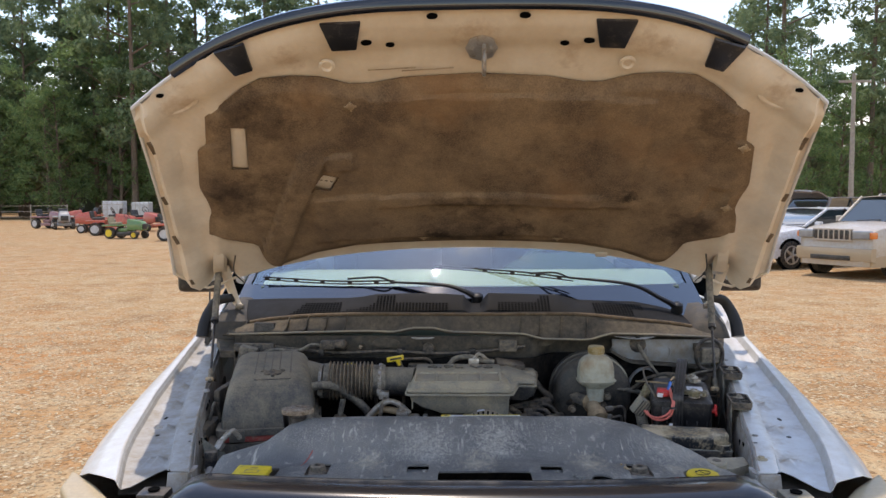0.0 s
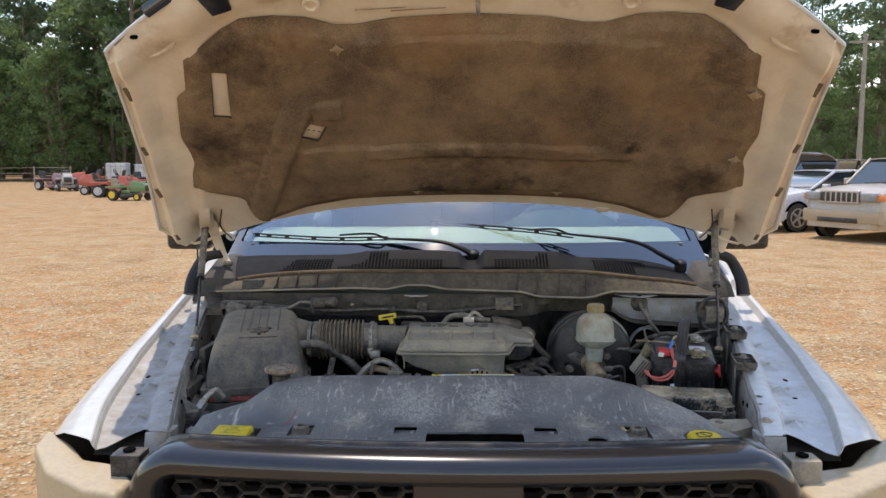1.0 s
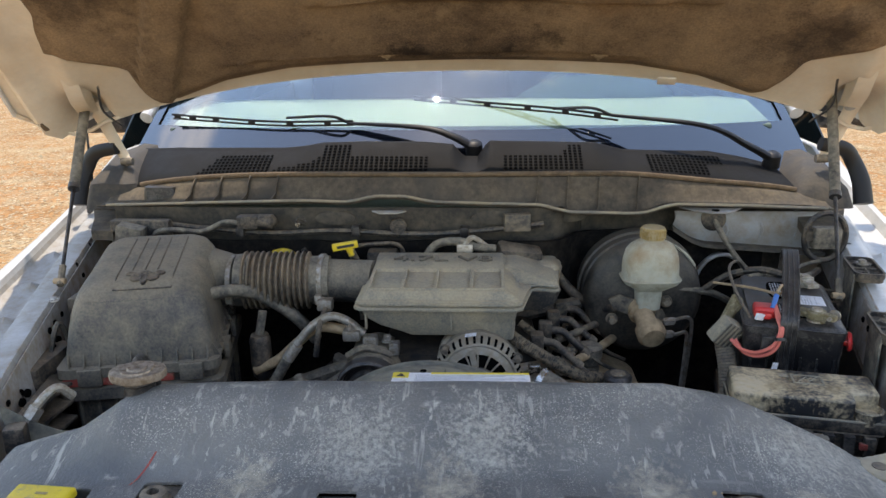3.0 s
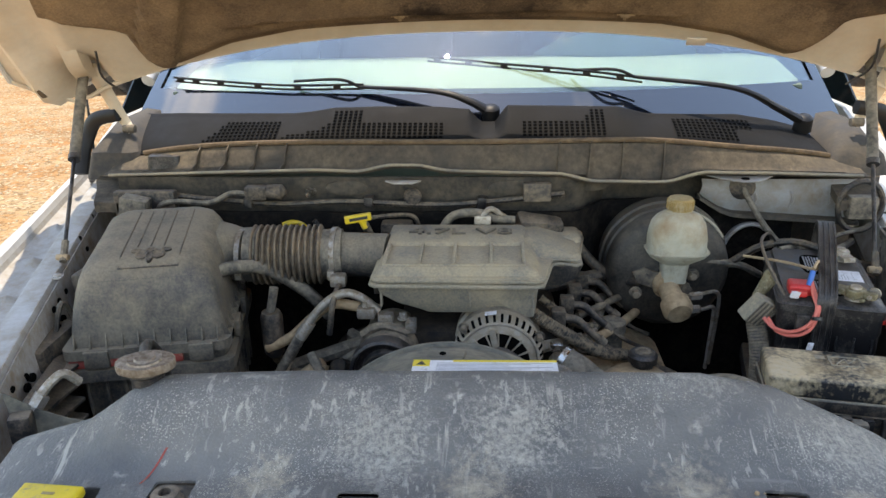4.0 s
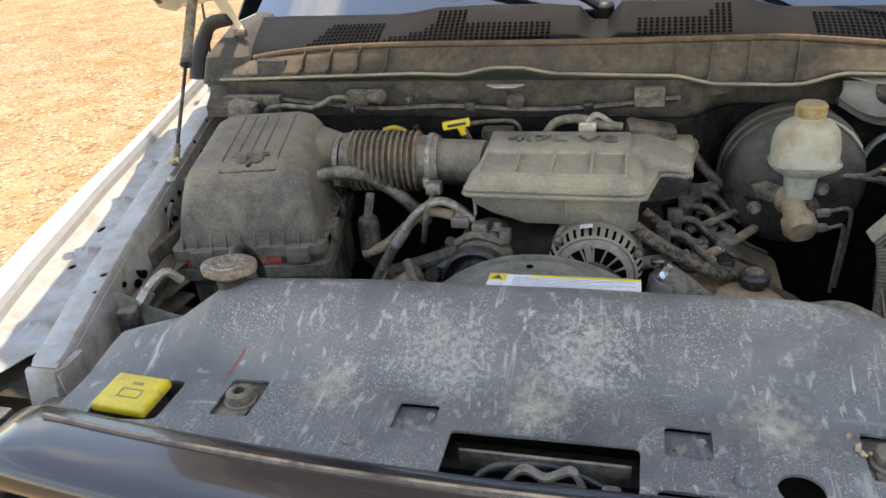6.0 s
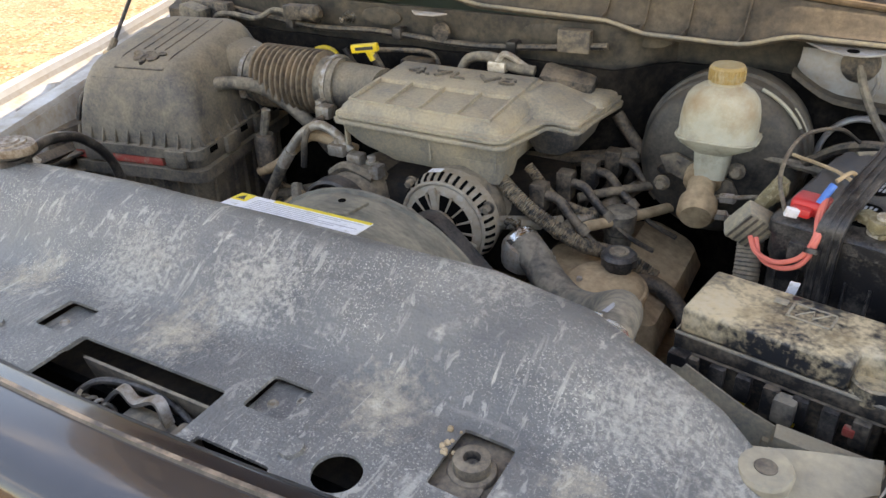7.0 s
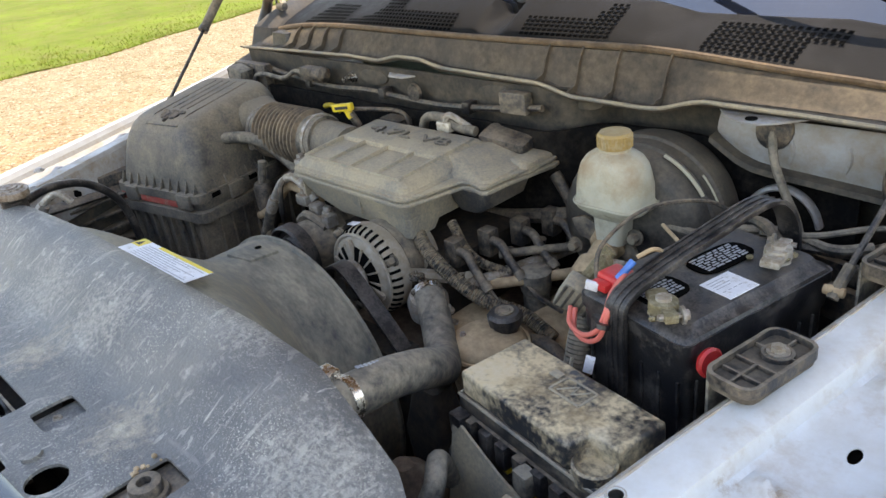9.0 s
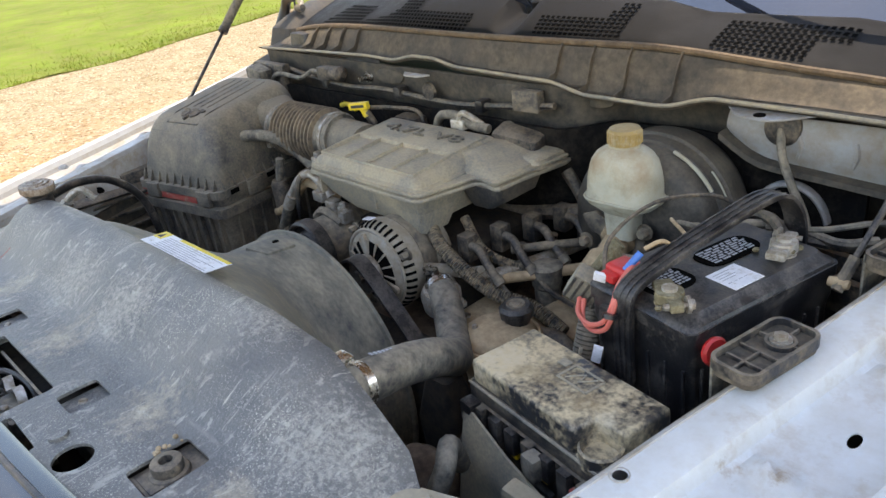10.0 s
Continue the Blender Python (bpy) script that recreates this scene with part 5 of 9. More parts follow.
def lip_z(x):
    return interp(x, [-0.85, -0.58, -0.37, -0.27, -0.2, -0.13, -0.08, 0.17, 0.24, 0.4, 0.47, 0.63, 0.85], [1.232, 1.242, 1.248, 1.245, 1.259, 1.258, 1.246, 1.238, 1.221, 1.216, 1.237, 1.232, 1.22])


def strip_z(x):
    """Height of the weather strip along the cowl."""
    return 1.289 - 0.055 * q2(x) ** 2 + 0.015 * smooth((0.62 - x) / 0.3)


def gutter_point(x, v):
    y0, z0 = 0.89 + 0.03 * q2(x), lip_z(x)
    y1, z1 = 0.935 + 0.09 * q2(x), strip_z(x) - 0.004
    return (x, y0 + (y1 - y0) * v, z0 + (z1 - z0) * (0.1 * v + 0.9 * smooth((v - 0.42) / 0.5)) + (0.006 if v < 0.04 else 0))


def cowl_top(x):
    return interp(x, [-0.86, -0.76, -0.57, -0.45, -0.4, -0.35, -0.24, -0.1, -0.03, -0.005, 0.03, 0.055, 0.18, 0.31, 0.38, 0.6, 0.69, 0.76, 0.86],
                  [1.318, 1.327, 1.337, 1.342, 1.348, 1.358, 1.363, 1.363, 1.357, 1.328, 1.328, 1.365, 1.361, 1.355, 1.335, 1.32, 1.3, 1.28, 1.262])


def cowl_point(x, v):
    """v from 0 at the weather strip to 1 at the top edge, then back and down behind it."""
    q = q2(x)
    y0, z0 = 0.938 + 0.09 * q, strip_z(x)
    y1, z1 = 1.018 + 0.2 * q, max(cowl_top(x), z0 + 0.006)
    if v <= 1:
        return (x, y0 + (y1 - y0) * v ** 1.25, z0 + (z1 - z0) * v ** 0.9)
    return (x, y1 + 0.07 * (v - 1), z1 + 0.004 * math.sin(3.14 * min(1, (v - 1) * 3)) - 0.035 * (v - 1) ** 2)


xs = list(np.linspace(-0.86 + XC, 0.86 + XC, 120))
gutter = part("cowl_gutter", sheet(gutter_point, xs, list(np.linspace(0, 1, 10)), 0.003), m_gutter, truck, "tan dust-covered cowl gutter")
part("gutter_fold", tube([Vector(gutter_point(x, 0.42)) + Vector((0, 0, 0.0008)) for x in np.linspace(-0.82, 0.8, 50)], 0.0016, 6, 2), m_gutter, gutter)
part("gutter_lip", tube([gutter_point(x, 0) for x in np.linspace(-0.85, 0.82, 50)], 0.0035, 6, 2), m_cover, gutter)
part("gasket", tube([(x, 0.932 + 0.09 * q2(x), strip_z(x) + 0.002) for x in np.linspace(-0.8, 0.78, 40)], 0.006, 8, 2), m_strip, gutter, "brown weather strip")
for x in (-0.66, -0.59, -0.52, -0.45, 0.16, 0.228, 0.3, 0.39):
    part("gutter_rib", ribbon([Vector(gutter_point(x + 0.012 * v, v)) + Vector((0, 0, 0.002 + 0.006 * math.sin(3 * v))) for v in (0.06, 0.3, 0.5, 0.7, 0.95)], 0.003, 0.012, (1, 0, 0), 3), m_gutter, gutter)
part("gutter_patch", sheet(lambda x, v: Vector(gutter_point(x, 0.12 + 0.3 * v + 0.03 * math.sin(9 * x))) + Vector((0, 0, 0.003)), list(np.linspace(-0.27, 0.08, 30)), [0, 0.5, 1], 0.002), m_cowlend, gutter, "dark wavy-edged step in the gutter")
cowl = part("cowl_panel", sheet(cowl_point, list(np.linspace(-0.86 + XC, 0.8 + XC, 170)), [*np.linspace(0, 1, 14), 1.08, 1.18, 1.33, 1.6, 2.0], 0.003), m_cowl, truck, "charcoal plastic cowl panel with vent grilles")


def vent(x0, x1, v0, v1, cols, rows, shape):
    """A field of small slots: raised black tiles paint the shade inside them."""
    bars = []
    dx, dv = (x1 - x0) / cols, (v1 - v0) / rows

    def up(x, v, k):
        a, b, c = (Vector(cowl_point(*q)) for q in ((x, v), (x + 0.001, v), (x, v + 0.01)))
        nrm = (b - a).cross(c - a).normalized()
        return a + nrm * k * (1 if nrm.z > 0 else -1)

    black_tiles = bmesh.new()
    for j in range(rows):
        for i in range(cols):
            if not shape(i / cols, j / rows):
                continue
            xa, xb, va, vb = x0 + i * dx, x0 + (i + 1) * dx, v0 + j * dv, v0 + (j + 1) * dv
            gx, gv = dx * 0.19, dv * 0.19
            black_tiles.faces.new([black_tiles.verts.new(up(x, v, 0.0036)) for x, v in ((xa + gx, va + gv), (xb - gx, va + gv), (xb - gx, vb - gv), (xa + gx, vb - gv))])
    bmesh.ops.recalc_face_normals(black_tiles, faces=black_tiles.faces[:])
    bmesh.ops.solidify(black_tiles, geom=black_tiles.faces[:], thickness=0.0003)
    ve = part("vent", black_tiles, m_hole, cowl, "vent grille of small dark slots", smooth=False)


vent(-0.655, -0.468, 0.06, 0.74, 17, 6, lambda a, b: b < 0.12 + 3.2 * a)
vent(-0.46, -0.085, 0.07, 0.93, 32, 9, lambda a, b: b < 0.08 + a * 1.1 if a < 0.27 else (True if 0.3 < a < 0.49 else b < 0.48))
vent(0.088, 0.275, 0.1, 0.94, 16, 9, lambda a, b: b < 0.54 or (a > 0.78 or (a > 0.7 and b < 0.76)))
vent(0.43, 0.62, 0.14, 0.86, 17, 7, lambda a, b: True if a < 0.76 else b > 0.55)
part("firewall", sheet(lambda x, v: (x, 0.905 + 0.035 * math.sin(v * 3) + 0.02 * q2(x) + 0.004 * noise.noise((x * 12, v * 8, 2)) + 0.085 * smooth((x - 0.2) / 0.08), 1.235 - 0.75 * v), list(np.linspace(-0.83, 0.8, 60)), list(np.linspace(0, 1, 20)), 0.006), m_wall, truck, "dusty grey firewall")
# added sheet whose black paints the void behind the engine
part("firewall_mat", sheet(lambda x, v: (x, 0.875 + 0.01 * noise.noise((x * 6, v * 5, 7)) + 0.09 * smooth((x - 0.2) / 0.08), 1.165 + 0.006 * noise.noise((x * 9, 0, 3)) - 0.63 * v), list(np.linspace(-0.75, 0.7, 50)), list(np.linspace(0, 1, 14)), 0.01), m_void, truck, "black sheet painted as the shaded void below the firewall panel")
part("firewall_harness", tube([(-0.7, 0.89, 1.2), (-0.6, 0.885, 1.19), (-0.45, 0.886, 1.178), (-0.3, 0.884, 1.184), (-0.1, 0.885, 1.176), (0.05, 0.884, 1.186), (0.18, 0.888, 1.2)], 0.0065, 8), m_black, truck, "dark harness clipped along the firewall")
for x, z in ((-0.52, 1.183), (-0.25, 1.184), (0.0, 1.182)):
    part("harness_clip", box(x - 0.01, x + 0.01, 0.872, 0.9, z - 0.012, z + 0.012, 0.004), m_cleanblack, truck)
for x, w in ((-0.3, 0.05), (0.07, 0.06), (0.24, 0.045)):
    part("firewall_emboss", moved(lathe([(1, -0.004), (0.94, 0.006), (0.6, 0.008), (0, 0.006)], (0, 0, 0), n=24), Matrix.Translation((x, 0.905 + (0.03 if x > 0.2 else 0), 1.21)) @ Matrix.Rotation(radians(90), 4, "X") @ Matrix.Diagonal((w, 0.018, 1, 1))), m_wall, truck)
part("firewall_bracket", moved(box(-0.03, 0.03, -0.012, 0.012, -0.02, 0.02, 0.004), pose(0.12, 0.885, 1.205, 0, 0, 4)), m_dirty, truck)
part("firewall_plug", lathe([(0.02, 0), (0.018, 0.006), (0, 0.006)], (-0.152, 0.885, 1.195), (0, -1, 0), 20), m_black, truck)
part("firewall_tab", prism([(-0.21, 0.872), (-0.13, 0.872), (-0.15, 0.85), (-0.19, 0.85)], 1.232, 1.236, 0.002), m_bay, truck)
part("firewall_stud", lathe([(0.014, -0.01), (0.006, 0.006), (0.006, 0.02), (0, 0.02)], (-0.385, 0.9, 1.2), (0, -1, 0), 8), m_chrome, truck)
def panel_foot(x):
    return interp(x, [0.487, 0.5, 0.52, 0.555, 0.79, 0.83], [1.185, 1.172, 1.158, 1.145, 1.128, 1.125])


plate = part("pale_panel", sheet(lambda x, v: (x, 0.952 - 0.008 * math.sin(3 * v), 1.212 + (panel_foot(x) - 1.212) * v), list(np.linspace(0.487, 0.83, 30)), list(np.linspace(0, 1, 8)), 0.006), m_palepanel, truck, "pale painted panel on the firewall")
part("panel_ledge", loft([[(x, 0.948, panel_foot(x) - 0.002), (x, 0.925, panel_foot(x) - 0.004), (x, 0.922, panel_foot(x) - 0.012), (x, 0.96, panel_foot(x) - 0.014)] for x in np.linspace(0.48, 0.83, 16)]), m_wall, plate)
part("panel_flange", prism([(0.49, 0.93), (0.64, 0.93), (0.6, 0.885), (0.58, 0.872), (0.55, 0.872), (0.52, 0.89)], 1.2265, 1.2305, 0.002), m_palepanel, plate)
part("flange_hole", lathe([(0.009, 0), (0.009, 0.0025), (0, 0.0025)], (0.562, 0.888, 1.2295), n=14), m_hole, plate)
part("grommet", lathe([(0.03, -0.004), (0.028, 0.004), (0.013, 0.012), (0, 0.012)], (0.575, 0.942, 1.198), (0, -1, 0.2), 20), m_black, plate)
part("panel_cable", tube([(0.575, 0.935, 1.197), (0.59, 0.91, 1.165), (0.615, 0.895, 1.125), (0.64, 0.88, 1.095), (0.66, 0.85, 1.08)], 0.0065, 8), m_rubber, plate)
for x in (0.6, 0.68, 0.76):
    part("panel_bead", tube([(x, 0.943, 1.15), (x + 0.006, 0.938, 1.17), (x + 0.002, 0.941, 1.188)], 0.004, 6), m_palepanel, plate)

# wipers
for pts, blade in (((( 0.02, 1.06, 1.345), (-0.03, 1.065, 1.372), (-0.11, 1.085, 1.392), (-0.3, 1.15, 1.395)), ((-0.29, 1.15, 1.392), (-0.5, 1.2, 1.385), (-0.72, 1.285, 1.387), (-0.835, 1.335, 1.389))),
                   ((( 0.765, 1.14, 1.3), (0.70, 1.13, 1.335), (0.58, 1.1, 1.39), (0.36, 1.14, 1.412)), ((0.38, 1.145, 1.4), (0.22, 1.17, 1.418), (0.02, 1.22, 1.43), (-0.143, 1.276, 1.439)))):
    wp = part("wiper", tube(pts, (0.019, 0.007), 10, 6, 0.6), m_wiper, truck, "black windshield wiper")
    part("wiper_hub", lathe([(0.022, -0.02), (0.02, 0.012), (0.012, 0.018), (0, 0.018)], pts[0], (0, -0.3, 1), 16), m_wiper, wp)
    part("blade_bow", tube([Vector(p) + Vector((0, -0.003, 0.009)) for p in blade], 0.0032, 6), m_wiper, wp)
    part("blade_rubber", tube([Vector(p) + Vector((0, 0.003, -0.002)) for p in blade], 0.0028, 6), m_wiper, wp)
    rail = spline(blade, 6)
    for k in range(2, len(rail) - 1, 3):
        part("blade_claw", box(rail[k].x - 0.009, rail[k].x + 0.009, rail[k].y - 0.004, rail[k].y + 0.004, rail[k].z - 0.003, rail[k].z + 0.009, 0.002), m_wiper, wp)
    m = (Vector(blade[0]) + Vector(blade[1])) / 2
    part("blade_link", tube([Vector(pts[3]), Vector(pts[3]) + Vector((-0.05, 0.0, 0.018)), m + Vector((-0.08, 0.03, 0.014))], 0.004, 6), m_wiper, wp)

# windshield and cab


def shield_point(x, v, off=0.0):
    q = q2(x)
    return (x * (1 - 0.1 * v), 1.075 + 0.23 * q + 0.86 * v, 1.35 - 0.012 * q + 0.4 * v + 0.07 * math.sin(math.pi * v) - 0.03 * q * v + off)


ws = part("windshield", sheet(lambda x, v: shield_point(x, v, -0.012), list(np.linspace(-0.93, 0.9, 44)), list(np.linspace(-0.13, 1, 18)), 0.004), m_glass, truck, "sloping windshield reflecting blue sky and clouds")
ws.visible_shadow = False
part("black_band", sheet(lambda x, v: shield_point(x, -0.13 + v * 0.188, -0.0065), list(np.linspace(-0.93, 0.9, 44)), [0, 0.5, 1], 0.001), m_frit, ws)
for sx in (-1, 1):
    part("side_band", sheet(lambda k, v: shield_point(XC + sx * (0.885 + 0.03 * k), v, -0.0066), [0, 0.5, 1], list(np.linspace(0.058, 1, 16)), 0.001), m_frit, ws)
for sx in (-1, 1):
    edge = [Vector(shield_point(XC + sx * 0.955, v, -0.02)) for v in (0.1, 0.3, 0.65, 1)]
    part("pillar", tube(edge, (0.02, 0.036), 10, 4), m_white, truck)
    part("cab_side", moved(prism([(1.3, 0.5), (1.3, 1.2), (1.5, 1.27), (3.6, 1.3), (3.6, 0.5)], -0.03, 0.03, 0.015), Matrix.Translation((XC + sx * 1.05, 0, 0)) @ Matrix(((0, 0, 1, 0), (1, 0, 0, 0), (0, 1, 0, 0), (0, 0, 0, 1)))), m_white, truck)
    part("window_frame", tube([(XC + sx * 0.78, 1.95, 1.8), (XC + sx * 0.8, 2.8, 1.87), (XC + sx * 0.8, 3.4, 1.84), (XC + sx * 1.02, 3.6, 1.3)], 0.045, 8), m_white, truck)
    part("side_glass", sheet(lambda y, v: (XC + sx * (1.03 - 0.23 * v), y + 0.25 * v * (1 - (y - 1.4) / 1.1), 1.28 + 0.55 * v), list(np.linspace(1.4, 3.5, 8)), [0, 0.5, 1], 0.004), m_carglass, truck)
    part("door_mirror", box(*sorted((XC + sx * 1.09, XC + sx * 1.28)), 1.62, 1.72, 1.3, 1.52, 0.03, 3), m_cleanblack, truck, "black door mirror")
part("roof", sheet(lambda x, y: (XC + x * 0.8, y, 1.84 + 0.05 * (1 - x * x) + 0.03 * math.sin((y - 1.9) * 1.9)), list(np.linspace(-1, 1, 16)), list(np.linspace(1.92, 3.5, 16)), 0.02), m_white, truck)
part("cab_back", box(XC - 1.02, XC + 1.02, 3.55, 3.62, 0.6, 1.85, 0.03), m_white, truck)
part("dashboard", loft([[(x, 1.3, 1.2), (x, 1.32, 1.36), (x, 1.55, 1.4), (x, 1.85, 1.38), (x, 1.92, 1.25), (x, 1.9, 1.0), (x, 1.3, 1.0)] for x in np.linspace(-0.84, 0.82, 5)]), m_dash, truck, "beige dashboard")
part("gauge_hood", loft([[(x, y, 1.37), (x, y, 1.39 + h * math.sin(math.pi * max(0.0, min(1.0, (y - 1.5) / 0.42)))), (x, y + 0.02, 1.37)] for x, y, h in ((0.16, 1.86, 0.0), (0.22, 1.8, 0.05), (0.3, 1.74, 0.07), (0.42, 1.72, 0.075), (0.54, 1.74, 0.07), (0.62, 1.8, 0.05), (0.68, 1.86, 0.0))]), m_dash, truck)
part("rear_trim", box(XC - 0.9, XC + 0.9, 3.5, 3.545, 0.6, 1.82, 0.02), m_seat, truck, "grey cab lining")
part("headliner", sheet(lambda x, y: (XC + x * 0.78, y, 1.81 + 0.05 * (1 - x * x) + 0.03 * math.sin((y - 1.9) * 1.9)), list(np.linspace(-1, 1, 10)), list(np.linspace(1.95, 3.48, 10)), 0.01), m_seat, truck)
part("cab_floor", box(XC - 1.02, XC + 1.02, 1.3, 3.55, 0.5, 0.58, 0.01), m_deep, truck)
part("steering_wheel", tube([(0.4 + 0.19 * math.cos(a), 2.0 - 0.07 * math.sin(a), 1.3 + 0.18 * math.sin(a)) for a in np.linspace(0, 6.28, 20)], 0.015, 8, 2), m_dash, truck)
for x in (-0.42, 0.4):
    part("seat", join(box(x - 0.26, x + 0.26, 2.3, 2.8, 0.6, 0.95, 0.06, 3), moved(box(-0.26, 0.26, -0.08, 0.08, 0, 0.72, 0.06, 3), pose(x, 2.82, 0.9, -12))), m_seat, truck)
bed = part("cargo_bed", join(box(XC - 1.07, XC - 1.0, 3.66, 5.6, 0.6, 1.3, 0.03), box(XC + 1.0, XC + 1.07, 3.66, 5.6, 0.6, 1.3, 0.03), box(XC - 1.02, XC + 1.02, 5.55, 5.62, 0.6, 1.3, 0.02), box(XC - 1.02, XC + 1.02, 3.66, 5.6, 0.6, 0.66, 0.01), box(XC - 1.02, XC + 1.02, 3.66, 3.72, 0.6, 1.3, 0.01)), m_white, truck, "white pickup cargo bed")
for sx in (-1, 1):
    for y in (0.62, 4.35):
        wh = part("wheel", lathe([(0.2, -0.12), (0.24, -0.13), (0.37, -0.13), (0.395, -0.1), (0.4, 0), (0.395, 0.1), (0.37, 0.13), (0.24, 0.13), (0.2, 0.12)], (XC + sx * 0.93, y, 0.398), (1, 0, 0), 32), m_tyre, truck, "dusty black tyre")
        part("rim", join(lathe([(0.235, 0.06), (0.22, 0.125), (0.19, 0.1), (0.06, 0.09), (0, 0.1)], (XC + sx * 0.93, y, 0.398), (sx, 0, 0), 24)), m_alu, wh)
part("antenna", tube([(-0.985, 1.12, 1.2), (-0.99, 1.15, 1.45), (-0.995, 1.2, 1.85)], (0.004, 0.0015), 6, 3), m_cleanblack, truck, "thin black mast antenna")
part("antenna_base", lathe([(0.022, -0.03), (0.016, 0.02), (0, 0.022)], (-0.985, 1.12, 1.2), n=12), m_cleanblack, truck)

# ---------------------------------------------------------------- radiator shield
SX = [-0.635, -0.59, -0.53, -0.46, -0.42, -0.2, 0.0, 0.3, 0.4, 0.48, 0.54, 0.59, 0.625]
SYB = [0.15, 0.15, 0.15, 0.158, 0.172, 0.19, 0.192, 0.193, 0.203, 0.194, 0.185, 0.156, 0.09]
SZB = [1.068, 1.084, 1.103, 1.15, 1.159, 1.159, 1.159, 1.159, 1.135, 1.1, 1.073, 1.049, 1.043]
SZF = [1.055, 1.062, 1.072, 1.078, 1.082, 1.09, 1.092, 1.089, 1.083, 1.077, 1.07, 1.06, 1.05]


def shield_front(x):
    return -0.118 + 0.045 * (x / 0.6) ** 2


def shield_height(x, y):
    zf, zb, yb = interp(x, SX, SZF), interp(x, SX, SZB), interp(x, SX, SYB)
    z = zf + (zb - zf) * smooth((y - 0.035) / max(0.02, yb - 0.05)) ** 0.9
    z -= 0.004 * smooth((y - yb + 0.012) / 0.012)
    dip = 0.006 * math.exp(-(((x - 0.16) / 0.1) ** 2 + ((y - 0.14) / 0.02) ** 2))
    return z - dip + 0.0025 * noise.noise((x * 5, y * 7, 3))


shield = thing("radiator_shield", "scuffed black plastic shield over the radiator, streaked with pale dust", "engine cover", (XC, 0.03, 1.05))
body = part("panel", sheet(lambda x, v: (x, shield_front(x) + (interp(x, SX, SYB) - shield_front(x)) * v, shield_height(x, shield_front(x) + (interp(x, SX, SYB) - shield_front(x)) * v)),
            list(np.linspace(-0.635, 0.625, 160)), list(np.linspace(0, 1, 48)), 0.004), m_shield, shield)


def slab(x0, x1, y0, y1, r=0.006):
    return box(x0, x1, y0, y1, 1.0, 1.2, r)


POCKETS = [(-0.395, -0.343), (0.343, 0.395)]
cut(body, slab(-0.162, -0.112, -0.036, 0.014), slab(0.143, 0.193, -0.036, 0.014), slab(-0.395, -0.343, -0.036, 0.036), slab(0.343, 0.395, -0.036, 0.036), slab(-0.09, 0.118, -0.14, -0.028),
    lathe([(0.0225, 1.0), (0.0225, 1.2), (0, 1.2)], (0.273, -0.063, 0), n=28), lathe([(0.045, 1.0), (0.045, 1.2), (0, 1.2)], (0.512, -0.01, 0), n=28), slab(-0.575, -0.462, -0.05, 0.03, 0.012), slab(0.135, 0.22, -0.14, -0.085))
for x0, x1 in POCKETS:
    tray = part("bump_tray", box(x0 - 0.004, x1 + 0.004, -0.042, 0.042, 1.066, 1.076, 0.003), m_black, shield)
    xm = (x0 + x1) / 2
    part("bump_stop", lathe([(0.022, 1.074), (0.0225, 1.0785), (0.021, 1.081), (0.017, 1.082), (0.0175, 1.089), (0.0165, 1.093), (0.0135, 1.0945), (0.0078, 1.0945), (0.0068, 1.086), (0, 1.086)], (xm, 0.0, 0), n=24), m_black, tray, "stepped black rubber bump stop")
    part("tray_web", box(xm - 0.019, xm + 0.019, -0.03, -0.014, 1.0755, 1.0795, 0.002), m_black, tray)
    part("tray_rib", box(x0 + 0.004, x1 - 0.004, -0.034, -0.03, 1.074, 1.08, 0.001), m_black, tray)
for x0, x1 in ((-0.162, -0.112), (0.143, 0.193)):
    tr = part("clip_tray", box(x0 - 0.004, x1 + 0.004, -0.042, 0.02, 1.07, 1.079, 0.003), m_shield, shield)
    for x, y in ((x0 + 0.016, -0.012), (x1 - 0.01, 0.003)):
        part("clip_hole", lathe([(0.006, 1.079), (0.005, 1.0815), (0.0035, 1.0815), (0.003, 1.0795), (0, 1.0795)], (x, y, 0), n=14), m_alu, tr)
part("dimple", lathe([(0.012, 1.088), (0.0115, 1.0945), (0, 1.0935)], (0.222, -0.06, 0), n=18), m_shield, shield)
part("dimple", lathe([(0.012, 1.088), (0.0115, 1.0945), (0, 1.0935)], (-0.2, -0.06, 0), n=18), m_shield, shield)
part("corner_tab", join(lathe([(0.024, 1.038), (0.024, 1.049), (0.013, 1.05), (0.012, 1.046), (0, 1.046)], (0.582, 0.145, 0), n=22)), m_shield, shield)
part("stain", sheet(lambda x, v: (x + 0.02 * v, 0.03 + 0.045 * v, shield_height(x + 0.02 * v, 0.03 + 0.045 * v) + 0.0008), list(np.linspace(-0.416, -0.413, 4)), list(np.linspace(0, 1, 8))), m_redband, shield, "small red paint streak")
part("front_seal", tube([(x, shield_front(x) + 0.006, interp(x, SX, SZF) + 0.002) for x in np.linspace(-0.6, -0.1, 14)], 0.005, 6, 2), m_cleanblack, shield)
part("front_seal", tube([(x, shield_front(x) + 0.006, interp(x, SX, SZF) + 0.002) for x in np.linspace(0.225, 0.6, 12)], 0.005, 6, 2), m_cleanblack, shield)

clump = []
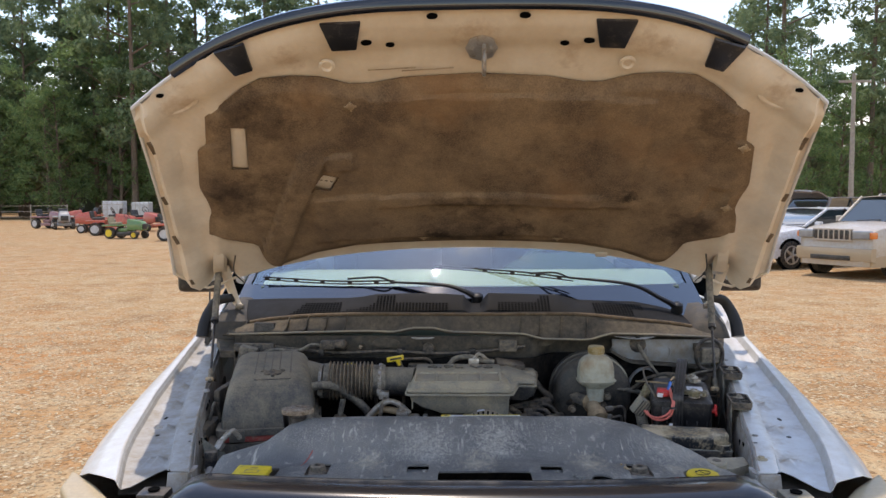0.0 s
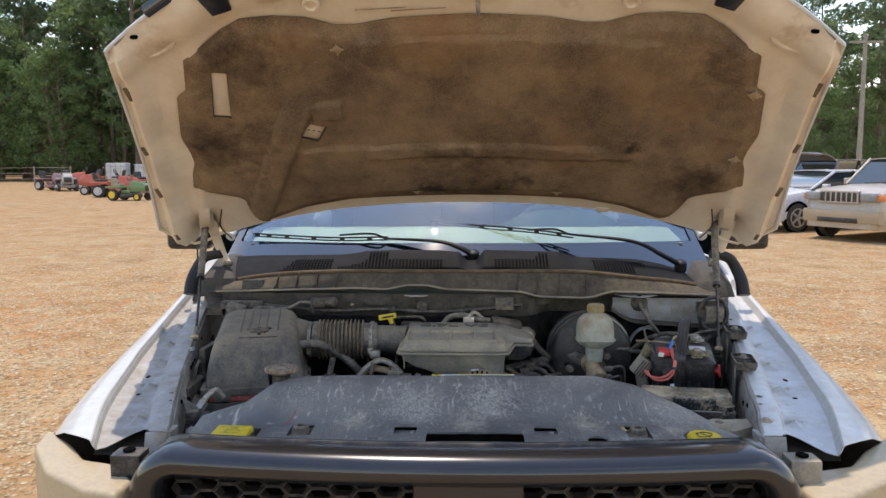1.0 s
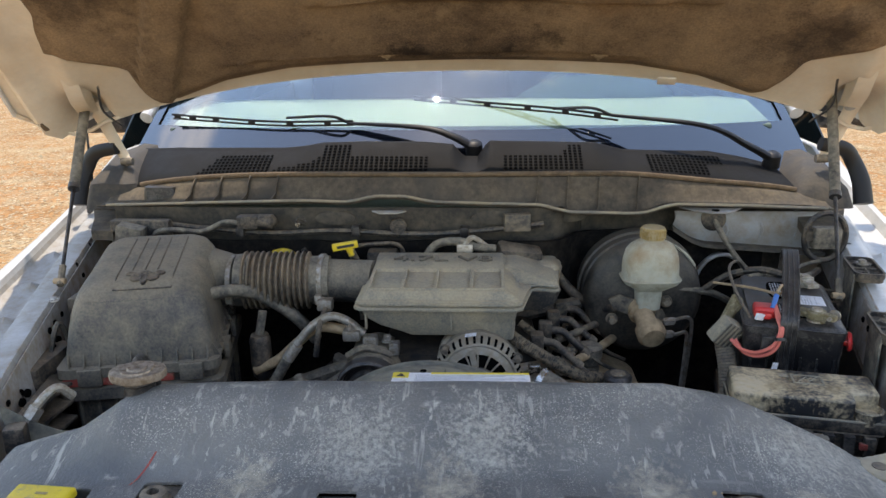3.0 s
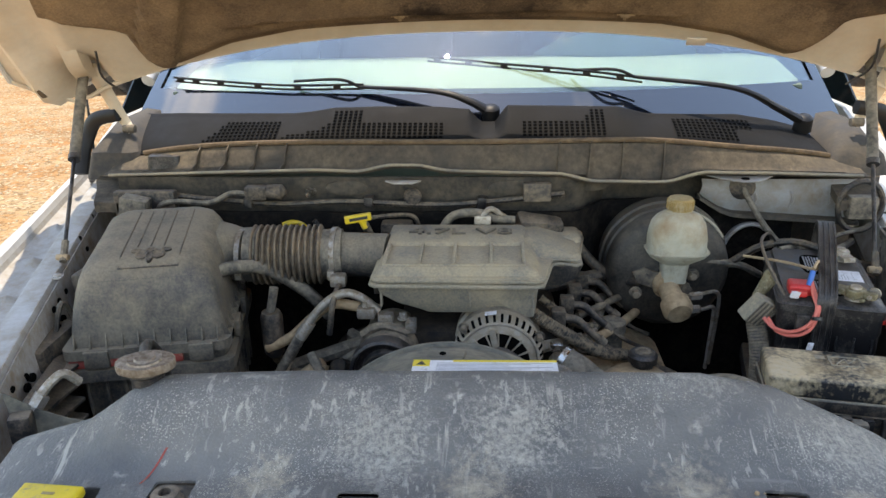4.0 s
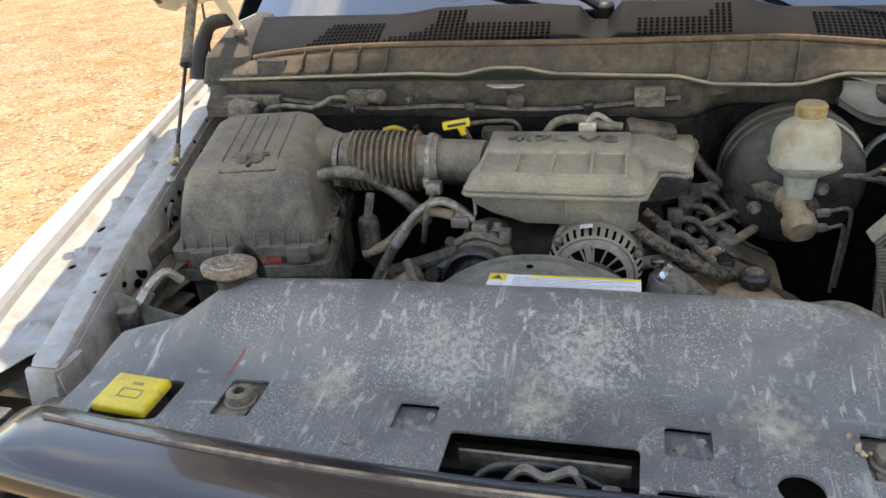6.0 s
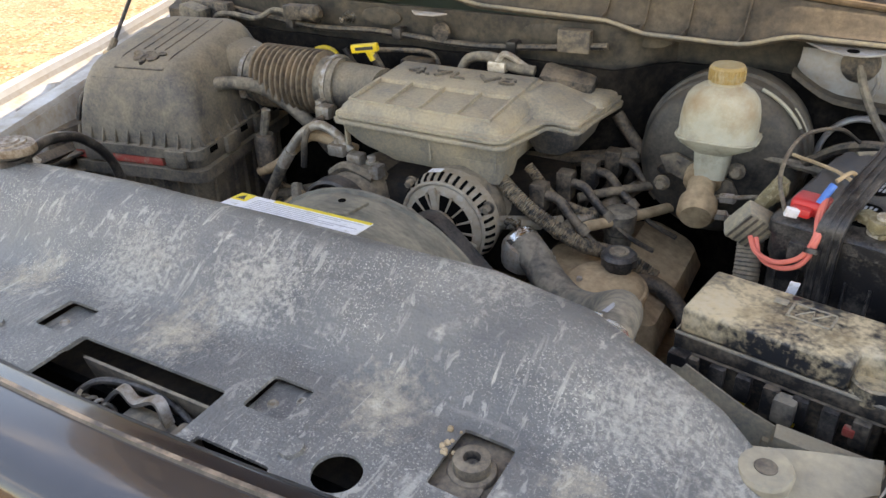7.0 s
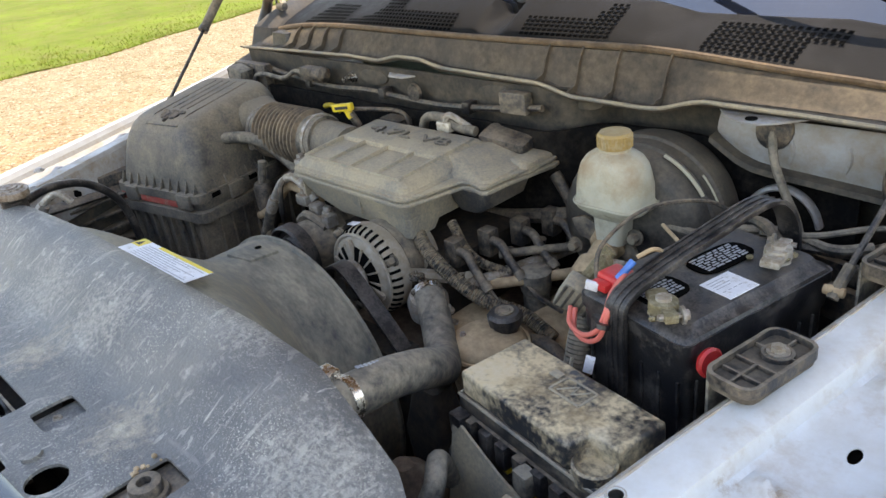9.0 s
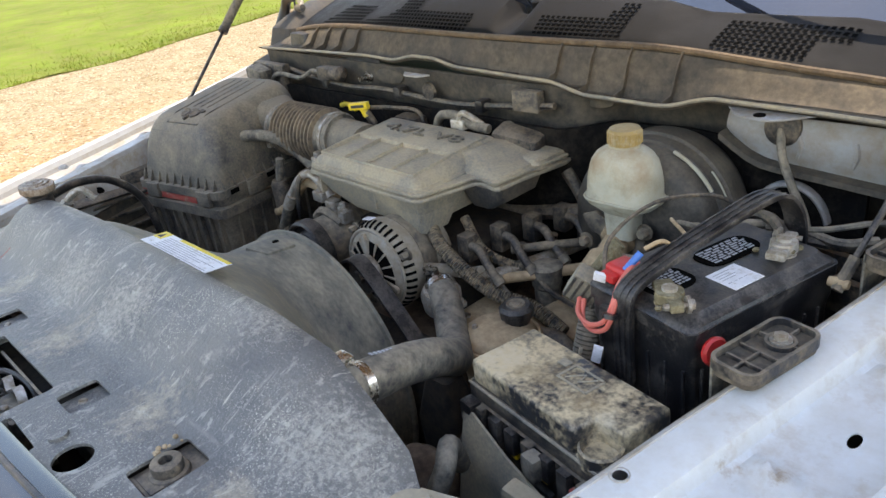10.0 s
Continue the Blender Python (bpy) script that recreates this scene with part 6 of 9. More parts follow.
for k in range(9):
    rr = random.Random(70 + k)
    r = rr.uniform(0.0015, 0.0038)
    clump.append(lathe([(r * 0.7, 0), (r, r * 0.7), (r * 0.6, r * 1.4), (0, r * 1.5)], (0.341 + rr.uniform(-0.009, 0.009), 0.014 + rr.uniform(-0.016, 0.016), 1.085 + rr.uniform(0, 0.002)), (rr.uniform(-0.6, 0.6), rr.uniform(-0.6, 0.6), 1), 6))
solo("dirt_clump", join(*clump), m_tan, "crumbly tan dirt clump on the radiator shield", "dirt")

latch = thing("hood_latch", "dirty black and metal hood latch in its cut-out", "latch", (0.01, -0.07, 1.04))
part("base", box(-0.085, 0.112, -0.115, -0.03, 0.985, 1.0, 0.003), m_deep, latch)
part("back_plate", moved(box(-0.095, 0.095, -0.002, 0.002, -0.04, 0.03, 0.001), pose(0.015, -0.034, 1.045, 12)), m_dirty, latch)
part("latch_body", loft([rounded(-0.005, 0.075, -0.105, -0.045, 1.0, 0.01), rounded(0.0, 0.07, -0.1, -0.05, 1.045, 0.01), rounded(0.012, 0.058, -0.09, -0.056, 1.056, 0.008)]), m_dirty, latch)
part("claw", ribbon([(-0.03, -0.062, 1.046), (-0.005, -0.056, 1.07), (0.02, -0.06, 1.064), (0.048, -0.056, 1.074), (0.062, -0.06, 1.05)], 0.012, 0.004), m_steel, latch)
part("spring", tube([(-0.06 + 0.004 * k, -0.07 + 0.008 * math.sin(k * 1.9), 1.045 + 0.008 * math.cos(k * 1.9)) for k in range(14)], 0.0022, 6, 4), m_steel, latch)
part("lever", ribbon([(-0.075, -0.05, 1.035), (-0.05, -0.08, 1.058), (-0.02, -0.1, 1.05), (0.02, -0.11, 1.056)], 0.014, 0.004, (0.3, 0.6, 0.6)), m_dirty, latch)
part("release_cable", tube([(-0.08, -0.095, 1.03), (-0.05, -0.06, 1.062), (-0.01, -0.045, 1.066), (0.04, -0.04, 1.06), (0.1, -0.05, 1.04)], 0.004, 8), m_cleanblack, latch)
part("catch", loft([rounded(0.078, 0.104, -0.09, -0.05, 1.0, 0.006), rounded(0.08, 0.1, -0.086, -0.056, 1.06, 0.005)]), m_black, latch)
part("bolt", hexbolt((0.05, -0.08, 1.055), 0.007, 0.006), m_steel, latch)
part("bolt", hexbolt((0.018, -0.09, 1.05), 0.007, 0.006), m_steel, latch)

washer = thing("washer_filler", "round yellow washer-fluid cap with a wiper symbol", "cap", (0.51, -0.008, 1.05))
part("neck", lathe([(0.03, 1.02), (0.03, 1.066), (0, 1.066)], (0.51, -0.008, 0), n=20), m_black, washer)
lid = part("lid", lathe([(0.031, 1.064), (0.0355, 1.068), (0.0365, 1.077), (0.034, 1.081), (0.029, 1.0815), (0, 1.0815)], (0.51, -0.008, 0), n=36), m_yellow, washer)
part("tab", tube([(0.533, -0.03, 1.074), (0.549, -0.046, 1.074), (0.562, -0.055, 1.066)], 0.006, 8, 4, 0.6), m_yellow, washer)
wm = Matrix.Translation((0.51, -0.008, 1.0825)) @ pose(0, 0, 0, 0, 0, 30) @ Matrix.Scale(0.86, 4)
part("symbol", moved(join(tube([(-0.022, -0.004, 0), (-0.014, 0.012, 0), (0, 0.016, 0), (0.014, 0.012, 0), (0.022, -0.004, 0)], 0.0011, 4), tube([(-0.022, -0.004, 0), (-0.01, -0.014, 0)], 0.0011, 4), tube([(0.022, -0.004, 0), (0.01, -0.014, 0)], 0.0011, 4),
     tube([(-0.01, -0.014, 0), (0, -0.011, 0), (0.01, -0.014, 0)], 0.0011, 4), *[box(-0.001, 0.001, q - 0.0018, q + 0.0018, -0.0005, 0.0008, 0) for q in (-0.016, -0.01, -0.004, 0.002, 0.008)],
     *[box(q - 0.0015, q + 0.0015, 0.0195 - abs(q) * 0.4, 0.0215 - abs(q) * 0.4, -0.0005, 0.0008, 0) for q in (-0.012, -0.006, 0.006, 0.012)]), wm), m_ink, lid)
flap = thing("filler_flap", "square yellow flap over a filler neck", "flap", (-0.519, -0.008, 1.05))
fm = pose(-0.519, -0.008, 1.07, 4, 0, -4)
part("neck", moved(box(-0.03, 0.03, -0.025, 0.025, -0.05, 0.0, 0.006), fm), m_black, flap)
fl = part("lid", moved(box(-0.043, 0.038, -0.032, 0.032, 0.0, 0.014, 0.005, 3), fm), m_yellow, flap)
part("symbol", moved(join(box(-0.016, 0.016, -0.012, -0.0105, 0.014, 0.0148, 0), box(-0.016, -0.0145, -0.012, 0.004, 0.014, 0.0148, 0), box(0.0145, 0.016, -0.012, 0.004, 0.014, 0.0148, 0), box(-0.016, 0.016, 0.0025, 0.004, 0.014, 0.0148, 0), box(-0.008, 0.008, 0.012, 0.016, 0.014, 0.0148, 0)), fm), m_ochre, fl)

rad = thing("radiator_filler", "dull metal radiator cap with two ears", "cap", (-0.463, 0.195, 1.12))
part("filler_neck", lathe([(0.022, 1.05), (0.022, 1.142), (0.026, 1.146), (0.026, 1.15), (0, 1.15)], (-0.449, 0.163, 0.02), n=24), m_cleanblack, rad)
ring = [(0.04 * math.cos(a) * (1.0 if abs(math.cos(a)) > 0.75 else 0.9), 0.03 * math.sin(a)) for a in np.linspace(0, 2 * math.pi, 20, endpoint=False)]
rm = pose(-0.449, 0.163, 1.17, 0, 0, 8)
cap = part("cap", moved(prism(ring, 0.0, 0.013, 0.003), rm), m_capmetal, rad)
part("cap_centre", moved(lathe([(0.024, 0.013), (0.023, 0.0155), (0.015, 0.0145), (0.013, 0.017), (0.007, 0.016), (0, 0.018)], (0, 0, 0), n=24), rm), m_capmetal, cap)
part("bleed_spout", lathe([(0.019, -0.004), (0.019, 0.004), (0.017, 0.006), (0, 0.006)], (-0.443, 0.138, 1.135), (0.1, -0.8, 0.5), 20), m_cleanblack, rad)
part("overflow_hose", tube([(-0.462, 0.185, 1.15), (-0.49, 0.245, 1.15), (-0.515, 0.315, 1.125), (-0.525, 0.37, 1.06), (-0.53, 0.39, 0.95)], 0.0085, 10), m_cleanblack, rad)

# ---------------------------------------------------------------- fan shroud
shroud = thing("fan_shroud", "dusty grey-black plastic fan shroud", "fan shroud", (-0.05, 0.3, 0.8))


def shroud_point(a, f):
    c, s = math.cos(a), math.sin(a)
    cx, cz = -0.05 + 0.255 * c, 0.8 + 0.262 * s
    rx, rz = -0.03 + 0.38 * math.copysign(abs(c) ** 0.35, c), 0.8 + 0.336 * math.copysign(abs(s) ** 0.25, s)
    k = smooth((f - 0.06) / 0.6)
    return (rx + (cx - rx) * k, 0.178 + 0.265 * f, rz + (cz - rz) * k)


part("housing", sheet(lambda a, f: shroud_point(a, f), list(np.linspace(radians(-40), radians(220), 70)), list(np.linspace(0, 1, 18)), 0.004), m_shroud, shroud)
part("rim", tube([shroud_point(a, 1.0) for a in np.linspace(radians(-40), radians(220), 40)], 0.006, 6, 2), m_shroud, shroud)
part("guide_wedge", prism([(-0.09, 0.36), (-0.03, 0.37), (-0.02, 0.42), (-0.085, 0.425)], 1.045, 1.0655, 0.004), m_shroud, shroud)
part("wedge_hole", lathe([(0.006, 1.065), (0.006, 1.0665), (0, 1.0665)], (-0.06, 0.405, 0), n=12), m_hole, shroud)
for k in range(7):
    a = 2 * math.pi * k / 7
    part("fan_blade", moved(box(0.05, 0.235, -0.035, 0.035, -0.002, 0.002, 0.001), Matrix.Translation((-0.05, 0.36, 0.8)) @ Matrix.Rotation(a, 4, "Y") @ Matrix.Rotation(radians(90), 4, "X") @ Matrix.Rotation(radians(25), 4, "X")), m_black, shroud)
part("fan_hub", lathe([(0.06, -0.03), (0.06, 0.03), (0, 0.03)], (-0.05, 0.36, 0.8), (0, 1, 0), 20), m_black, shroud)
sm = pose(0.012, 0.208, 1.147, -6, 0, 0.5)
st = solo("warning_sticker", moved(box(-0.102, 0.102, -0.019, 0.031, 0.0, 0.0012, 0), sm), m_label, "white service sticker with a yellow edge and warning triangle", "sticker")
part("yellow_strip", moved(box(-0.045, 0.102, 0.025, 0.031, 0.0012, 0.0018, 0), sm), m_labelyellow, st)
part("yellow_square", moved(box(-0.102, -0.078, 0.009, 0.031, 0.0012, 0.0018, 0), sm), m_labelyellow, st)
part("triangle", moved(prism([(-0.097, 0.013), (-0.083, 0.013), (-0.09, 0.026)], 0.0018, 0.0022, 0), sm), m_ink, st)
part("print_block", moved(join(*[box(-0.068, 0.095 - 0.03 * (k % 3), 0.02 - k * 0.0048, 0.0214 - k * 0.0048, 0.0012, 0.0015, 0) for k in range(8)]), sm), m_greyink, st)

# ---------------------------------------------------------------- air filter housing
air = thing("air_filter_housing", "dusty black air filter housing with a red seal line", "air filter box", (-0.6, 0.63, 0.85))


AX, AY = -0.745, 0.465  # its near corner
LID = [(0.0, 0.278, -0.002, 0.31, 1.034, 0.022, 0.0), (0.003, 0.2755, 0.001, 0.307, 1.062, 0.026, 0.0), (0.009, 0.271, 0.007, 0.303, 1.098, 0.03, 0.02), (0.016, 0.266, 0.015, 0.299, 1.13, 0.034, 0.05),
       (0.022, 0.261, 0.0225, 0.296, 1.15, 0.037, 0.08), (0.029, 0.254, 0.031, 0.291, 1.164, 0.038, 0.1), (0.038, 0.245, 0.043, 0.284, 1.174, 0.037, 0.12), (0.05, 0.232, 0.058, 0.274, 1.1795, 0.034, 0.13), (0.065, 0.215, 0.078, 0.26, 1.181, 0.028, 0.132)]


def tilted(x0, x1, y0, y1, z, r, k):
    return [(AX + x, AY + y, z + k * (y - 0.05)) for x, y, z in rounded(x0, x1, y0, y1, z, r, 8)]


def lid_z(y):
    """Height of the lid's crown at a depth from its front edge."""
    return interp(y, [0.0225, 0.031, 0.043, 0.058, 0.078, 0.26], [1.149, 1.163, 1.1745, 1.1815, 1.1855, 1.209])


stain(m_airbox, (0.026, 0.03, 0.038), [(AX + 0.12, AY + 0.02, 1.115, 0.1), (AX + 0.225, AY + 0.03, 1.1, 0.13), (AX + 0.2, AY + 0.0, 1.07, 0.09), (AX + 0.26, AY + 0.16, 1.12, 0.1)], 0.85, 9, 0.1, 0.3)
lid = part("lid", loft([tilted(*q) for q in LID]), m_airbox, air, "boxy dusty lid with rounded shoulders")
# thin dark lines paint the shade in the lid's grooves
for x, y0 in ((0.098, 0.038), (0.122, 0.1), (0.146, 0.1), (0.17, 0.1), (0.204, 0.038)):
    part("lid_ridge", tube([(AX + x, AY + y, lid_z(y) - 0.0006) for y in np.linspace(y0, 0.255, 8)], 0.0016, 6, 2), m_black, lid)
part("lid_ridge", tube([(AX + x, AY + 0.038, lid_z(0.038) + 0.0002) for x in (0.098, 0.15, 0.204)], 0.0017, 6), m_black, lid)
part("lid_crease", tube([(AX + x, AY + 0.026, 1.1525) for x in (0.05, 0.14, 0.23)], 0.0012, 6), m_airbox, lid)
em = []
for ex, ey, rx, ry in ((0.136, 0.066, 0.0125, 0.013), (0.166, 0.066, 0.0125, 0.013), (0.151, 0.06, 0.007, 0.017), (0.124, 0.08, 0.01, 0.006), (0.178, 0.08, 0.01, 0.006), (0.151, 0.082, 0.011, 0.005)):
    em.append(moved(lathe([(1, -0.006), (1, 0.0016), (0.75, 0.0028), (0.5, 0.001), (0, 0.001)], (0, 0, 0), n=14), Matrix.Translation((AX + ex, AY + ey, lid_z(ey) + 0.0005)) @ Matrix.Rotation(radians(14), 4, "X") @ Matrix.Diagonal((rx, ry, 1, 1))))
part("emblem", join(*em), m_black, lid)
# square neck that runs into the duct
part("lid_neck", loft([[(AX + x, AY + 0.222 + dy * k, 1.12 + dz * k) for dy, dz in [(0.058 * math.copysign(abs(math.cos(a)) ** e, math.cos(a)), 0.056 * math.copysign(abs(math.sin(a)) ** e, math.sin(a))) for a in np.linspace(0, 2 * math.pi, 28, endpoint=False)]] for x, e, k in ((0.2, 0.45, 1.15), (0.25, 0.5, 1.1), (0.28, 0.7, 0.98), (0.3, 1.0, 0.9), (0.33, 1.0, 0.9))]), m_airbox, air, "neck of the filter lid")
part("flange", loft([rounded(AX - 0.012, AX + 0.287, AY - 0.015, AY + 0.325, z, 0.02) for z in (1.016, 1.018, 1.033, 1.035)]), m_airbox, air)
for k in range(10):
    x = AX + 0.012 + k * 0.0282
    part("gusset", moved(prism([(0, 0), (0.013, 0), (0.001, 0.028)], -0.0014, 0.0014, 0.0004), Matrix.Translation((x, AY + 0.001, 1.034)) @ Matrix(((0, 0, 1, 0), (-1, 0, 0, 0), (0, 1, 0, 0), (0, 0, 0, 1)))), m_airbox, air)
    y = AY + 0.012 + k * 0.0305
    part("gusset", moved(prism([(0, 0), (0.013, 0), (0.0, 0.028)], -0.0014, 0.0014, 0.0004), Matrix.Translation((AX + 0.274, y, 1.034)) @ Matrix(((1, 0, 0, 0), (0, 0, 1, 0), (0, 1, 0, 0), (0, 0, 0, 1)))), m_airbox, air)
base = part("base", loft([rounded(AX + 0.012, AX + 0.262, AY + 0.012, AY + 0.3, 0.78, 0.03), rounded(AX + 0.002, AX + 0.276, AY - 0.001, AY + 0.315, 0.972, 0.025), rounded(AX - 0.002, AX + 0.279, AY - 0.006, AY + 0.318, 1.016, 0.025)]), m_airbox, air)
part("lip", loft([rounded(AX - 0.014, AX + 0.291, AY - 0.018, AY + 0.33, z, 0.022) for z in (0.972, 0.975, 0.992, 0.995)]), m_airbox, base)
part("seal_line", box(AX - 0.002, AX + 0.2, AY - 0.0125, AY + 0.004, 0.998, 1.014, 0.003), m_redband, base, "faded red seal line")
for k in range(8):
    part("base_rib", box(AX + 0.268, AX + 0.28, AY + 0.03 + k * 0.036, AY + 0.034 + k * 0.036, 0.84, 0.974, 0.001), m_airbox, base)
    part("base_rib", box(AX + 0.02 + k * 0.033, AX + 0.024 + k * 0.033, AY - 0.008, AY + 0.006, 0.84, 0.974, 0.001), m_airbox, base)
for x, y in ((0.05, -0.017), (0.235, -0.017), (0.289, 0.09), (0.289, 0.2)):
    part("clip", box(AX + x - 0.022, AX + x + 0.022, AY + y - 0.004, AY + y + 0.006, 1.0, 1.034, 0.003) if y < 0 else box(AX + x - 0.004, AX + x + 0.006, AY + y - 0.022, AY + y + 0.022, 1.0, 1.034, 0.003), m_airbox, air)
for y in (0.02, 0.13, 0.26):
    part("flange_slot", box(AX + 0.2865, AX + 0.2885, AY + y, AY + y + 0.024, 1.02, 1.031, 0.0005), m_hole, air)
part("side_bracket", join(tube([(-0.79, 0.5, 1.0), (-0.765, 0.53, 1.1), (-0.75, 0.55, 1.02)], 0.005, 6), box(-0.79, -0.752, 0.47, 0.54, 0.99, 1.01, 0.004)), m_black, air)
air.matrix_basis = Matrix.Translation((-0.745, 0.465, 0)) @ Matrix.Rotation(radians(11), 4, "Z") @ Matrix.Translation((0.745, -0.465, 0)) @ air.matrix_basis
duct = thing("intake_duct", "dusty corrugated rubber intake duct with hose clamps", "intake duct", (-0.4, 0.73, 1.05))
ring_profile = [(0.05, 0.0)]
for k in range(12):
    z = 0.006 + k * 0.0122
    ring_profile += [(0.053, z), (0.0615, z + 0.0022), (0.0625, z + 0.0042), (0.0615, z + 0.0062), (0.0525, z + 0.0085), (0.0515, z + 0.0112)]
ring_profile.append((0.05, 0.157))
part("bellows", lathe(ring_profile, (-0.474, 0.722, 1.12), (0.156, 0.012, -0.003), 40), m_bellows, duct, "corrugated rubber bellows")
part("cuff", tube([(-0.483, 0.722, 1.12), (-0.458, 0.724, 1.119)], 0.056, 26), m_rubber, duct)
part("cuff", tube([(-0.325, 0.733, 1.117), (-0.285, 0.736, 1.117)], 0.052, 26), m_rubber, duct)
for x in (-0.489, -0.3):
    cl = part("hose_clamp", tube([(x - 0.005, 0.7225 + (x + 0.489) * 0.07, 1.119), (x + 0.005, 0.7225 + (x + 0.489) * 0.07, 1.119)], 0.0545, 28), m_steel, duct, "metal hose clamp")
    part("clamp_screw", box(x - 0.007, x + 0.007, 0.668, 0.685, 1.085, 1.105, 0.002), m_steel, cl)
part("throat", tube([(-0.29, 0.736, 1.116), (-0.24, 0.735, 1.115), (-0.19, 0.73, 1.115)], 0.046, 22), m_airbox, duct)
solo("breather_hose", tube([(-0.53, 0.6, 1.124), (-0.485, 0.642, 1.124), (-0.44, 0.672, 1.112), (-0.395, 0.69, 1.08), (-0.35, 0.705, 1.035), (-0.32, 0.72, 0.985)], 0.0135, 12), m_rubber, "dusty black breather hose from the filter lid", "hose")

# ---------------------------------------------------------------- intake resonator on the engine
res = thing("intake_resonator", "dusty grey plastic intake resonator with raised engine lettering, darkened for the shade in its gaps", "engine cover", (-0.03, 0.72, 1.03))
FL = [(-0.213, 0.6), (-0.2, 0.588), (0.105, 0.584), (0.122, 0.594), (0.145, 0.7), (0.158, 0.706), (0.192, 0.697), (0.202, 0.703), (0.206, 0.76), (0.222, 0.86), (0.216, 0.89), (0.17, 0.915), (0.1, 0.9), (-0.18, 0.835), (-0.21, 0.815)]
part("flange", prism(FL, 1.103, 1.111, 0.003), m_cover, res)
part("flange", prism([(0.01 + (x - 0.01) * 0.985, 0.72 + (y - 0.72) * 0.985) for x, y in FL], 1.1135, 1.12, 0.003), m_cover, res)
def deck(y):
    return 1.1405 + 0.085 * (y - 0.61) - 1.2 * max(0, y - 0.785) ** 1.5


upper = loft([rounded(-0.208, 0.118, 0.592, 0.84, 1.117, 0.012), rounded(-0.207, 0.117, 0.593, 0.84, 1.122, 0.012), rounded(-0.2, 0.111, 0.5985, 0.836, 1.125, 0.012), rounded(-0.197, 0.108, 0.601, 0.833, 1.132, 0.012),
              [(x, y, deck(y) - 0.002) for x, y, z in rounded(-0.189, 0.09, 0.608, 0.82, 1.15, 0.012)], [(x, y, deck(y)) for x, y, z in rounded(-0.186, 0.086, 0.6105, 0.815, 1.15, 0.011)]])
up = part("upper_shell", upper, m_cover, res)


def on_deck(x0, x1, y0, y1, inset, h):
    return [(x, y, deck(y) + h) for x, y, z in rounded(x0 + inset, x1 - inset, y0 + inset, y1 - inset, 0, min(0.005, (x1 - x0) * 0.3, (y1 - y0) * 0.3))]


# sunk panels parted by ribs, within a raised frame
part("deck_frame", loft([on_deck(-0.187, 0.087, 0.611, 0.617, 0, -0.003), on_deck(-0.187, 0.087, 0.611, 0.617, 0.001, 0.0035)]), m_cover, up)
for x0, x1 in ((-0.187, -0.179), (-0.12, -0.112), (-0.054, -0.046), (0.017, 0.025), (0.079, 0.087)):
    part("deck_rib", loft([on_deck(x0, x1, 0.612, 0.712, 0, -0.003), on_deck(x0, x1, 0.612, 0.711, 0.0012, 0.004)]), m_cover, up)
part("deck_step", loft([on_deck(-0.187, 0.087, 0.704, 0.81, 0, -0.004), on_deck(-0.187, 0.087, 0.707, 0.805, 0.001, 0.003), on_deck(-0.183, 0.083, 0.711, 0.8, 0.001, 0.004)]), m_cover, up)
# letters use darker plastic, painting in the shadow of their gaps
part("lettering", letters("4.7L V8", 0.058, Matrix.Translation((-0.042, 0.757, deck(0.757) + 0.0045)) @ Matrix.Rotation(math.atan(0.085), 4, "X") @ Matrix.Diagonal((1.2, 0.62, 1, 1)), 0.003), m_airbox, up, "raised engine lettering, darkened for the shade in its gaps")
part("side_chamber", loft([rounded(0.08, 0.2, 0.705, 0.885, 1.115, 0.02), rounded(0.08, 0.196, 0.709, 0.88, 1.124, 0.022), rounded(0.078, 0.16, 0.72, 0.865, 1.133, 0.03), rounded(0.075, 0.115, 0.73, 0.85, 1.148, 0.02)]), m_cover, res)
part("side_outlet", loft([rounded(0.16, 0.212, 0.79, 0.89, 1.112, 0.015), rounded(0.16, 0.208, 0.794, 0.886, 1.126, 0.016), rounded(0.165, 0.2, 0.8, 0.88, 1.131, 0.014)]), m_cover, res)
part("lower_shell", loft([rounded(-0.2, 0.112, 0.598, 0.83, 1.105, 0.01), rounded(-0.194, 0.109, 0.601, 0.825, 1.085, 0.012), rounded(-0.165, 0.106, 0.605, 0.82, 1.066, 0.014), rounded(-0.12, 0.1, 0.609, 0.81, 1.05, 0.016), rounded(-0.11, -0.01, 0.612, 0.8, 1.044, 0.016)]), m_cover, res)
part("lower_leg", loft([rounded(0.02, 0.108, 0.602, 0.69, 1.075, 0.01), rounded(0.052, 0.106, 0.604, 0.68, 1.05, 0.012), rounded(0.07, 0.105, 0.606, 0.67, 1.037, 0.012)]), m_cover, res)
part("lower_leg", loft([rounded(0.1, 0.205, 0.7, 0.82, 1.105, 0.012), rounded(0.11, 0.195, 0.705, 0.81, 1.075, 0.012), rounded(0.12, 0.17, 0.71, 0.8, 1.06, 0.012)]), m_airbox, res)
for x in (-0.19, -0.02, 0.1):
    part("front_rib", box(x - 0.002, x + 0.002, 0.6, 0.612, 1.06, 1.104, 0.001), m_cover, res)

# ---------------------------------------------------------------- engine
eng = thing("engine", "dark dirt-caked eight-cylinder petrol engine", "engine", (0.0, 0.65, 0.5))
part("block", box(-0.24, 0.24, 0.48, 0.87, 0.4, 0.86, 0.03), m_rust, eng)
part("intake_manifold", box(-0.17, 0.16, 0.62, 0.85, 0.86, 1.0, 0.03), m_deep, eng)
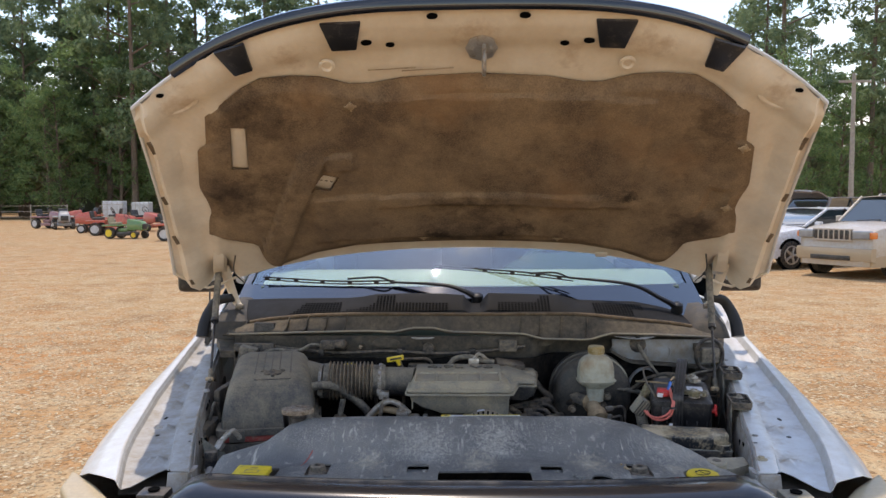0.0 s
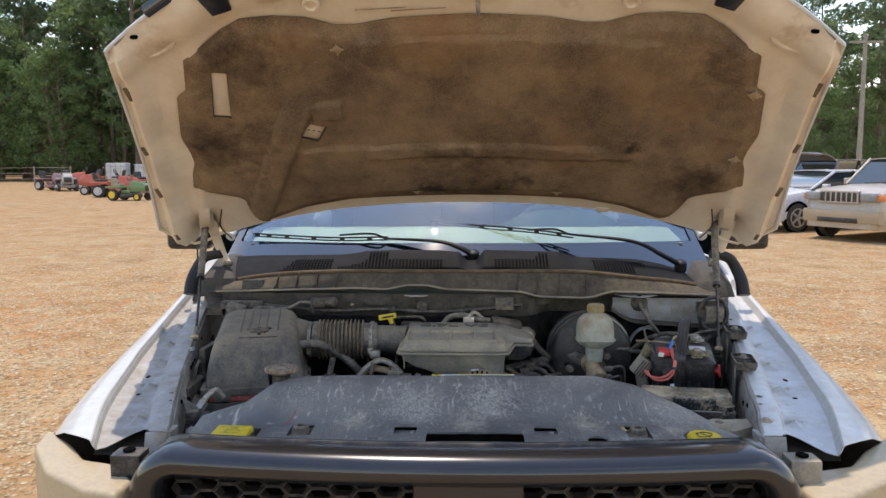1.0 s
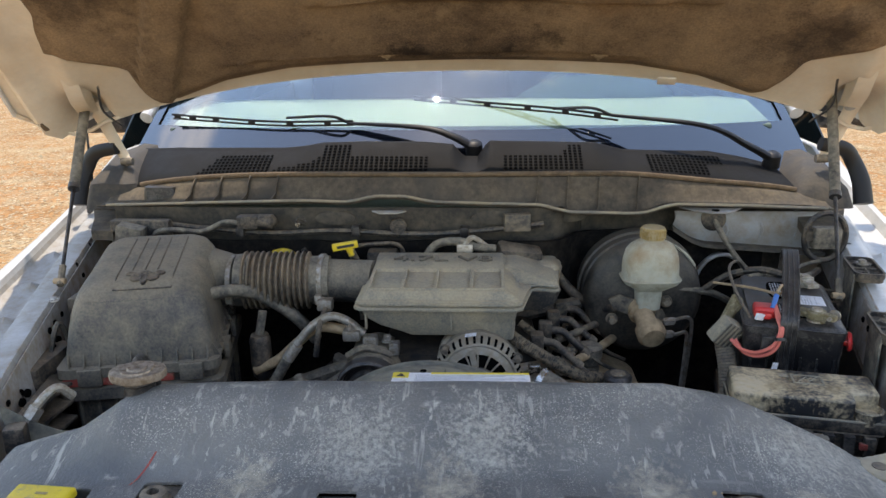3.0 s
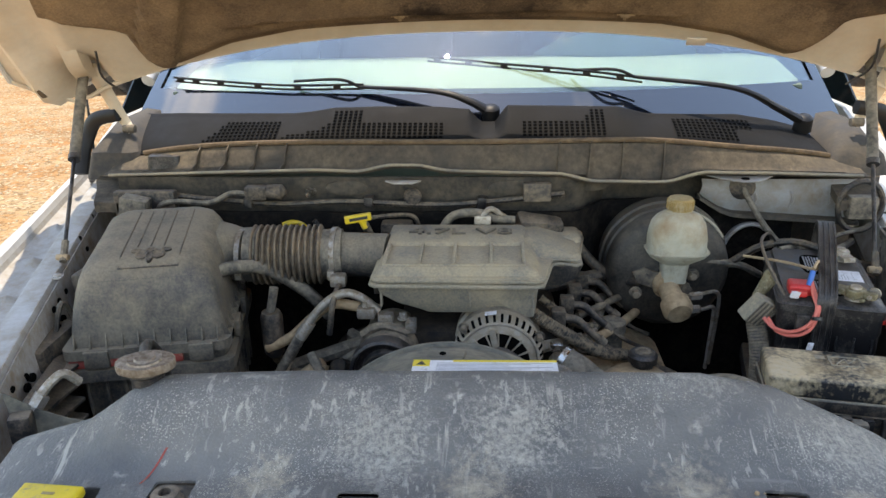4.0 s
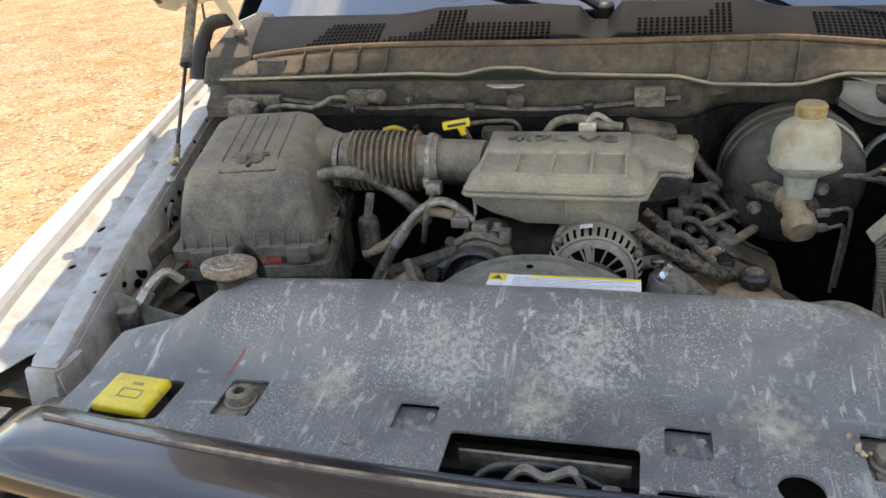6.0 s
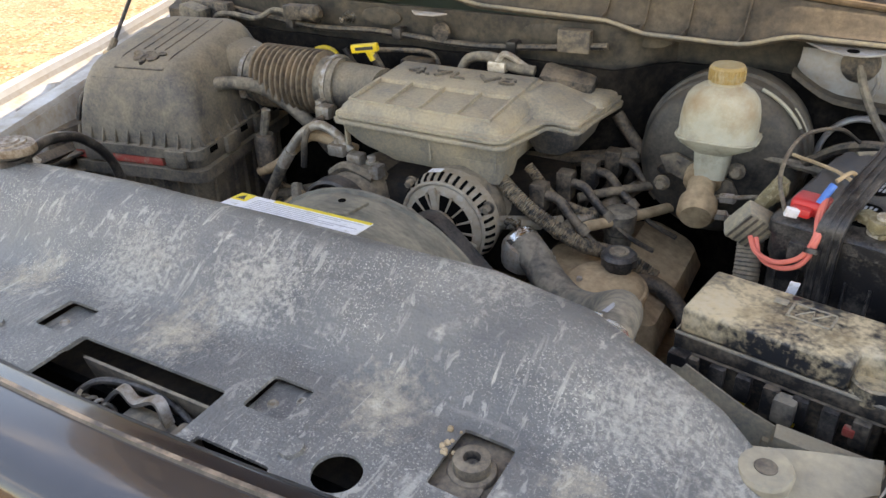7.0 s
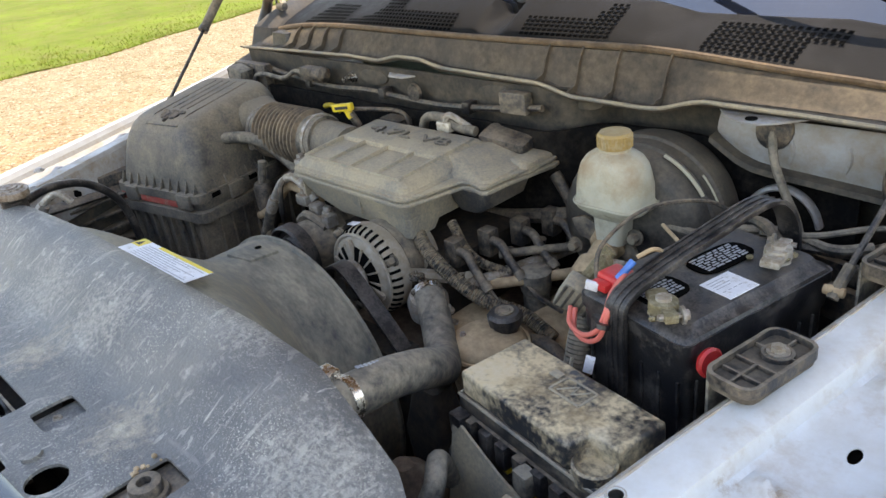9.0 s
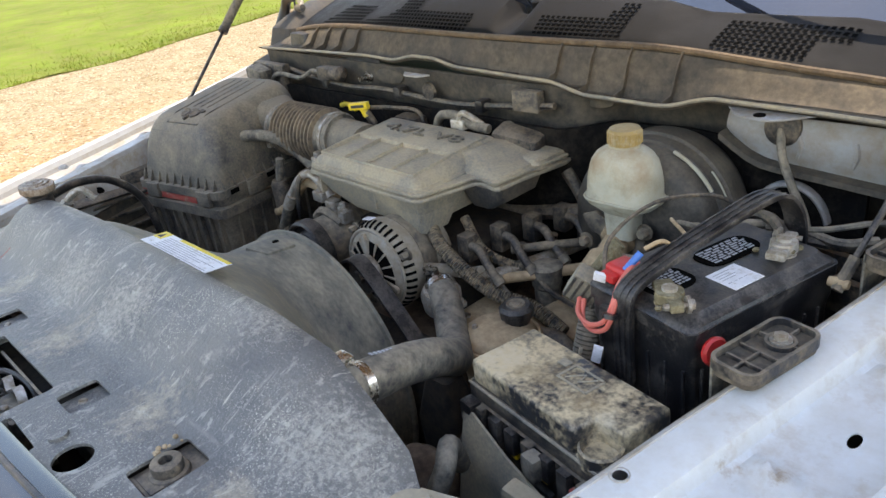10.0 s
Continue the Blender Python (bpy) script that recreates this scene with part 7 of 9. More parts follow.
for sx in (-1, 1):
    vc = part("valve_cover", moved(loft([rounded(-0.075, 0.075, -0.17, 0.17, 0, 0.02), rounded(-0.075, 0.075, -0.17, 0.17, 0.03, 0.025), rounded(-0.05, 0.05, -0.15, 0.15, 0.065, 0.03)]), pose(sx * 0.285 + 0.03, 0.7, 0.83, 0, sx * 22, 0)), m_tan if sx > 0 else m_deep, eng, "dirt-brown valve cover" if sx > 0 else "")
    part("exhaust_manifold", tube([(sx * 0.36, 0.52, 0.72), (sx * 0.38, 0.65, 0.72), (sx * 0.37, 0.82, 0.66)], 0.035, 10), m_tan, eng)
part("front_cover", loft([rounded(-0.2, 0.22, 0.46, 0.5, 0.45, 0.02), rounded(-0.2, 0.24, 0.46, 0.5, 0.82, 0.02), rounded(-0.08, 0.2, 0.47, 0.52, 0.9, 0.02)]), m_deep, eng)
# coil boots and plug leads along the driver's bank
for i in range(4):
    x, y = 0.155 + 0.022 * i, 0.655 + 0.062 * i
    part("coil_block", box(x - 0.015, x + 0.013, y - 0.01, y + 0.018, 0.98, 1.03, 0.004), m_black, eng)
    part("plug_boot", tube([(x + 0.008, y, 1.012), (x + 0.035, y - 0.004, 1.01), (x + 0.058, y - 0.01, 0.99), (x + 0.085, y - 0.014, 0.968)], (0.0085, 0.0075), 10), m_black, eng)
    part("boot_collar", tube([(x + 0.078, y - 0.013, 0.974), (x + 0.09, y - 0.015, 0.963)], 0.0098, 10), m_dirty, eng)
    part("plug_lead", tube([(x + 0.085, y - 0.012, 0.965), (x + 0.12, y - 0.014, 0.94), (x + 0.16, y + 0.0, 0.915)], 0.0042, 6), m_black, eng)
    part("injector", lathe([(0.008, 0), (0.01, 0.012), (0.007, 0.02), (0.007, 0.035), (0, 0.035)], (x + 0.02, y + 0.03, 0.955), (0.3, -0.1, 1), 12), m_black, eng)
part("cross_pipe", tube([(0.19, 0.64, 0.955), (0.26, 0.7, 0.96), (0.33, 0.8, 0.955), (0.35, 0.85, 0.95)], 0.0095, 10), m_tan, eng)
part("cross_pipe", tube([(0.2, 0.72, 0.985), (0.25, 0.76, 0.99), (0.31, 0.83, 0.985)], 0.008, 10), m_dirty, eng)
part("cover_casting", loft([rounded(0.15, 0.29, 0.56, 0.72, 0.82, 0.03), rounded(0.16, 0.28, 0.565, 0.71, 0.88, 0.03), rounded(0.18, 0.26, 0.58, 0.69, 0.91, 0.025)]), m_tan, eng, "tan dirt-caked casting")
part("casting_bolt", hexbolt((0.2, 0.592, 0.905), 0.009, 0.008), m_steel, eng)
part("casting_bolt", hexbolt((0.262, 0.66, 0.9), 0.008, 0.007), m_tan, eng)
part("fuel_rail", tube([(0.2, 0.62, 0.965), (0.24, 0.74, 0.965), (0.27, 0.86, 0.965)], 0.012, 10), m_steel, eng)
part("wiring_loom", tube([(0.085, 0.635, 1.045), (0.13, 0.615, 1.02), (0.185, 0.615, 0.985), (0.24, 0.63, 0.95), (0.3, 0.66, 0.925), (0.36, 0.66, 0.9)], 0.0125, 12, 6, 1, 0.001, 0.0045), m_foil, eng, "corrugated wiring loom")
part("wiring_loom", tube([(0.12, 0.69, 1.04), (0.18, 0.67, 1.0), (0.23, 0.7, 0.97), (0.25, 0.76, 0.96)], 0.0085, 10, 6, 1, 0.0009, 0.0045), m_foil, eng)
part("wiring_loom", tube([(0.3, 0.6, 0.9), (0.36, 0.64, 0.9), (0.42, 0.62, 0.86), (0.44, 0.55, 0.8)], 0.014, 10), m_black, eng)
part("vacuum_hose", tube([(0.21, 0.875, 1.085), (0.245, 0.87, 1.045), (0.285, 0.84, 1.025), (0.33, 0.8, 1.03), (0.35, 0.788, 1.058)], 0.0115, 10), m_black, eng, "black vacuum hose")
part("oil_filler", lathe([(0.03, 0.82), (0.024, 0.86), (0.023, 0.93), (0.027, 0.935), (0.027, 0.945), (0.029, 0.948), (0.029, 0.97), (0.022, 0.974), (0, 0.974)], (0.272, 0.728, 0), n=20), m_rubber, eng, "black oil filler cap")
part("thermostat_housing", join(lathe([(0.034, -0.03), (0.036, 0.0), (0.03, 0.012), (0, 0.012)], (0.165, 0.572, 0.955), (0.2, -0.2, 1), 18), hexbolt((0.165, 0.57, 0.97), 0.01, 0.01), hexbolt((0.205, 0.575, 0.945), 0.009, 0.009), box(0.14, 0.19, 0.56, 0.585, 0.945, 0.968, 0.004)), m_alu, eng)
part("rear_cover", box(-0.22, -0.15, 0.83, 0.87, 1.08, 1.15, 0.01), m_black, eng)
part("rear_cover", moved(box(-0.05, 0.05, -0.03, 0.03, -0.04, 0.04, 0.012), pose(0.12, 0.855, 1.12, 10, 8, 10)), m_black, eng)
part("rear_hose", tube([(-0.09, 0.835, 1.13), (-0.06, 0.825, 1.17), (-0.01, 0.82, 1.178), (0.03, 0.82, 1.165), (0.07, 0.825, 1.16)], 0.0095, 10), m_rubber, eng)
part("rear_fitting", join(box(-0.015, 0.02, 0.805, 0.83, 1.155, 1.175, 0.004), tube([(0.0, 0.815, 1.17), (0.02, 0.81, 1.19), (0.05, 0.83, 1.165)], 0.006, 8)), m_alu, eng)
for p, q, r in (((-0.3, 0.85, 1.07), (0.12, 0.86, 1.05), 0.012), ((-0.2, 0.86, 1.0), (0.3, 0.86, 1.03), 0.015), ((-0.33, 0.84, 1.1), (-0.15, 0.86, 1.12), 0.009)):
    part("rear_loom", tube([p, ((p[0] + q[0]) / 2, p[1] - 0.02, (p[2] + q[2]) / 2 - 0.03), q], r, 8), m_black, eng)
# drive belt
part("drive_belt", ribbon([(0.008, 0.497, 1.008), (0.035, 0.497, 1.019), (0.062, 0.497, 1.008), (0.11, 0.497, 0.965), (0.17, 0.497, 0.905), (0.24, 0.497, 0.83)], 0.03, 0.005), m_cleanblack, eng, "ribbed black drive belt")
part("drive_belt", ribbon([(0.008, 0.497, 1.008), (-0.004, 0.497, 0.98), (-0.04, 0.497, 0.9), (-0.09, 0.497, 0.78)], 0.03, 0.005), m_cleanblack, eng)
part("crank_pulley", lathe([(0.08, -0.03), (0.09, -0.028), (0.09, 0.0), (0.05, 0.0), (0, -0.005)], (-0.02, 0.46, 0.66), (0, -1, 0), 28), m_deep, eng)
part("idler_pulley", lathe([(0.04, -0.02), (0.044, -0.01), (0.044, 0.012), (0.02, 0.012), (0.012, 0.02), (0, 0.02)], (0.2, 0.49, 0.75), (0, -1, 0), 24), m_black, eng)
part("brown_bracket", loft([rounded(0.3, 0.36, 0.4, 0.46, 0.6, 0.01), rounded(0.27, 0.36, 0.4, 0.46, 0.85, 0.01), rounded(0.29, 0.34, 0.41, 0.45, 0.93, 0.01)]), m_deep, eng)

alt = thing("alternator", "dusty aluminium alternator with slotted front", "alternator", (0.035, 0.56, 0.9))
AC = (0.034, 0.535, 0.98)
part("case", lathe([(0.026, -0.004), (0.036, -0.006), (0.06, -0.001), (0.072, 0.006), (0.081, 0.016), (0.0845, 0.028), (0.0845, 0.046), (0.078, 0.05), (0.078, 0.086), (0.0845, 0.09), (0.083, 0.12), (0.05, 0.135), (0, 0.135)], AC, (0, 1, 0), 48), m_altmetal, alt)
part("stator_band", lathe([(0.0788, 0.054), (0.0795, 0.058), (0.0795, 0.08), (0.0788, 0.084)], AC, (0, 1, 0), 40), m_dirty, alt)


def bell_slot(turn, w):
    """A black strip along the shoulder of the end bell, painting a slot's shade."""
    rows = [[(r + up, y, k) for k, up in ((-w, 0.0009), (w, 0.0009), (w, -0.002), (-w, -0.002))] for r, y in ((0.0775, 0.0098), (0.0802, 0.014), (0.0822, 0.018), (0.0838, 0.0225), (0.0846, 0.027))]
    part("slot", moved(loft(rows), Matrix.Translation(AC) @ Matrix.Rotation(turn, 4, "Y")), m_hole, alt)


# black ring painted for the dark inside of the open front
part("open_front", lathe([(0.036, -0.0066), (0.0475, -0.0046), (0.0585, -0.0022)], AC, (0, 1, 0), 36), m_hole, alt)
for k in range(16):
    a = 2 * math.pi * k / 16
    part("front_fin", moved(box(0.034, 0.062, -0.0016, 0.0016, -0.0014, 0.004, 0.0006), Matrix.Translation((AC[0], AC[1] - 0.0055, AC[2])) @ Matrix.Rotation(a, 4, "Y") @ Matrix.Rotation(radians(-90), 4, "X")), m_altmetal, alt)
for k in range(36):
    bell_slot(2 * math.pi * (k + 0.5) / 36, 0.0025)
for k in range(3):
    a = radians(20 + 120 * k)
    part("front_arm", moved(box(0.018, 0.07, -0.006, 0.006, -0.004, 0.004, 0.003), Matrix.Translation((AC[0], AC[1] - 0.004, AC[2])) @ Matrix.Rotation(a, 4, "Y") @ Matrix.Rotation(radians(90), 4, "X")), m_altmetal, alt)
part("rim_ring", tube([(AC[0] + 0.0745 * math.cos(a), AC[1] + 0.0062, AC[2] + 0.0745 * math.sin(a)) for a in np.linspace(0, 2 * math.pi, 41)], 0.0035, 8, 1), m_altmetal, alt)
for a in (0.5, 2.4, 4.3):
    part("through_bolt", hexbolt((AC[0] + 0.087 * math.cos(a), AC[1] + 0.02, AC[2] + 0.087 * math.sin(a)), 0.007, 0.012, (0, -1, 0)), m_dirty, alt)
part("mount_lug", join(tube([(0.1, 0.57, 0.985), (0.125, 0.605, 0.975), (0.165, 0.64, 0.966)], 0.012, 8), tube([(0.165, 0.64, 0.966), (0.185, 0.645, 0.972), (0.2, 0.64, 0.98)], 0.008, 8)), m_altmetal, alt)
part("rating_label", moved(box(-0.011, 0.011, -0.007, 0.007, 0, 0.001, 0), Matrix.Translation((0.02, 0.552, 1.0702)) @ Matrix.Rotation(radians(-8), 4, "Y")), m_label, alt)
pl = part("pulley", lathe([(0.033, -0.032), (0.035, -0.03), (0.033, -0.026), (0.035, -0.022), (0.033, -0.018), (0.035, -0.014), (0.034, -0.008), (0.02, -0.004), (0, -0.004)], AC, (0, 1, 0), 28), m_steel, alt)
part("pulley_nut", lathe([(0.012, -0.04), (0.012, -0.03), (0, -0.03)], AC, (0, 1, 0), 6), m_steel, pl)

comp = thing("air_conditioning_compressor", "dirty metal air-conditioning compressor with pulley", "compressor", (-0.18, 0.6, 0.9))
CC = (-0.18, 0.53, 0.955)
part("body", lathe([(0.05, 0.03), (0.058, 0.04), (0.06, 0.095), (0.063, 0.1), (0.063, 0.112), (0.058, 0.116), (0.056, 0.17), (0.04, 0.178), (0, 0.178)], CC, (0, 1, 0), 32), m_dirty, comp)
part("top_bracket", join(loft([rounded(-0.225, -0.14, 0.59, 0.67, 0.99, 0.015), rounded(-0.22, -0.145, 0.595, 0.66, 1.012, 0.018), rounded(-0.205, -0.155, 0.605, 0.65, 1.02, 0.015)]), tube([(-0.23, 0.6, 1.0), (-0.19, 0.595, 1.022), (-0.14, 0.6, 1.005)], 0.009, 8)), m_dirty, comp)
pu = part("pulley", lathe([(0.055, 0.028), (0.067, 0.026), (0.067, 0.0), (0.062, -0.003), (0.058, 0.0), (0.056, 0.012), (0.045, 0.012), (0.04, 0.004), (0, 0.002)], CC, (0, 1, 0), 36), m_cleanblack, comp)
part("clutch_plate", lathe([(0.042, -0.001), (0.04, -0.004), (0.015, -0.004), (0.012, -0.009), (0, -0.009)], CC, (0, 1, 0), 28), m_deep, pu)
part("fitting", join(box(-0.2, -0.17, 0.605, 0.63, 1.015, 1.04, 0.005), hexbolt((-0.15, 0.615, 1.03), 0.008, 0.01), box(-0.145, -0.125, 0.595, 0.62, 1.005, 1.03, 0.003)), m_steel, comp)
part("fitting", join(hexbolt((-0.225, 0.62, 1.05), 0.008, 0.012), box(-0.24, -0.205, 0.605, 0.635, 1.03, 1.052, 0.004)), m_steel, comp)
ln = solo("coolant_line", tube([(-0.2, 0.625, 1.04), (-0.23, 0.622, 1.068), (-0.262, 0.62, 1.08), (-0.295, 0.618, 1.065), (-0.326, 0.615, 1.034), (-0.365, 0.61, 0.975), (-0.4, 0.605, 0.9)], 0.0085, 10), m_alu, "dusty aluminium refrigerant pipe", "pipe")
part("ferrule", tube([(-0.335, 0.614, 1.02), (-0.357, 0.611, 0.988)], 0.0125, 12, 3), m_alu, ln)
part("rubber_section", tube([(-0.357, 0.611, 0.988), (-0.4, 0.606, 0.915), (-0.44, 0.6, 0.84)], 0.0115, 10), m_rubber, ln)
solo("coolant_line", tube([(-0.2, 0.64, 1.035), (-0.245, 0.635, 1.045), (-0.295, 0.632, 1.05), (-0.335, 0.628, 1.02), (-0.38, 0.625, 0.98), (-0.43, 0.625, 0.955)], 0.0105, 10), m_tan, "brown dust-caked refrigerant hose", "pipe")
can = thing("refrigerant_canister", "black canister beside the filter housing", "canister", (-0.42, 0.64, 0.93))
part("can", lathe([(0.012, 0.93), (0.02, 0.94), (0.022, 0.96), (0.022, 1.02), (0.018, 1.03), (0, 1.03)], (-0.42, 0.64, 0), n=18), m_black, can)
part("outlet", tube([(-0.42, 0.64, 1.03), (-0.415, 0.642, 1.055), (-0.41, 0.645, 1.08)], 0.009, 8), m_rubber, can)
cab1 = thing("cable_clip", "black cable with clip over the refrigerant pipe", "cable", (-0.29, 0.64, 1.0))
part("cable", tube([(-0.29, 0.69, 1.09), (-0.282, 0.66, 1.08), (-0.282, 0.63, 1.078), (-0.286, 0.605, 1.06), (-0.295, 0.6, 1.0)], 0.006, 8), m_black, cab1)
part("clip", box(-0.3, -0.268, 0.655, 0.68, 1.075, 1.1, 0.005), m_steel, cab1)
for k in range(16):
    rr = random.Random(k)
    x, y = rr.uniform(-0.42, -0.2), rr.uniform(0.5, 0.7)
    part("engine_clutter", tube([(x, y, rr.uniform(0.82, 0.93)), (x + rr.uniform(-0.08, 0.08), y + rr.uniform(-0.06, 0.06), rr.uniform(0.86, 0.96)), (x + rr.uniform(-0.14, 0.14), y + rr.uniform(-0.1, 0.1), rr.uniform(0.78, 0.9))], rr.uniform(0.006, 0.02), 8), rr.choice((m_tan, m_rubber, m_deep, m_foil)), eng)

# upper radiator hose
hose = thing("radiator_hose", "thick dusty black upper radiator hose with spring clamps", "hose", (0.36, 0.36, 0.98))
line = [(0.155, 0.58, 0.962), (0.186, 0.562, 0.95), (0.225, 0.534, 0.93), (0.275, 0.492, 0.928), (0.325, 0.447, 0.955), (0.366, 0.4, 0.998), (0.39, 0.35, 1.034), (0.401, 0.29, 1.06), (0.41, 0.23, 1.075), (0.412, 0.17, 1.085)]
part("hose", tube(line, 0.027, 20), m_rubber, hose)
for a, b in ((0, 1), (8, 9)):
    p, q = Vector(line[a]), Vector(line[b])
    d = (q - p).normalized()
    m = p.lerp(q, 0.15)
    cl = part("clamp", tube([m - d * 0.006, m + d * 0.006], 0.029, 24), m_chrome, hose, "spring hose clamp")
    part("clamp_ear", moved(box(-0.012, 0.012, -0.008, 0.008, 0, 0.014, 0.002), Matrix.Translation(m + Vector((-0.016, -0.004, 0.024)))), m_chrome, cl)
part("printed_bars", join(*[moved(box(-0.003, 0.003, -0.002, 0.002, 0, 0.0008, 0), Matrix.Translation((0.4 + 0.0002 * k, 0.252 + 0.006 * k, 1.0985 - 0.0018 * k)) @ Matrix.Rotation(radians(-16), 4, "X")) for k in range(6)]), m_greyink, hose)

ps = thing("power_steering_reservoir", "tan dust-covered power steering reservoir with black cap", "reservoir", (0.3, 0.57, 0.8))
part("tank", lathe([(0.04, 0.78), (0.055, 0.82), (0.064, 0.87), (0.066, 0.91), (0.062, 0.925), (0.05, 0.935), (0.02, 0.94), (0, 0.94)], (0.3, 0.57, 0), n=30), m_tan, ps)
cp = part("cap", lathe([(0.02, 0.93), (0.022, 0.945), (0.028, 0.948), (0.029, 0.962), (0.024, 0.968), (0, 0.969)], (0.313, 0.6, 0), n=10), m_cleanblack, ps, "knobbed black cap")
part("cap_rings", lathe([(0.016, 0.968), (0.015, 0.9705), (0.01, 0.969), (0.008, 0.971), (0, 0.971)], (0.313, 0.6, 0), n=20), m_dirty, cp)
part("tank_rim", tube([(0.3 + 0.0655 * math.cos(a), 0.57 + 0.0655 * math.sin(a), 0.918) for a in np.linspace(0, 2 * math.pi, 33)], 0.004, 6, 1), m_tan, ps)
part("tank_screw", lathe([(0.005, 0.936), (0.004, 0.942), (0, 0.942)], (0.27, 0.545, 0), n=10), m_steel, ps)

# ---------------------------------------------------------------- brakes
br = thing("brake_booster", "round black brake booster with milky fluid reservoir", "brake booster", (0.38, 0.85, 0.95))
part("drum", lathe([(0.1, -0.0), (0.13, 0.015), (0.136, 0.03), (0.136, 0.06), (0.1395, 0.062), (0.1395, 0.074), (0.135, 0.077), (0.134, 0.1), (0.13, 0.103), (0.129, 0.125), (0.122, 0.14), (0.108, 0.148), (0.07, 0.155), (0.05, 0.165), (0, 0.168)], (0.4, 0.955, 1.045), (0, -1, 0), 52), m_drum, br, "dusty black vacuum drum")
part("drum_scuff", tube([(0.4 + 0.134 * math.cos(a), 0.845, 1.045 + 0.134 * math.sin(a)) for a in np.linspace(0.55, 1.2, 9)], 0.0032, 6, 2), m_milk, br, "pale arc along the drum's edge")
part("drum_scuff", tube([(0.4 + 0.135 * math.cos(a), 0.872, 1.045 + 0.135 * math.sin(a)) for a in np.linspace(0.4, 0.75, 6)], 0.002, 6, 2), m_milk, br)
part("master_cylinder", lathe([(0.03, 0.0), (0.03, 0.02), (0.022, 0.024), (0.022, 0.06), (0.03, 0.066), (0.031, 0.09), (0.024, 0.1), (0, 0.1)], (0.388, 0.79, 1.036), (0.13, -0.93, -0.34), 22), m_tan, br, "dusty cast master cylinder")
part("mount_flange", join(moved(prism([(-0.07, 0), (-0.05, 0.018), (0.05, 0.018), (0.07, 0), (0.05, -0.018), (-0.05, -0.018)], -0.004, 0.004, 0.002), Matrix.Translation((0.382, 0.782, 1.035)) @ Matrix.Rotation(radians(20), 4, "Y") @ Matrix.Rotation(radians(90), 4, "X")), hexbolt((0.325, 0.776, 1.014), 0.009, 0.012, (0, -1, 0)), hexbolt((0.44, 0.776, 1.056), 0.009, 0.012, (0, -1, 0))), m_dirty, br)


def slim(bm):
    return moved(bm, Matrix.Translation((0.403, 0.779, 0)) @ Matrix.Diagonal((0.88, 0.92, 1, 1)) @ Matrix.Translation((-0.403, -0.779, 0)))


tank = part("fluid_tank", slim(loft([rounded(0.372, 0.428, 0.755, 0.8, 1.042, 0.012), rounded(0.368, 0.432, 0.752, 0.803, 1.085, 0.014), rounded(0.338, 0.468, 0.735, 0.822, 1.102, 0.03), rounded(0.334, 0.472, 0.732, 0.826, 1.11, 0.032), rounded(0.334, 0.472, 0.732, 0.826, 1.113, 0.032),
            rounded(0.336, 0.468, 0.734, 0.825, 1.117, 0.032), rounded(0.335, 0.469, 0.734, 0.826, 1.14, 0.038), rounded(0.337, 0.467, 0.735, 0.825, 1.158, 0.042), rounded(0.341, 0.463, 0.738, 0.822, 1.172, 0.041), rounded(0.35, 0.454, 0.743, 0.817, 1.183, 0.037), rounded(0.362, 0.442, 0.75, 0.81, 1.19, 0.03), rounded(0.373, 0.431, 0.755, 0.805, 1.194, 0.026), rounded(0.376, 0.43, 0.756, 0.804, 1.203, 0.0235)])), m_milk, br, "yellowed milky fluid tank")
part("tank_seam", slim(tube([*rounded(0.333, 0.473, 0.731, 0.827, 1.1115, 0.033), rounded(0.333, 0.473, 0.731, 0.827, 1.1115, 0.033)[0]], 0.0025, 6, 1)), m_milk, tank)
part("cap", lathe([(0.0245, 1.198), (0.0255, 1.201), (0.0255, 1.219), (0.0235, 1.2225), (0.012, 1.2235), (0, 1.2228)], (0.403, 0.78, 0), n=28), m_ochre, tank, "ochre screw cap")
for k in range(28):
    a = 2 * math.pi * k / 28
    part("cap_knurl", lathe([(0.0016, 1.2), (0.0016, 1.218), (0, 1.218)], (0.403 + 0.0257 * math.cos(a), 0.78 + 0.0257 * math.sin(a), 0), n=5), m_ochre, br)
for k, pts in enumerate((((0.42, 0.735, 1.025), (0.45, 0.735, 1.03), (0.485, 0.75, 1.028), (0.495, 0.76, 0.99), (0.49, 0.77, 0.85)), ((0.415, 0.715, 1.005), (0.45, 0.715, 1.005), (0.475, 0.73, 1.003), (0.48, 0.74, 0.97), (0.478, 0.75, 0.85)), ((0.45, 0.81, 1.075), (0.5, 0.81, 1.07), (0.55, 0.82, 1.06), (0.6, 0.84, 1.03)))):
    part("brake_line", tube(pts, 0.004 if k < 2 else 0.008, 8), m_steel if k < 2 else m_rubber, br)
part("line_nut", lathe([(0.009, 0), (0.009, 0.02), (0.005, 0.024), (0, 0.024)], (0.428, 0.732, 1.026), (1, 0, 0.1), 6), m_steel, br)
part("line_nut", lathe([(0.009, 0), (0.009, 0.02), (0.005, 0.024), (0, 0.024)], (0.422, 0.713, 1.005), (1, 0, 0.1), 6), m_steel, br)

# ---------------------------------------------------------------- battery
bat = thing("car_battery", "black car battery with corroded terminals and a white label", "battery", (0.634, 0.628, 0.894), -13, True)
case = part("case", loft([rounded(-0.08, 0.08, -0.124, 0.124, 0.0, 0.012), rounded(-0.082, 0.082, -0.126, 0.126, 0.16, 0.012), rounded(-0.085, 0.085, -0.129, 0.129, 0.17, 0.012), rounded(-0.085, 0.085, -0.129, 0.129, 0.2, 0.012)]), m_cleanblack, bat)
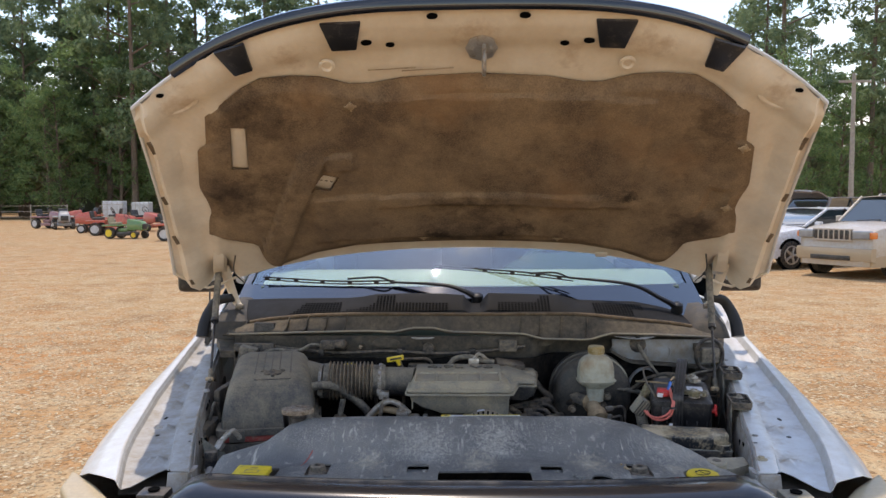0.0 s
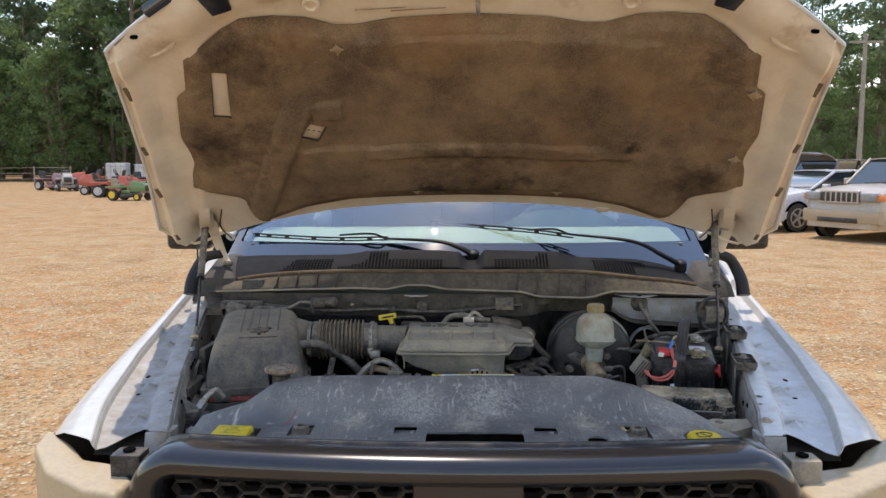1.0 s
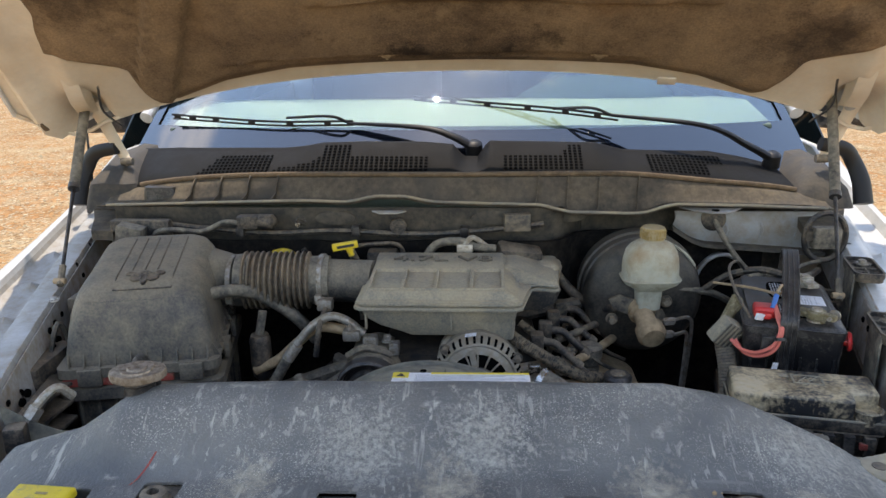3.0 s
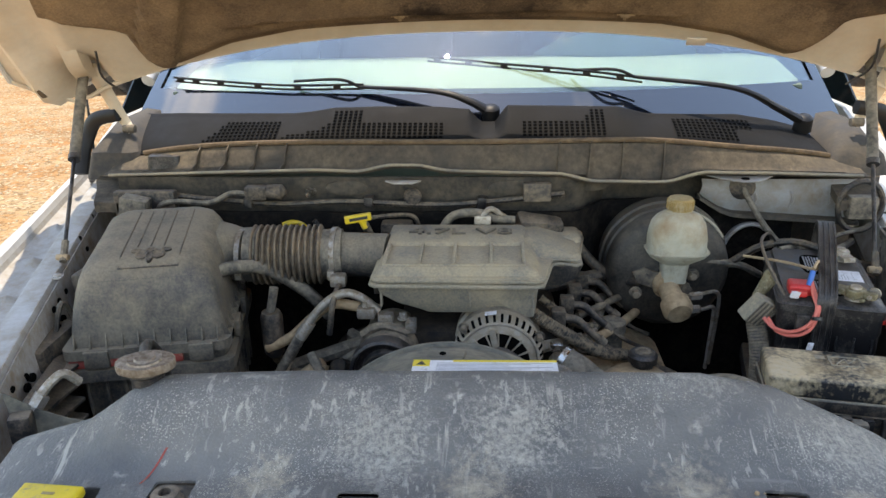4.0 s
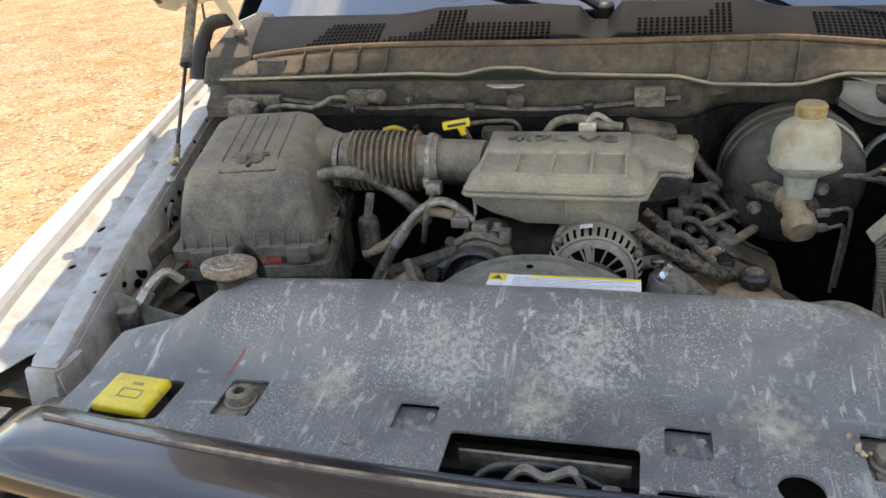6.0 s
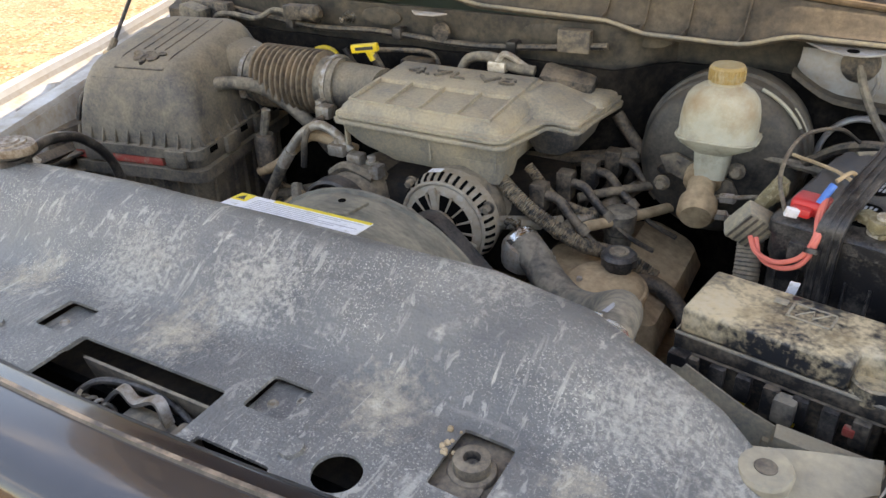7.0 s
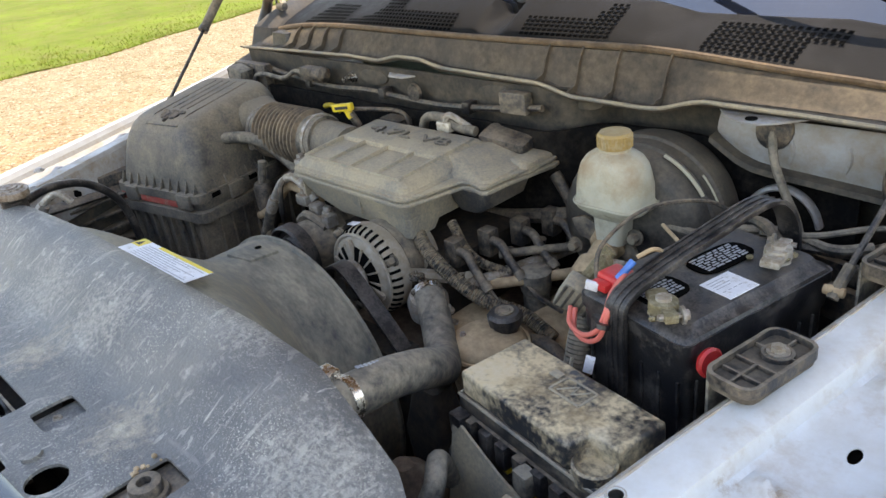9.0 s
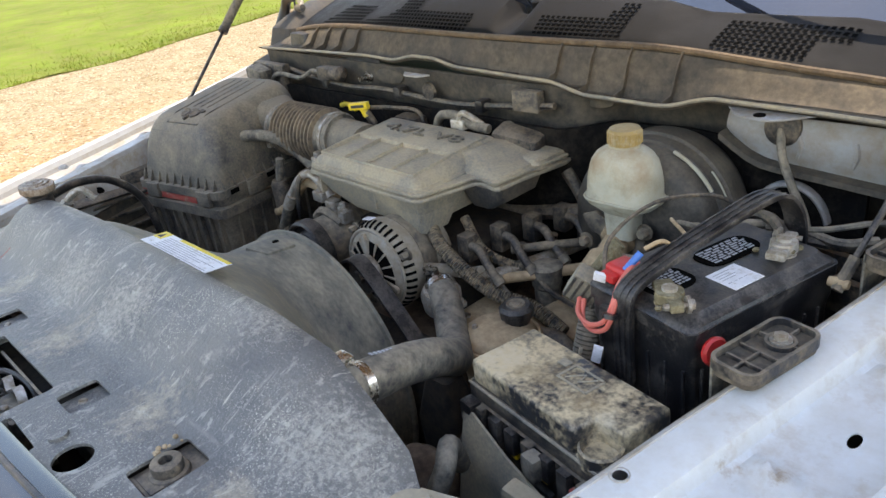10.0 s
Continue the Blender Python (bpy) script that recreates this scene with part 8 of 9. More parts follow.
for k in range(9):
    part("case_rib", box(0.0815, 0.0855, -0.11 + k * 0.026, -0.106 + k * 0.026, 0.01, 0.16, 0.001), m_cleanblack, case)
for k in range(6):
    part("case_rib", box(-0.07 + k * 0.028, -0.066 + k * 0.028, -0.1285, -0.1245, 0.01, 0.16, 0.001), m_cleanblack, case)
part("lid_lip", loft([rounded(-0.088, 0.088, -0.133, 0.133, z, 0.014) for z in (0.2, 0.202, 0.213, 0.215)]), m_cleanblack, bat)
top = part("lid", loft([rounded(-0.086, 0.086, -0.131, 0.131, 0.215, 0.014), rounded(-0.084, 0.084, -0.128, 0.128, 0.219, 0.014), rounded(-0.078, 0.078, -0.122, 0.122, 0.2215, 0.014), rounded(-0.076, 0.07, -0.112, 0.118, 0.229, 0.014)]), m_cleanblack, bat)
lab = part("label", box(0.02, 0.066, -0.035, 0.015, 0.229, 0.2297, 0), m_label, bat, "white paper label")
part("label_print", join(*[box(0.05, 0.0512, -0.03 + 0.009 * k, -0.024 + 0.009 * k, 0.2297, 0.2299, 0) for k in range(4)], *[box(0.026 + 0.005 * k, 0.0272 + 0.005 * k, -0.03, -0.002 - 0.004 * (k % 2), 0.2297, 0.2299, 0) for k in range(4)]), m_greyink, lab)
for cx, cy, sx, sy in ((-0.008, 0.035, 0.024, 0.048), (-0.002, -0.078, 0.026, 0.034)):
    pts = [(cx + sx * math.copysign(abs(math.cos(a)) ** 0.6, math.cos(a)), cy + sy * math.copysign(abs(math.sin(a)) ** 0.6, math.sin(a))) for a in np.linspace(0, 2 * math.pi, 24, endpoint=False)]
    pp = part("vent_plate", prism(pts, 0.228, 0.2315, 0.001), m_hole, bat, "dark plate with grey warning print")
    rows = []
    for q in range(7):
        rq, u = random.Random(q), -0.8
        while u < 0.72:
            w = rq.uniform(0.08, 0.3)
            rows.append(box(cx - sx * 0.72 + sx * 0.21 * q, cx - sx * 0.6 + sx * 0.21 * q, cy + sy * u, cy + sy * min(0.8, u + w), 0.2315, 0.2319, 0))
            u += w + 0.07
    part("plate_print", join(*rows), m_greyink, pp)


def terminal(x, y, turn, material):
    t = part("terminal_post", moved(lathe([(0.016, 0.0), (0.016, 0.004), (0.0095, 0.006), (0.009, 0.024), (0, 0.024)], (0, 0, 0), n=18), Matrix.Translation((x, y, 0.228))), m_alu, bat)
    m = pose(x, y, 0.234, 0, 0, turn)
    part("clamp", moved(join(lathe([(0.0165, 0.0), (0.0175, 0.002), (0.0165, 0.013), (0.0095, 0.014)], (0, 0, 0), n=18), box(-0.008, 0.008, -0.034, -0.014, 0.001, 0.012, 0.003), box(-0.012, 0.012, 0.012, 0.035, 0.0, 0.01, 0.003)), m), material, t, "corroded battery clamp")
    part("clamp_bolt", moved(join(tube([(-0.014, -0.026, 0.007), (0.016, -0.026, 0.007)], 0.0035, 8), hexbolt((0.014, -0.026, 0.007), 0.007, 0.006, (1, 0, 0))), m), m_steel, t)


terminal(0.036, -0.112, 60, m_crust)
terminal(0.043, 0.078, 200, m_alu)
part("red_cover", join(box(-0.07, -0.028, -0.118, -0.082, 0.226, 0.246, 0.007, 3), box(-0.066, -0.04, -0.13, -0.112, 0.228, 0.24, 0.005)), m_red, bat, "red positive terminal cover")
part("red_plug", lathe([(0.0085, -0.012), (0.0085, 0.0), (0.017, 0.0), (0.018, 0.004), (0.015, 0.007), (0.01, 0.006), (0, 0.006)], (0.094, -0.104, 0.19), (1, -0.1, 0.1), 26), m_red, bat, "round red side plug")
STRAP = [(-0.012, -0.1385, 0.11), (-0.012, -0.139, 0.2), (-0.01, -0.134, 0.236), (-0.005, -0.085, 0.258), (0.003, 0.0, 0.28), (0.01, 0.073, 0.296), (0.013, 0.11, 0.29), (0.015, 0.136, 0.25), (0.016, 0.14, 0.19)]
part("strap", ribbon(STRAP, 0.031, 0.005, (1, 0.05, 0)), m_cleanblack, bat, "ribbed black rubber hold-down strap")
for q in (-0.0135, -0.0045, 0.0045, 0.0135):
    part("strap_rib", tube([Vector(p) + Vector((q, -0.0032 if p[2] < 0.22 else 0.0, 0.0032 if p[2] > 0.22 else 0)) for p in STRAP[:7]], 0.002, 5, 5), m_cleanblack, bat)
for k in range(5):
    rr = random.Random(40 + k)
    for cx, cy in ((0.036, -0.112), (0.043, 0.078)):
        part("corrosion", lathe([(0.003, 0), (0.005, 0.002), (0.0035, 0.005), (0, 0.006)], (cx + rr.uniform(-0.026, 0.026), cy + rr.uniform(-0.026, 0.026), 0.23 + rr.uniform(0, 0.01)), (rr.uniform(-0.5, 0.5), rr.uniform(-0.5, 0.5), 1), 7), m_crust, bat)
part("front_hook", box(-0.055, -0.005, -0.142, -0.13, 0.165, 0.2, 0.004), m_cleanblack, bat)

con = thing("wire_connector", "tan and grey multi-wire connector with pink-red cables", "connector", (0.5, 0.54, 1.0))
part("plug", moved(box(-0.022, 0.022, -0.014, 0.014, -0.026, 0.026, 0.005), pose(0.497, 0.545, 1.085, 20, 30, 25)), m_cover, con)
part("plug_ribs", moved(join(*[box(-0.02 + 0.01 * k, -0.016 + 0.01 * k, -0.0155, -0.013, -0.024, 0.024, 0.001) for k in range(5)]), pose(0.497, 0.545, 1.085, 20, 30, 25)), m_airbox, con)
part("tape_wrap", join(*[tube([(0.50 + 0.006 * k, 0.565 + 0.004 * k, 1.1 + 0.004 * k), (0.515 + 0.004 * k, 0.575, 1.125), (0.525, 0.585 - 0.004 * k, 1.14)], 0.0095 - 0.001 * k, 8) for k in range(4)]), m_crust, con, "frayed tan tape")
for k in range(2):
    o = 0.007 * k
    part("red_cable", tube([(0.502 + o, 0.525, 1.078), (0.514 + o, 0.506, 1.068 - o), (0.54 + o, 0.494, 1.066 - o), (0.566 + o * 0.6, 0.49, 1.082 - o), (0.577 + o * 0.5, 0.494, 1.11), (0.575 + o * 0.5, 0.51, 1.128), (0.578, 0.535, 1.145)], 0.0034, 8), m_wirered, con, "pink-red cable")
part("blue_splice", tube([(0.572, 0.528, 1.138), (0.583, 0.546, 1.158)], 0.0048, 10), m_blue, con, "blue splice")
part("thin_wire", tube([(0.585, 0.55, 1.162), (0.6, 0.57, 1.168), (0.61, 0.6, 1.14), (0.58, 0.66, 1.13), (0.52, 0.72, 1.12)], 0.0028, 6), m_tan, con)
part("thin_wire", tube([(0.54, 0.53, 1.11), (0.52, 0.57, 1.15), (0.53, 0.66, 1.17), (0.57, 0.74, 1.16), (0.6, 0.78, 1.13)], 0.003, 6), m_black, con)
part("thin_wire", tube([(0.52, 0.5, 1.02), (0.53, 0.47, 0.98), (0.58, 0.45, 1.0), (0.64, 0.44, 1.02), (0.68, 0.44, 1.0)], 0.0028, 6), m_cover, con)
part("white_tag", moved(box(-0.006, 0.006, -0.001, 0.001, -0.016, 0.01, 0.0005), pose(0.566, 0.474, 1.045, 0, 12, 20)), m_label, con, "white cable tag")
part("white_tag", moved(box(-0.008, 0.008, -0.003, 0.003, -0.006, 0.006, 0.001), pose(0.545, 0.513, 1.128, 10, 12, 20)), m_label, con)
part("cable_tie", lathe([(0.0095, -0.003), (0.0095, 0.003), (0, 0.003)], (0.577, 0.487, 1.095), (0, 0.4, 1), 12), m_cleanblack, con)
part("loom_down", tube([(0.5, 0.56, 1.06), (0.505, 0.53, 1.0), (0.5, 0.51, 0.93), (0.48, 0.48, 0.84)], 0.017, 12, 6, 1, 0.0006, 0.005), m_dirty, con, "thick dusty wiring loom")
part("strap_wire", tube([(0.6, 0.75, 1.12), (0.66, 0.79, 1.115), (0.72, 0.8, 1.1), (0.76, 0.83, 1.1)], 0.007, 8), m_rubber, con)
part("ground_cable", tube([(0.69, 0.72, 1.125), (0.64, 0.77, 1.13), (0.58, 0.8, 1.11), (0.52, 0.82, 1.06)], 0.008, 8), m_black, con)
tray = thing("battery_tray", "dusty black battery tray", "tray", (0.63, 0.63, 0.86), -13, True)
part("tray", box(-0.1, 0.12, -0.15, 0.17, -0.02, 0.02, 0.008), m_black, tray)
part("rear_rail", join(box(-0.02, 0.16, 0.165, 0.18, 0.15, 0.2, 0.004), box(-0.02, 0.16, 0.2, 0.215, 0.18, 0.215, 0.004), box(0.13, 0.15, 0.15, 0.22, 0.05, 0.2, 0.004)), m_black, tray)
part("upright", box(0.1, 0.125, -0.14, -0.1, 0.0, 0.14, 0.004), m_bay, tray)

# ---------------------------------------------------------------- fuse box
fu = thing("fuse_box", "black fuse box with a lid caked in tan dust", "fuse box", (0.582, 0.388, 0.9), -10, True)
lidp = [(-0.117, -0.054), (0.072, -0.054), (0.074, -0.02), (0.117, -0.018), (0.117, 0.054), (-0.117, 0.054)]
part("lid", prism([(x * 0.98, y * 0.96) for x, y in lidp], 0.123, 0.158, 0.006, 3), m_fuse, fu, "dirt-dusted lid")
part("lid_skirt", prism([(x * 1.0, y * 1.0) for x, y in [(-0.118, -0.057), (0.118, -0.057), (0.118, 0.057), (-0.118, 0.057)]], 0.104, 0.124, 0.004), m_black, fu)
part("lid_step", join(box(0.072, 0.116, -0.055, -0.016, 0.118, 0.128, 0.004), lathe([(0.024, 0.118), (0.025, 0.139), (0.022, 0.141), (0.019, 0.13), (0, 0.131)], (0.093, -0.034, 0), n=20)), m_fuse, fu, "dirt-filled dished corner of the lid")
part("lid_edge", tube([(x, y, 0.1245) for x, y in ((-0.1175, 0.05), (-0.1175, -0.0555), (0.1, -0.0555), (0.117, -0.0555), (0.117, 0.05))], 0.0022, 6, 1), m_cover, fu)
part("lid_emblem", join(box(-0.015, 0.035, 0.0, 0.003, 0.1575, 0.1592, 0.0005), box(-0.015, 0.035, 0.03, 0.033, 0.1575, 0.1592, 0.0005), box(-0.015, -0.012, 0.0, 0.033, 0.1575, 0.1592, 0.0005), box(0.032, 0.035, 0.0, 0.033, 0.1575, 0.1592, 0.0005), box(-0.035, -0.02, 0.02, 0.032, 0.1575, 0.1592, 0.0005), tube([(-0.006, 0.006, 0.1585), (0.01, 0.026, 0.1585), (0.012, 0.01, 0.1585), (0.026, 0.028, 0.1585)], 0.0012, 4, 2)), m_cover, fu)
bx = part("body", loft([rounded(-0.105, 0.105, -0.05, 0.05, -0.06, 0.008), rounded(-0.112, 0.112, -0.056, 0.056, 0.1, 0.008), rounded(-0.118, 0.118, -0.06, 0.06, 0.104, 0.008)]), m_black, fu)
for k in range(7):
    part("body_clip", box(-0.1 + k * 0.031, -0.082 + k * 0.031, -0.068, -0.055, 0.07 - 0.012 * (k % 2), 0.103, 0.003), m_cleanblack if k % 3 else m_black, bx)
for k, mm in ((2, m_yellow), (3, m_red), (4, m_yellow)):
    part("fuse", box(-0.09 + k * 0.028, -0.08 + k * 0.028, -0.062, -0.054, 0.06, 0.072, 0.001), mm, bx, "small coloured fuse")
part("latch", moved(box(-0.012, 0.012, -0.01, 0.01, -0.02, 0.012, 0.004), pose(-0.105, -0.066, 0.095)), m_cleanblack, bx)
part("latch", moved(box(-0.012, 0.012, -0.01, 0.01, -0.02, 0.012, 0.004), pose(0.02, -0.07, 0.09)), m_rubber, bx)
part("latch_fuse", moved(box(-0.006, 0.006, -0.005, 0.005, -0.005, 0.005, 0.002), pose(0.085, -0.066, 0.088)), m_redband, bx)
part("front_plate", moved(prism([(-0.11, -0.12), (0.05, -0.12), (0.05, 0.03), (-0.02, 0.045), (-0.11, 0.075)], -0.002, 0.002, 0.001), Matrix.Translation((0, -0.085, 0.03)) @ Matrix.Rotation(radians(80), 4, "X")), m_cover, fu, "grey support plate")
part("support_arm", join(moved(box(-0.05, 0.06, -0.012, 0.012, -0.012, 0.012, 0.003), pose(0.07, -0.1, 0.07, 0, 8, 12)), moved(box(-0.05, 0.05, -0.004, 0.004, -0.03, 0.0, 0.002), pose(0.06, -0.095, 0.06, 0, 8, 12))), m_cover, fu, "dusty plastic support arm")
for k in range(4):
    part("relay", box(-0.1 + k * 0.05, -0.06 + k * 0.05, -0.066, -0.056, -0.01, 0.05 - 0.01 * (k % 2), 0.004), m_cleanblack, bx)
arm = solo("headlamp_bracket", loft([[(0.57, 0.13, 1.02), (0.57, 0.17, 1.03), (0.57, 0.17, 1.05), (0.57, 0.13, 1.048)], [(0.62, 0.12, 1.02), (0.62, 0.185, 1.03), (0.62, 0.185, 1.052), (0.62, 0.12, 1.045)], [(0.68, 0.17, 1.02), (0.68, 0.215, 1.03), (0.68, 0.21, 1.045), (0.68, 0.17, 1.04)]]), m_dustmetal, "tan dust-covered bracket beside the radiator shield", "bracket")
part("bracket_ear", loft([[(0.588 + r * math.cos(a), 0.136 + 1.1 * r * math.sin(a), z) for a in np.linspace(0, 2 * math.pi, 22, endpoint=False)] for r, z in ((0.022, 1.035), (0.025, 1.058), (0.023, 1.0615))]), m_dustmetal, arm)
part("ear_plug", lathe([(0.0105, 1.06), (0.01, 1.0625), (0, 1.0625)], (0.588, 0.136, 0), n=18), m_black, arm)
solo("front_hose", tube([(0.5, 0.22, 0.93), (0.52, 0.24, 0.99), (0.5, 0.27, 1.0), (0.48, 0.3, 0.94)], 0.013, 10), m_rubber, "small dusty hose below the fuse box", "hose")
pump = thing("front_clutter", "dirty brown housing and pulley low in the bay", "housing", (0.42, 0.3, 0.85))
part("casting", loft([rounded(0.36, 0.46, 0.26, 0.34, 0.7, 0.02), rounded(0.37, 0.45, 0.26, 0.33, 0.9, 0.02), rounded(0.39, 0.42, 0.275, 0.3, 0.93, 0.012)]), m_rust, pump)
part("wheel", lathe([(0.045, -0.01), (0.05, 0.0), (0.03, 0.012), (0.02, 0.0), (0, 0.0)], (0.46, 0.38, 0.9), (0.4, -0.8, 0.3), 22), m_black, pump)

# ---------------------------------------------------------------- dipstick and odds and ends
dip = thing("oil_dipstick", "yellow oil dipstick handle on a bent metal tube", "dipstick", (-0.26, 0.78, 1.1))
part("handle", moved(box(-0.03, 0.026, -0.006, 0.006, -0.008, 0.008, 0.003), pose(-0.254, 0.772, 1.183, 0, -8, 8)), m_yellow, dip, "yellow handle")
part("handle_print", moved(box(-0.02, 0.018, -0.0068, -0.0058, -0.003, 0.003, 0), pose(-0.254, 0.772, 1.183, 0, -8, 8)), m_ink, dip)
part("collar", tube([(-0.25, 0.775, 1.18), (-0.243, 0.78, 1.16)], 0.008, 8), m_yellow, dip)
part("tube", tube([(-0.25, 0.79, 1.175), (-0.2, 0.82, 1.172), (-0.15, 0.84, 1.165), (-0.135, 0.845, 1.13), (-0.13, 0.845, 1.05)], 0.0045, 8), m_black, dip)
part("lower_tube", tube([(-0.245, 0.78, 1.165), (-0.235, 0.8, 1.1), (-0.23, 0.8, 1.0)], 0.006, 8), m_rubber, dip)
part("collar", tube([(-0.245, 0.78, 1.17), (-0.235, 0.79, 1.14)], 0.0085, 8), m_black, dip)
tr2 = thing("transmission_dipstick", "small yellow transmission dipstick ring", "dipstick", (-0.4, 0.86, 1.1))
part("handle", tube([(-0.44, 0.855, 1.14), (-0.42, 0.857, 1.145), (-0.402, 0.86, 1.141), (-0.39, 0.86, 1.132)], 0.0055, 8), m_yellow, tr2)
part("tube", tube([(-0.37, 0.86, 1.148), (-0.34, 0.865, 1.09), (-0.33, 0.865, 1.0)], 0.006, 8), m_black, tr2)
# corner behind the filter housing
corner = thing("wiring_corner", "tangle of dark brackets, valves and wires on the firewall corner", "wiring", (-0.7, 0.85, 1.1))
part("bracket", box(-0.82, -0.68, 0.86, 0.885, 1.12, 1.215, 0.006), m_black, corner)
part("valve", join(box(-0.52, -0.47, 0.855, 0.885, 1.195, 1.225, 0.005), lathe([(0.018, 0), (0.018, 0.03), (0.008, 0.04), (0, 0.04)], (-0.47, 0.87, 1.21), (1, 0, 0), 14)), m_black, corner)
part("pipe", tube([(-0.72, 0.85, 1.13), (-0.71, 0.85, 1.185), (-0.67, 0.855, 1.195), (-0.6, 0.86, 1.19), (-0.55, 0.865, 1.21), (-0.5, 0.865, 1.205)], 0.006, 8), m_rubber, corner)
part("wire", tube([(-0.79, 0.8, 1.06), (-0.77, 0.82, 1.12), (-0.74, 0.83, 1.15), (-0.7, 0.84, 1.1), (-0.66, 0.84, 1.05)], 0.009, 8), m_black, corner)
part("wire", tube([(-0.8, 0.78, 1.02), (-0.76, 0.8, 1.09), (-0.72, 0.82, 1.06), (-0.69, 0.83, 1.0)], 0.012, 8), m_foil, corner)
part("relay_block", moved(box(-0.03, 0.03, -0.02, 0.02, -0.04, 0.04, 0.006), pose(-0.765, 0.84, 1.17, 0, 12, 0)), m_rubber, corner)
part("corner_cap", loft([rounded(-0.78, -0.69, 0.955, 1.0, 1.225, 0.012), rounded(-0.775, -0.7, 0.96, 1.0, 1.27, 0.012)]), m_cleanblack, corner, "black plastic corner cap")
right = thing("wiring_corner", "coiled dark wiring beside the pale firewall panel", "wiring", (0.78, 0.85, 1.1))
part("coil", tube([(0.80 + 0.045 * math.cos(a), 0.87, 1.175 + 0.055 * math.sin(a)) for a in np.linspace(0, 7.5, 18)], 0.0065, 8, 2), m_black, right)
part("wire", tube([(0.8, 0.87, 1.12), (0.75, 0.84, 1.12), (0.7, 0.8, 1.115), (0.64, 0.76, 1.12)], 0.0045, 8), m_rubber, right)
part("wire", tube([(0.79, 0.86, 1.1), (0.74, 0.82, 1.09), (0.68, 0.79, 1.1), (0.62, 0.8, 1.09)], 0.008, 8), m_black, right)
part("plug", box(0.77, 0.83, 0.85, 0.88, 1.15, 1.2, 0.008), m_rubber, right)
solo("inner_ring", tube([(0.6 + 0.06 * math.cos(a), 0.93, 1.04 + 0.075 * math.sin(a)) for a in np.linspace(0.3, 3.6, 14)], 0.01, 8, 2, 0.5), m_palepanel, "pale curved duct rim on the firewall", "duct")
ac2 = thing("refrigerant_fitting", "pale metal refrigerant fitting beside the wing", "pipe", (-0.67, 0.2, 1.0))
part("pipe", tube([(-0.64, 0.31, 1.06), (-0.655, 0.29, 1.085), (-0.68, 0.26, 1.06), (-0.7, 0.24, 1.02), (-0.7, 0.21, 1.0)], 0.0075, 8), m_alu, ac2)
part("block", moved(box(-0.016, 0.016, -0.014, 0.014, -0.022, 0.022, 0.005), pose(-0.692, 0.225, 1.03, 0, 0, 15)), m_black, ac2)
part("pipe", tube([(-0.692, 0.22, 1.01), (-0.69, 0.19, 1.0), (-0.675, 0.17, 0.99), (-0.65, 0.165, 0.98), (-0.66, 0.15, 0.96)], 0.009, 8), m_bay, ac2)
part("nut", lathe([(0.013, -0.01), (0.013, 0.01), (0, 0.01)], (-0.68, 0.26, 1.055), (0.4, 0.5, 0.7), 6), m_steel, ac2)
deflector = solo("air_deflector", sheet(lambda u, v: (-0.72 + 0.17 * u + 0.03 * v * (1 - u), 0.235 + 0.05 * u * (1 - v) - 0.01 * v + 0.012 * math.sin(3 * u), 1.085 - 0.07 * u - 0.035 * math.sin(3.1 * u) - (0.16 + 0.02 * u) * v), list(np.linspace(0, 1, 18)), list(np.linspace(0, 1, 10)), 0.004), m_shroud, "dusty dark plastic air deflector beside the radiator", "deflector")
solo("wing_brace", moved(box(-0.012, 0.012, -0.16, 0.16, -0.004, 0.004, 0.002), pose(-0.745, 0.4, 1.02, -8, 30, 12)), m_black, "dusty dark brace along the wing", "brace")

# ---------------------------------------------------------------- the yard beyond: parked cars
def paint(name, c):
    return mat(name, c, DUST, 0.08, 4, 0.3, bump=0.0, vary=0.05, coat=0.5, edge=0.3)


m_silver = paint("pale_gold_paint", (0.44, 0.39, 0.33))
m_goldtrim = paint("tan_gold_bumper", (0.36, 0.27, 0.17))
m_carwhite = paint("white_car_paint", (0.66, 0.67, 0.69))
m_navy = paint("dark_blue_paint", (0.03, 0.035, 0.05))
m_greycar = paint("grey_car_paint", (0.35, 0.36, 0.37))
m_lamp = mat("clear_lamp", (0.22, 0.23, 0.24), rough=0.12, bump=0, coat=0.5)
m_amber = mat("amber_lamp", (0.7, 0.2, 0.04), rough=0.2, bump=0)


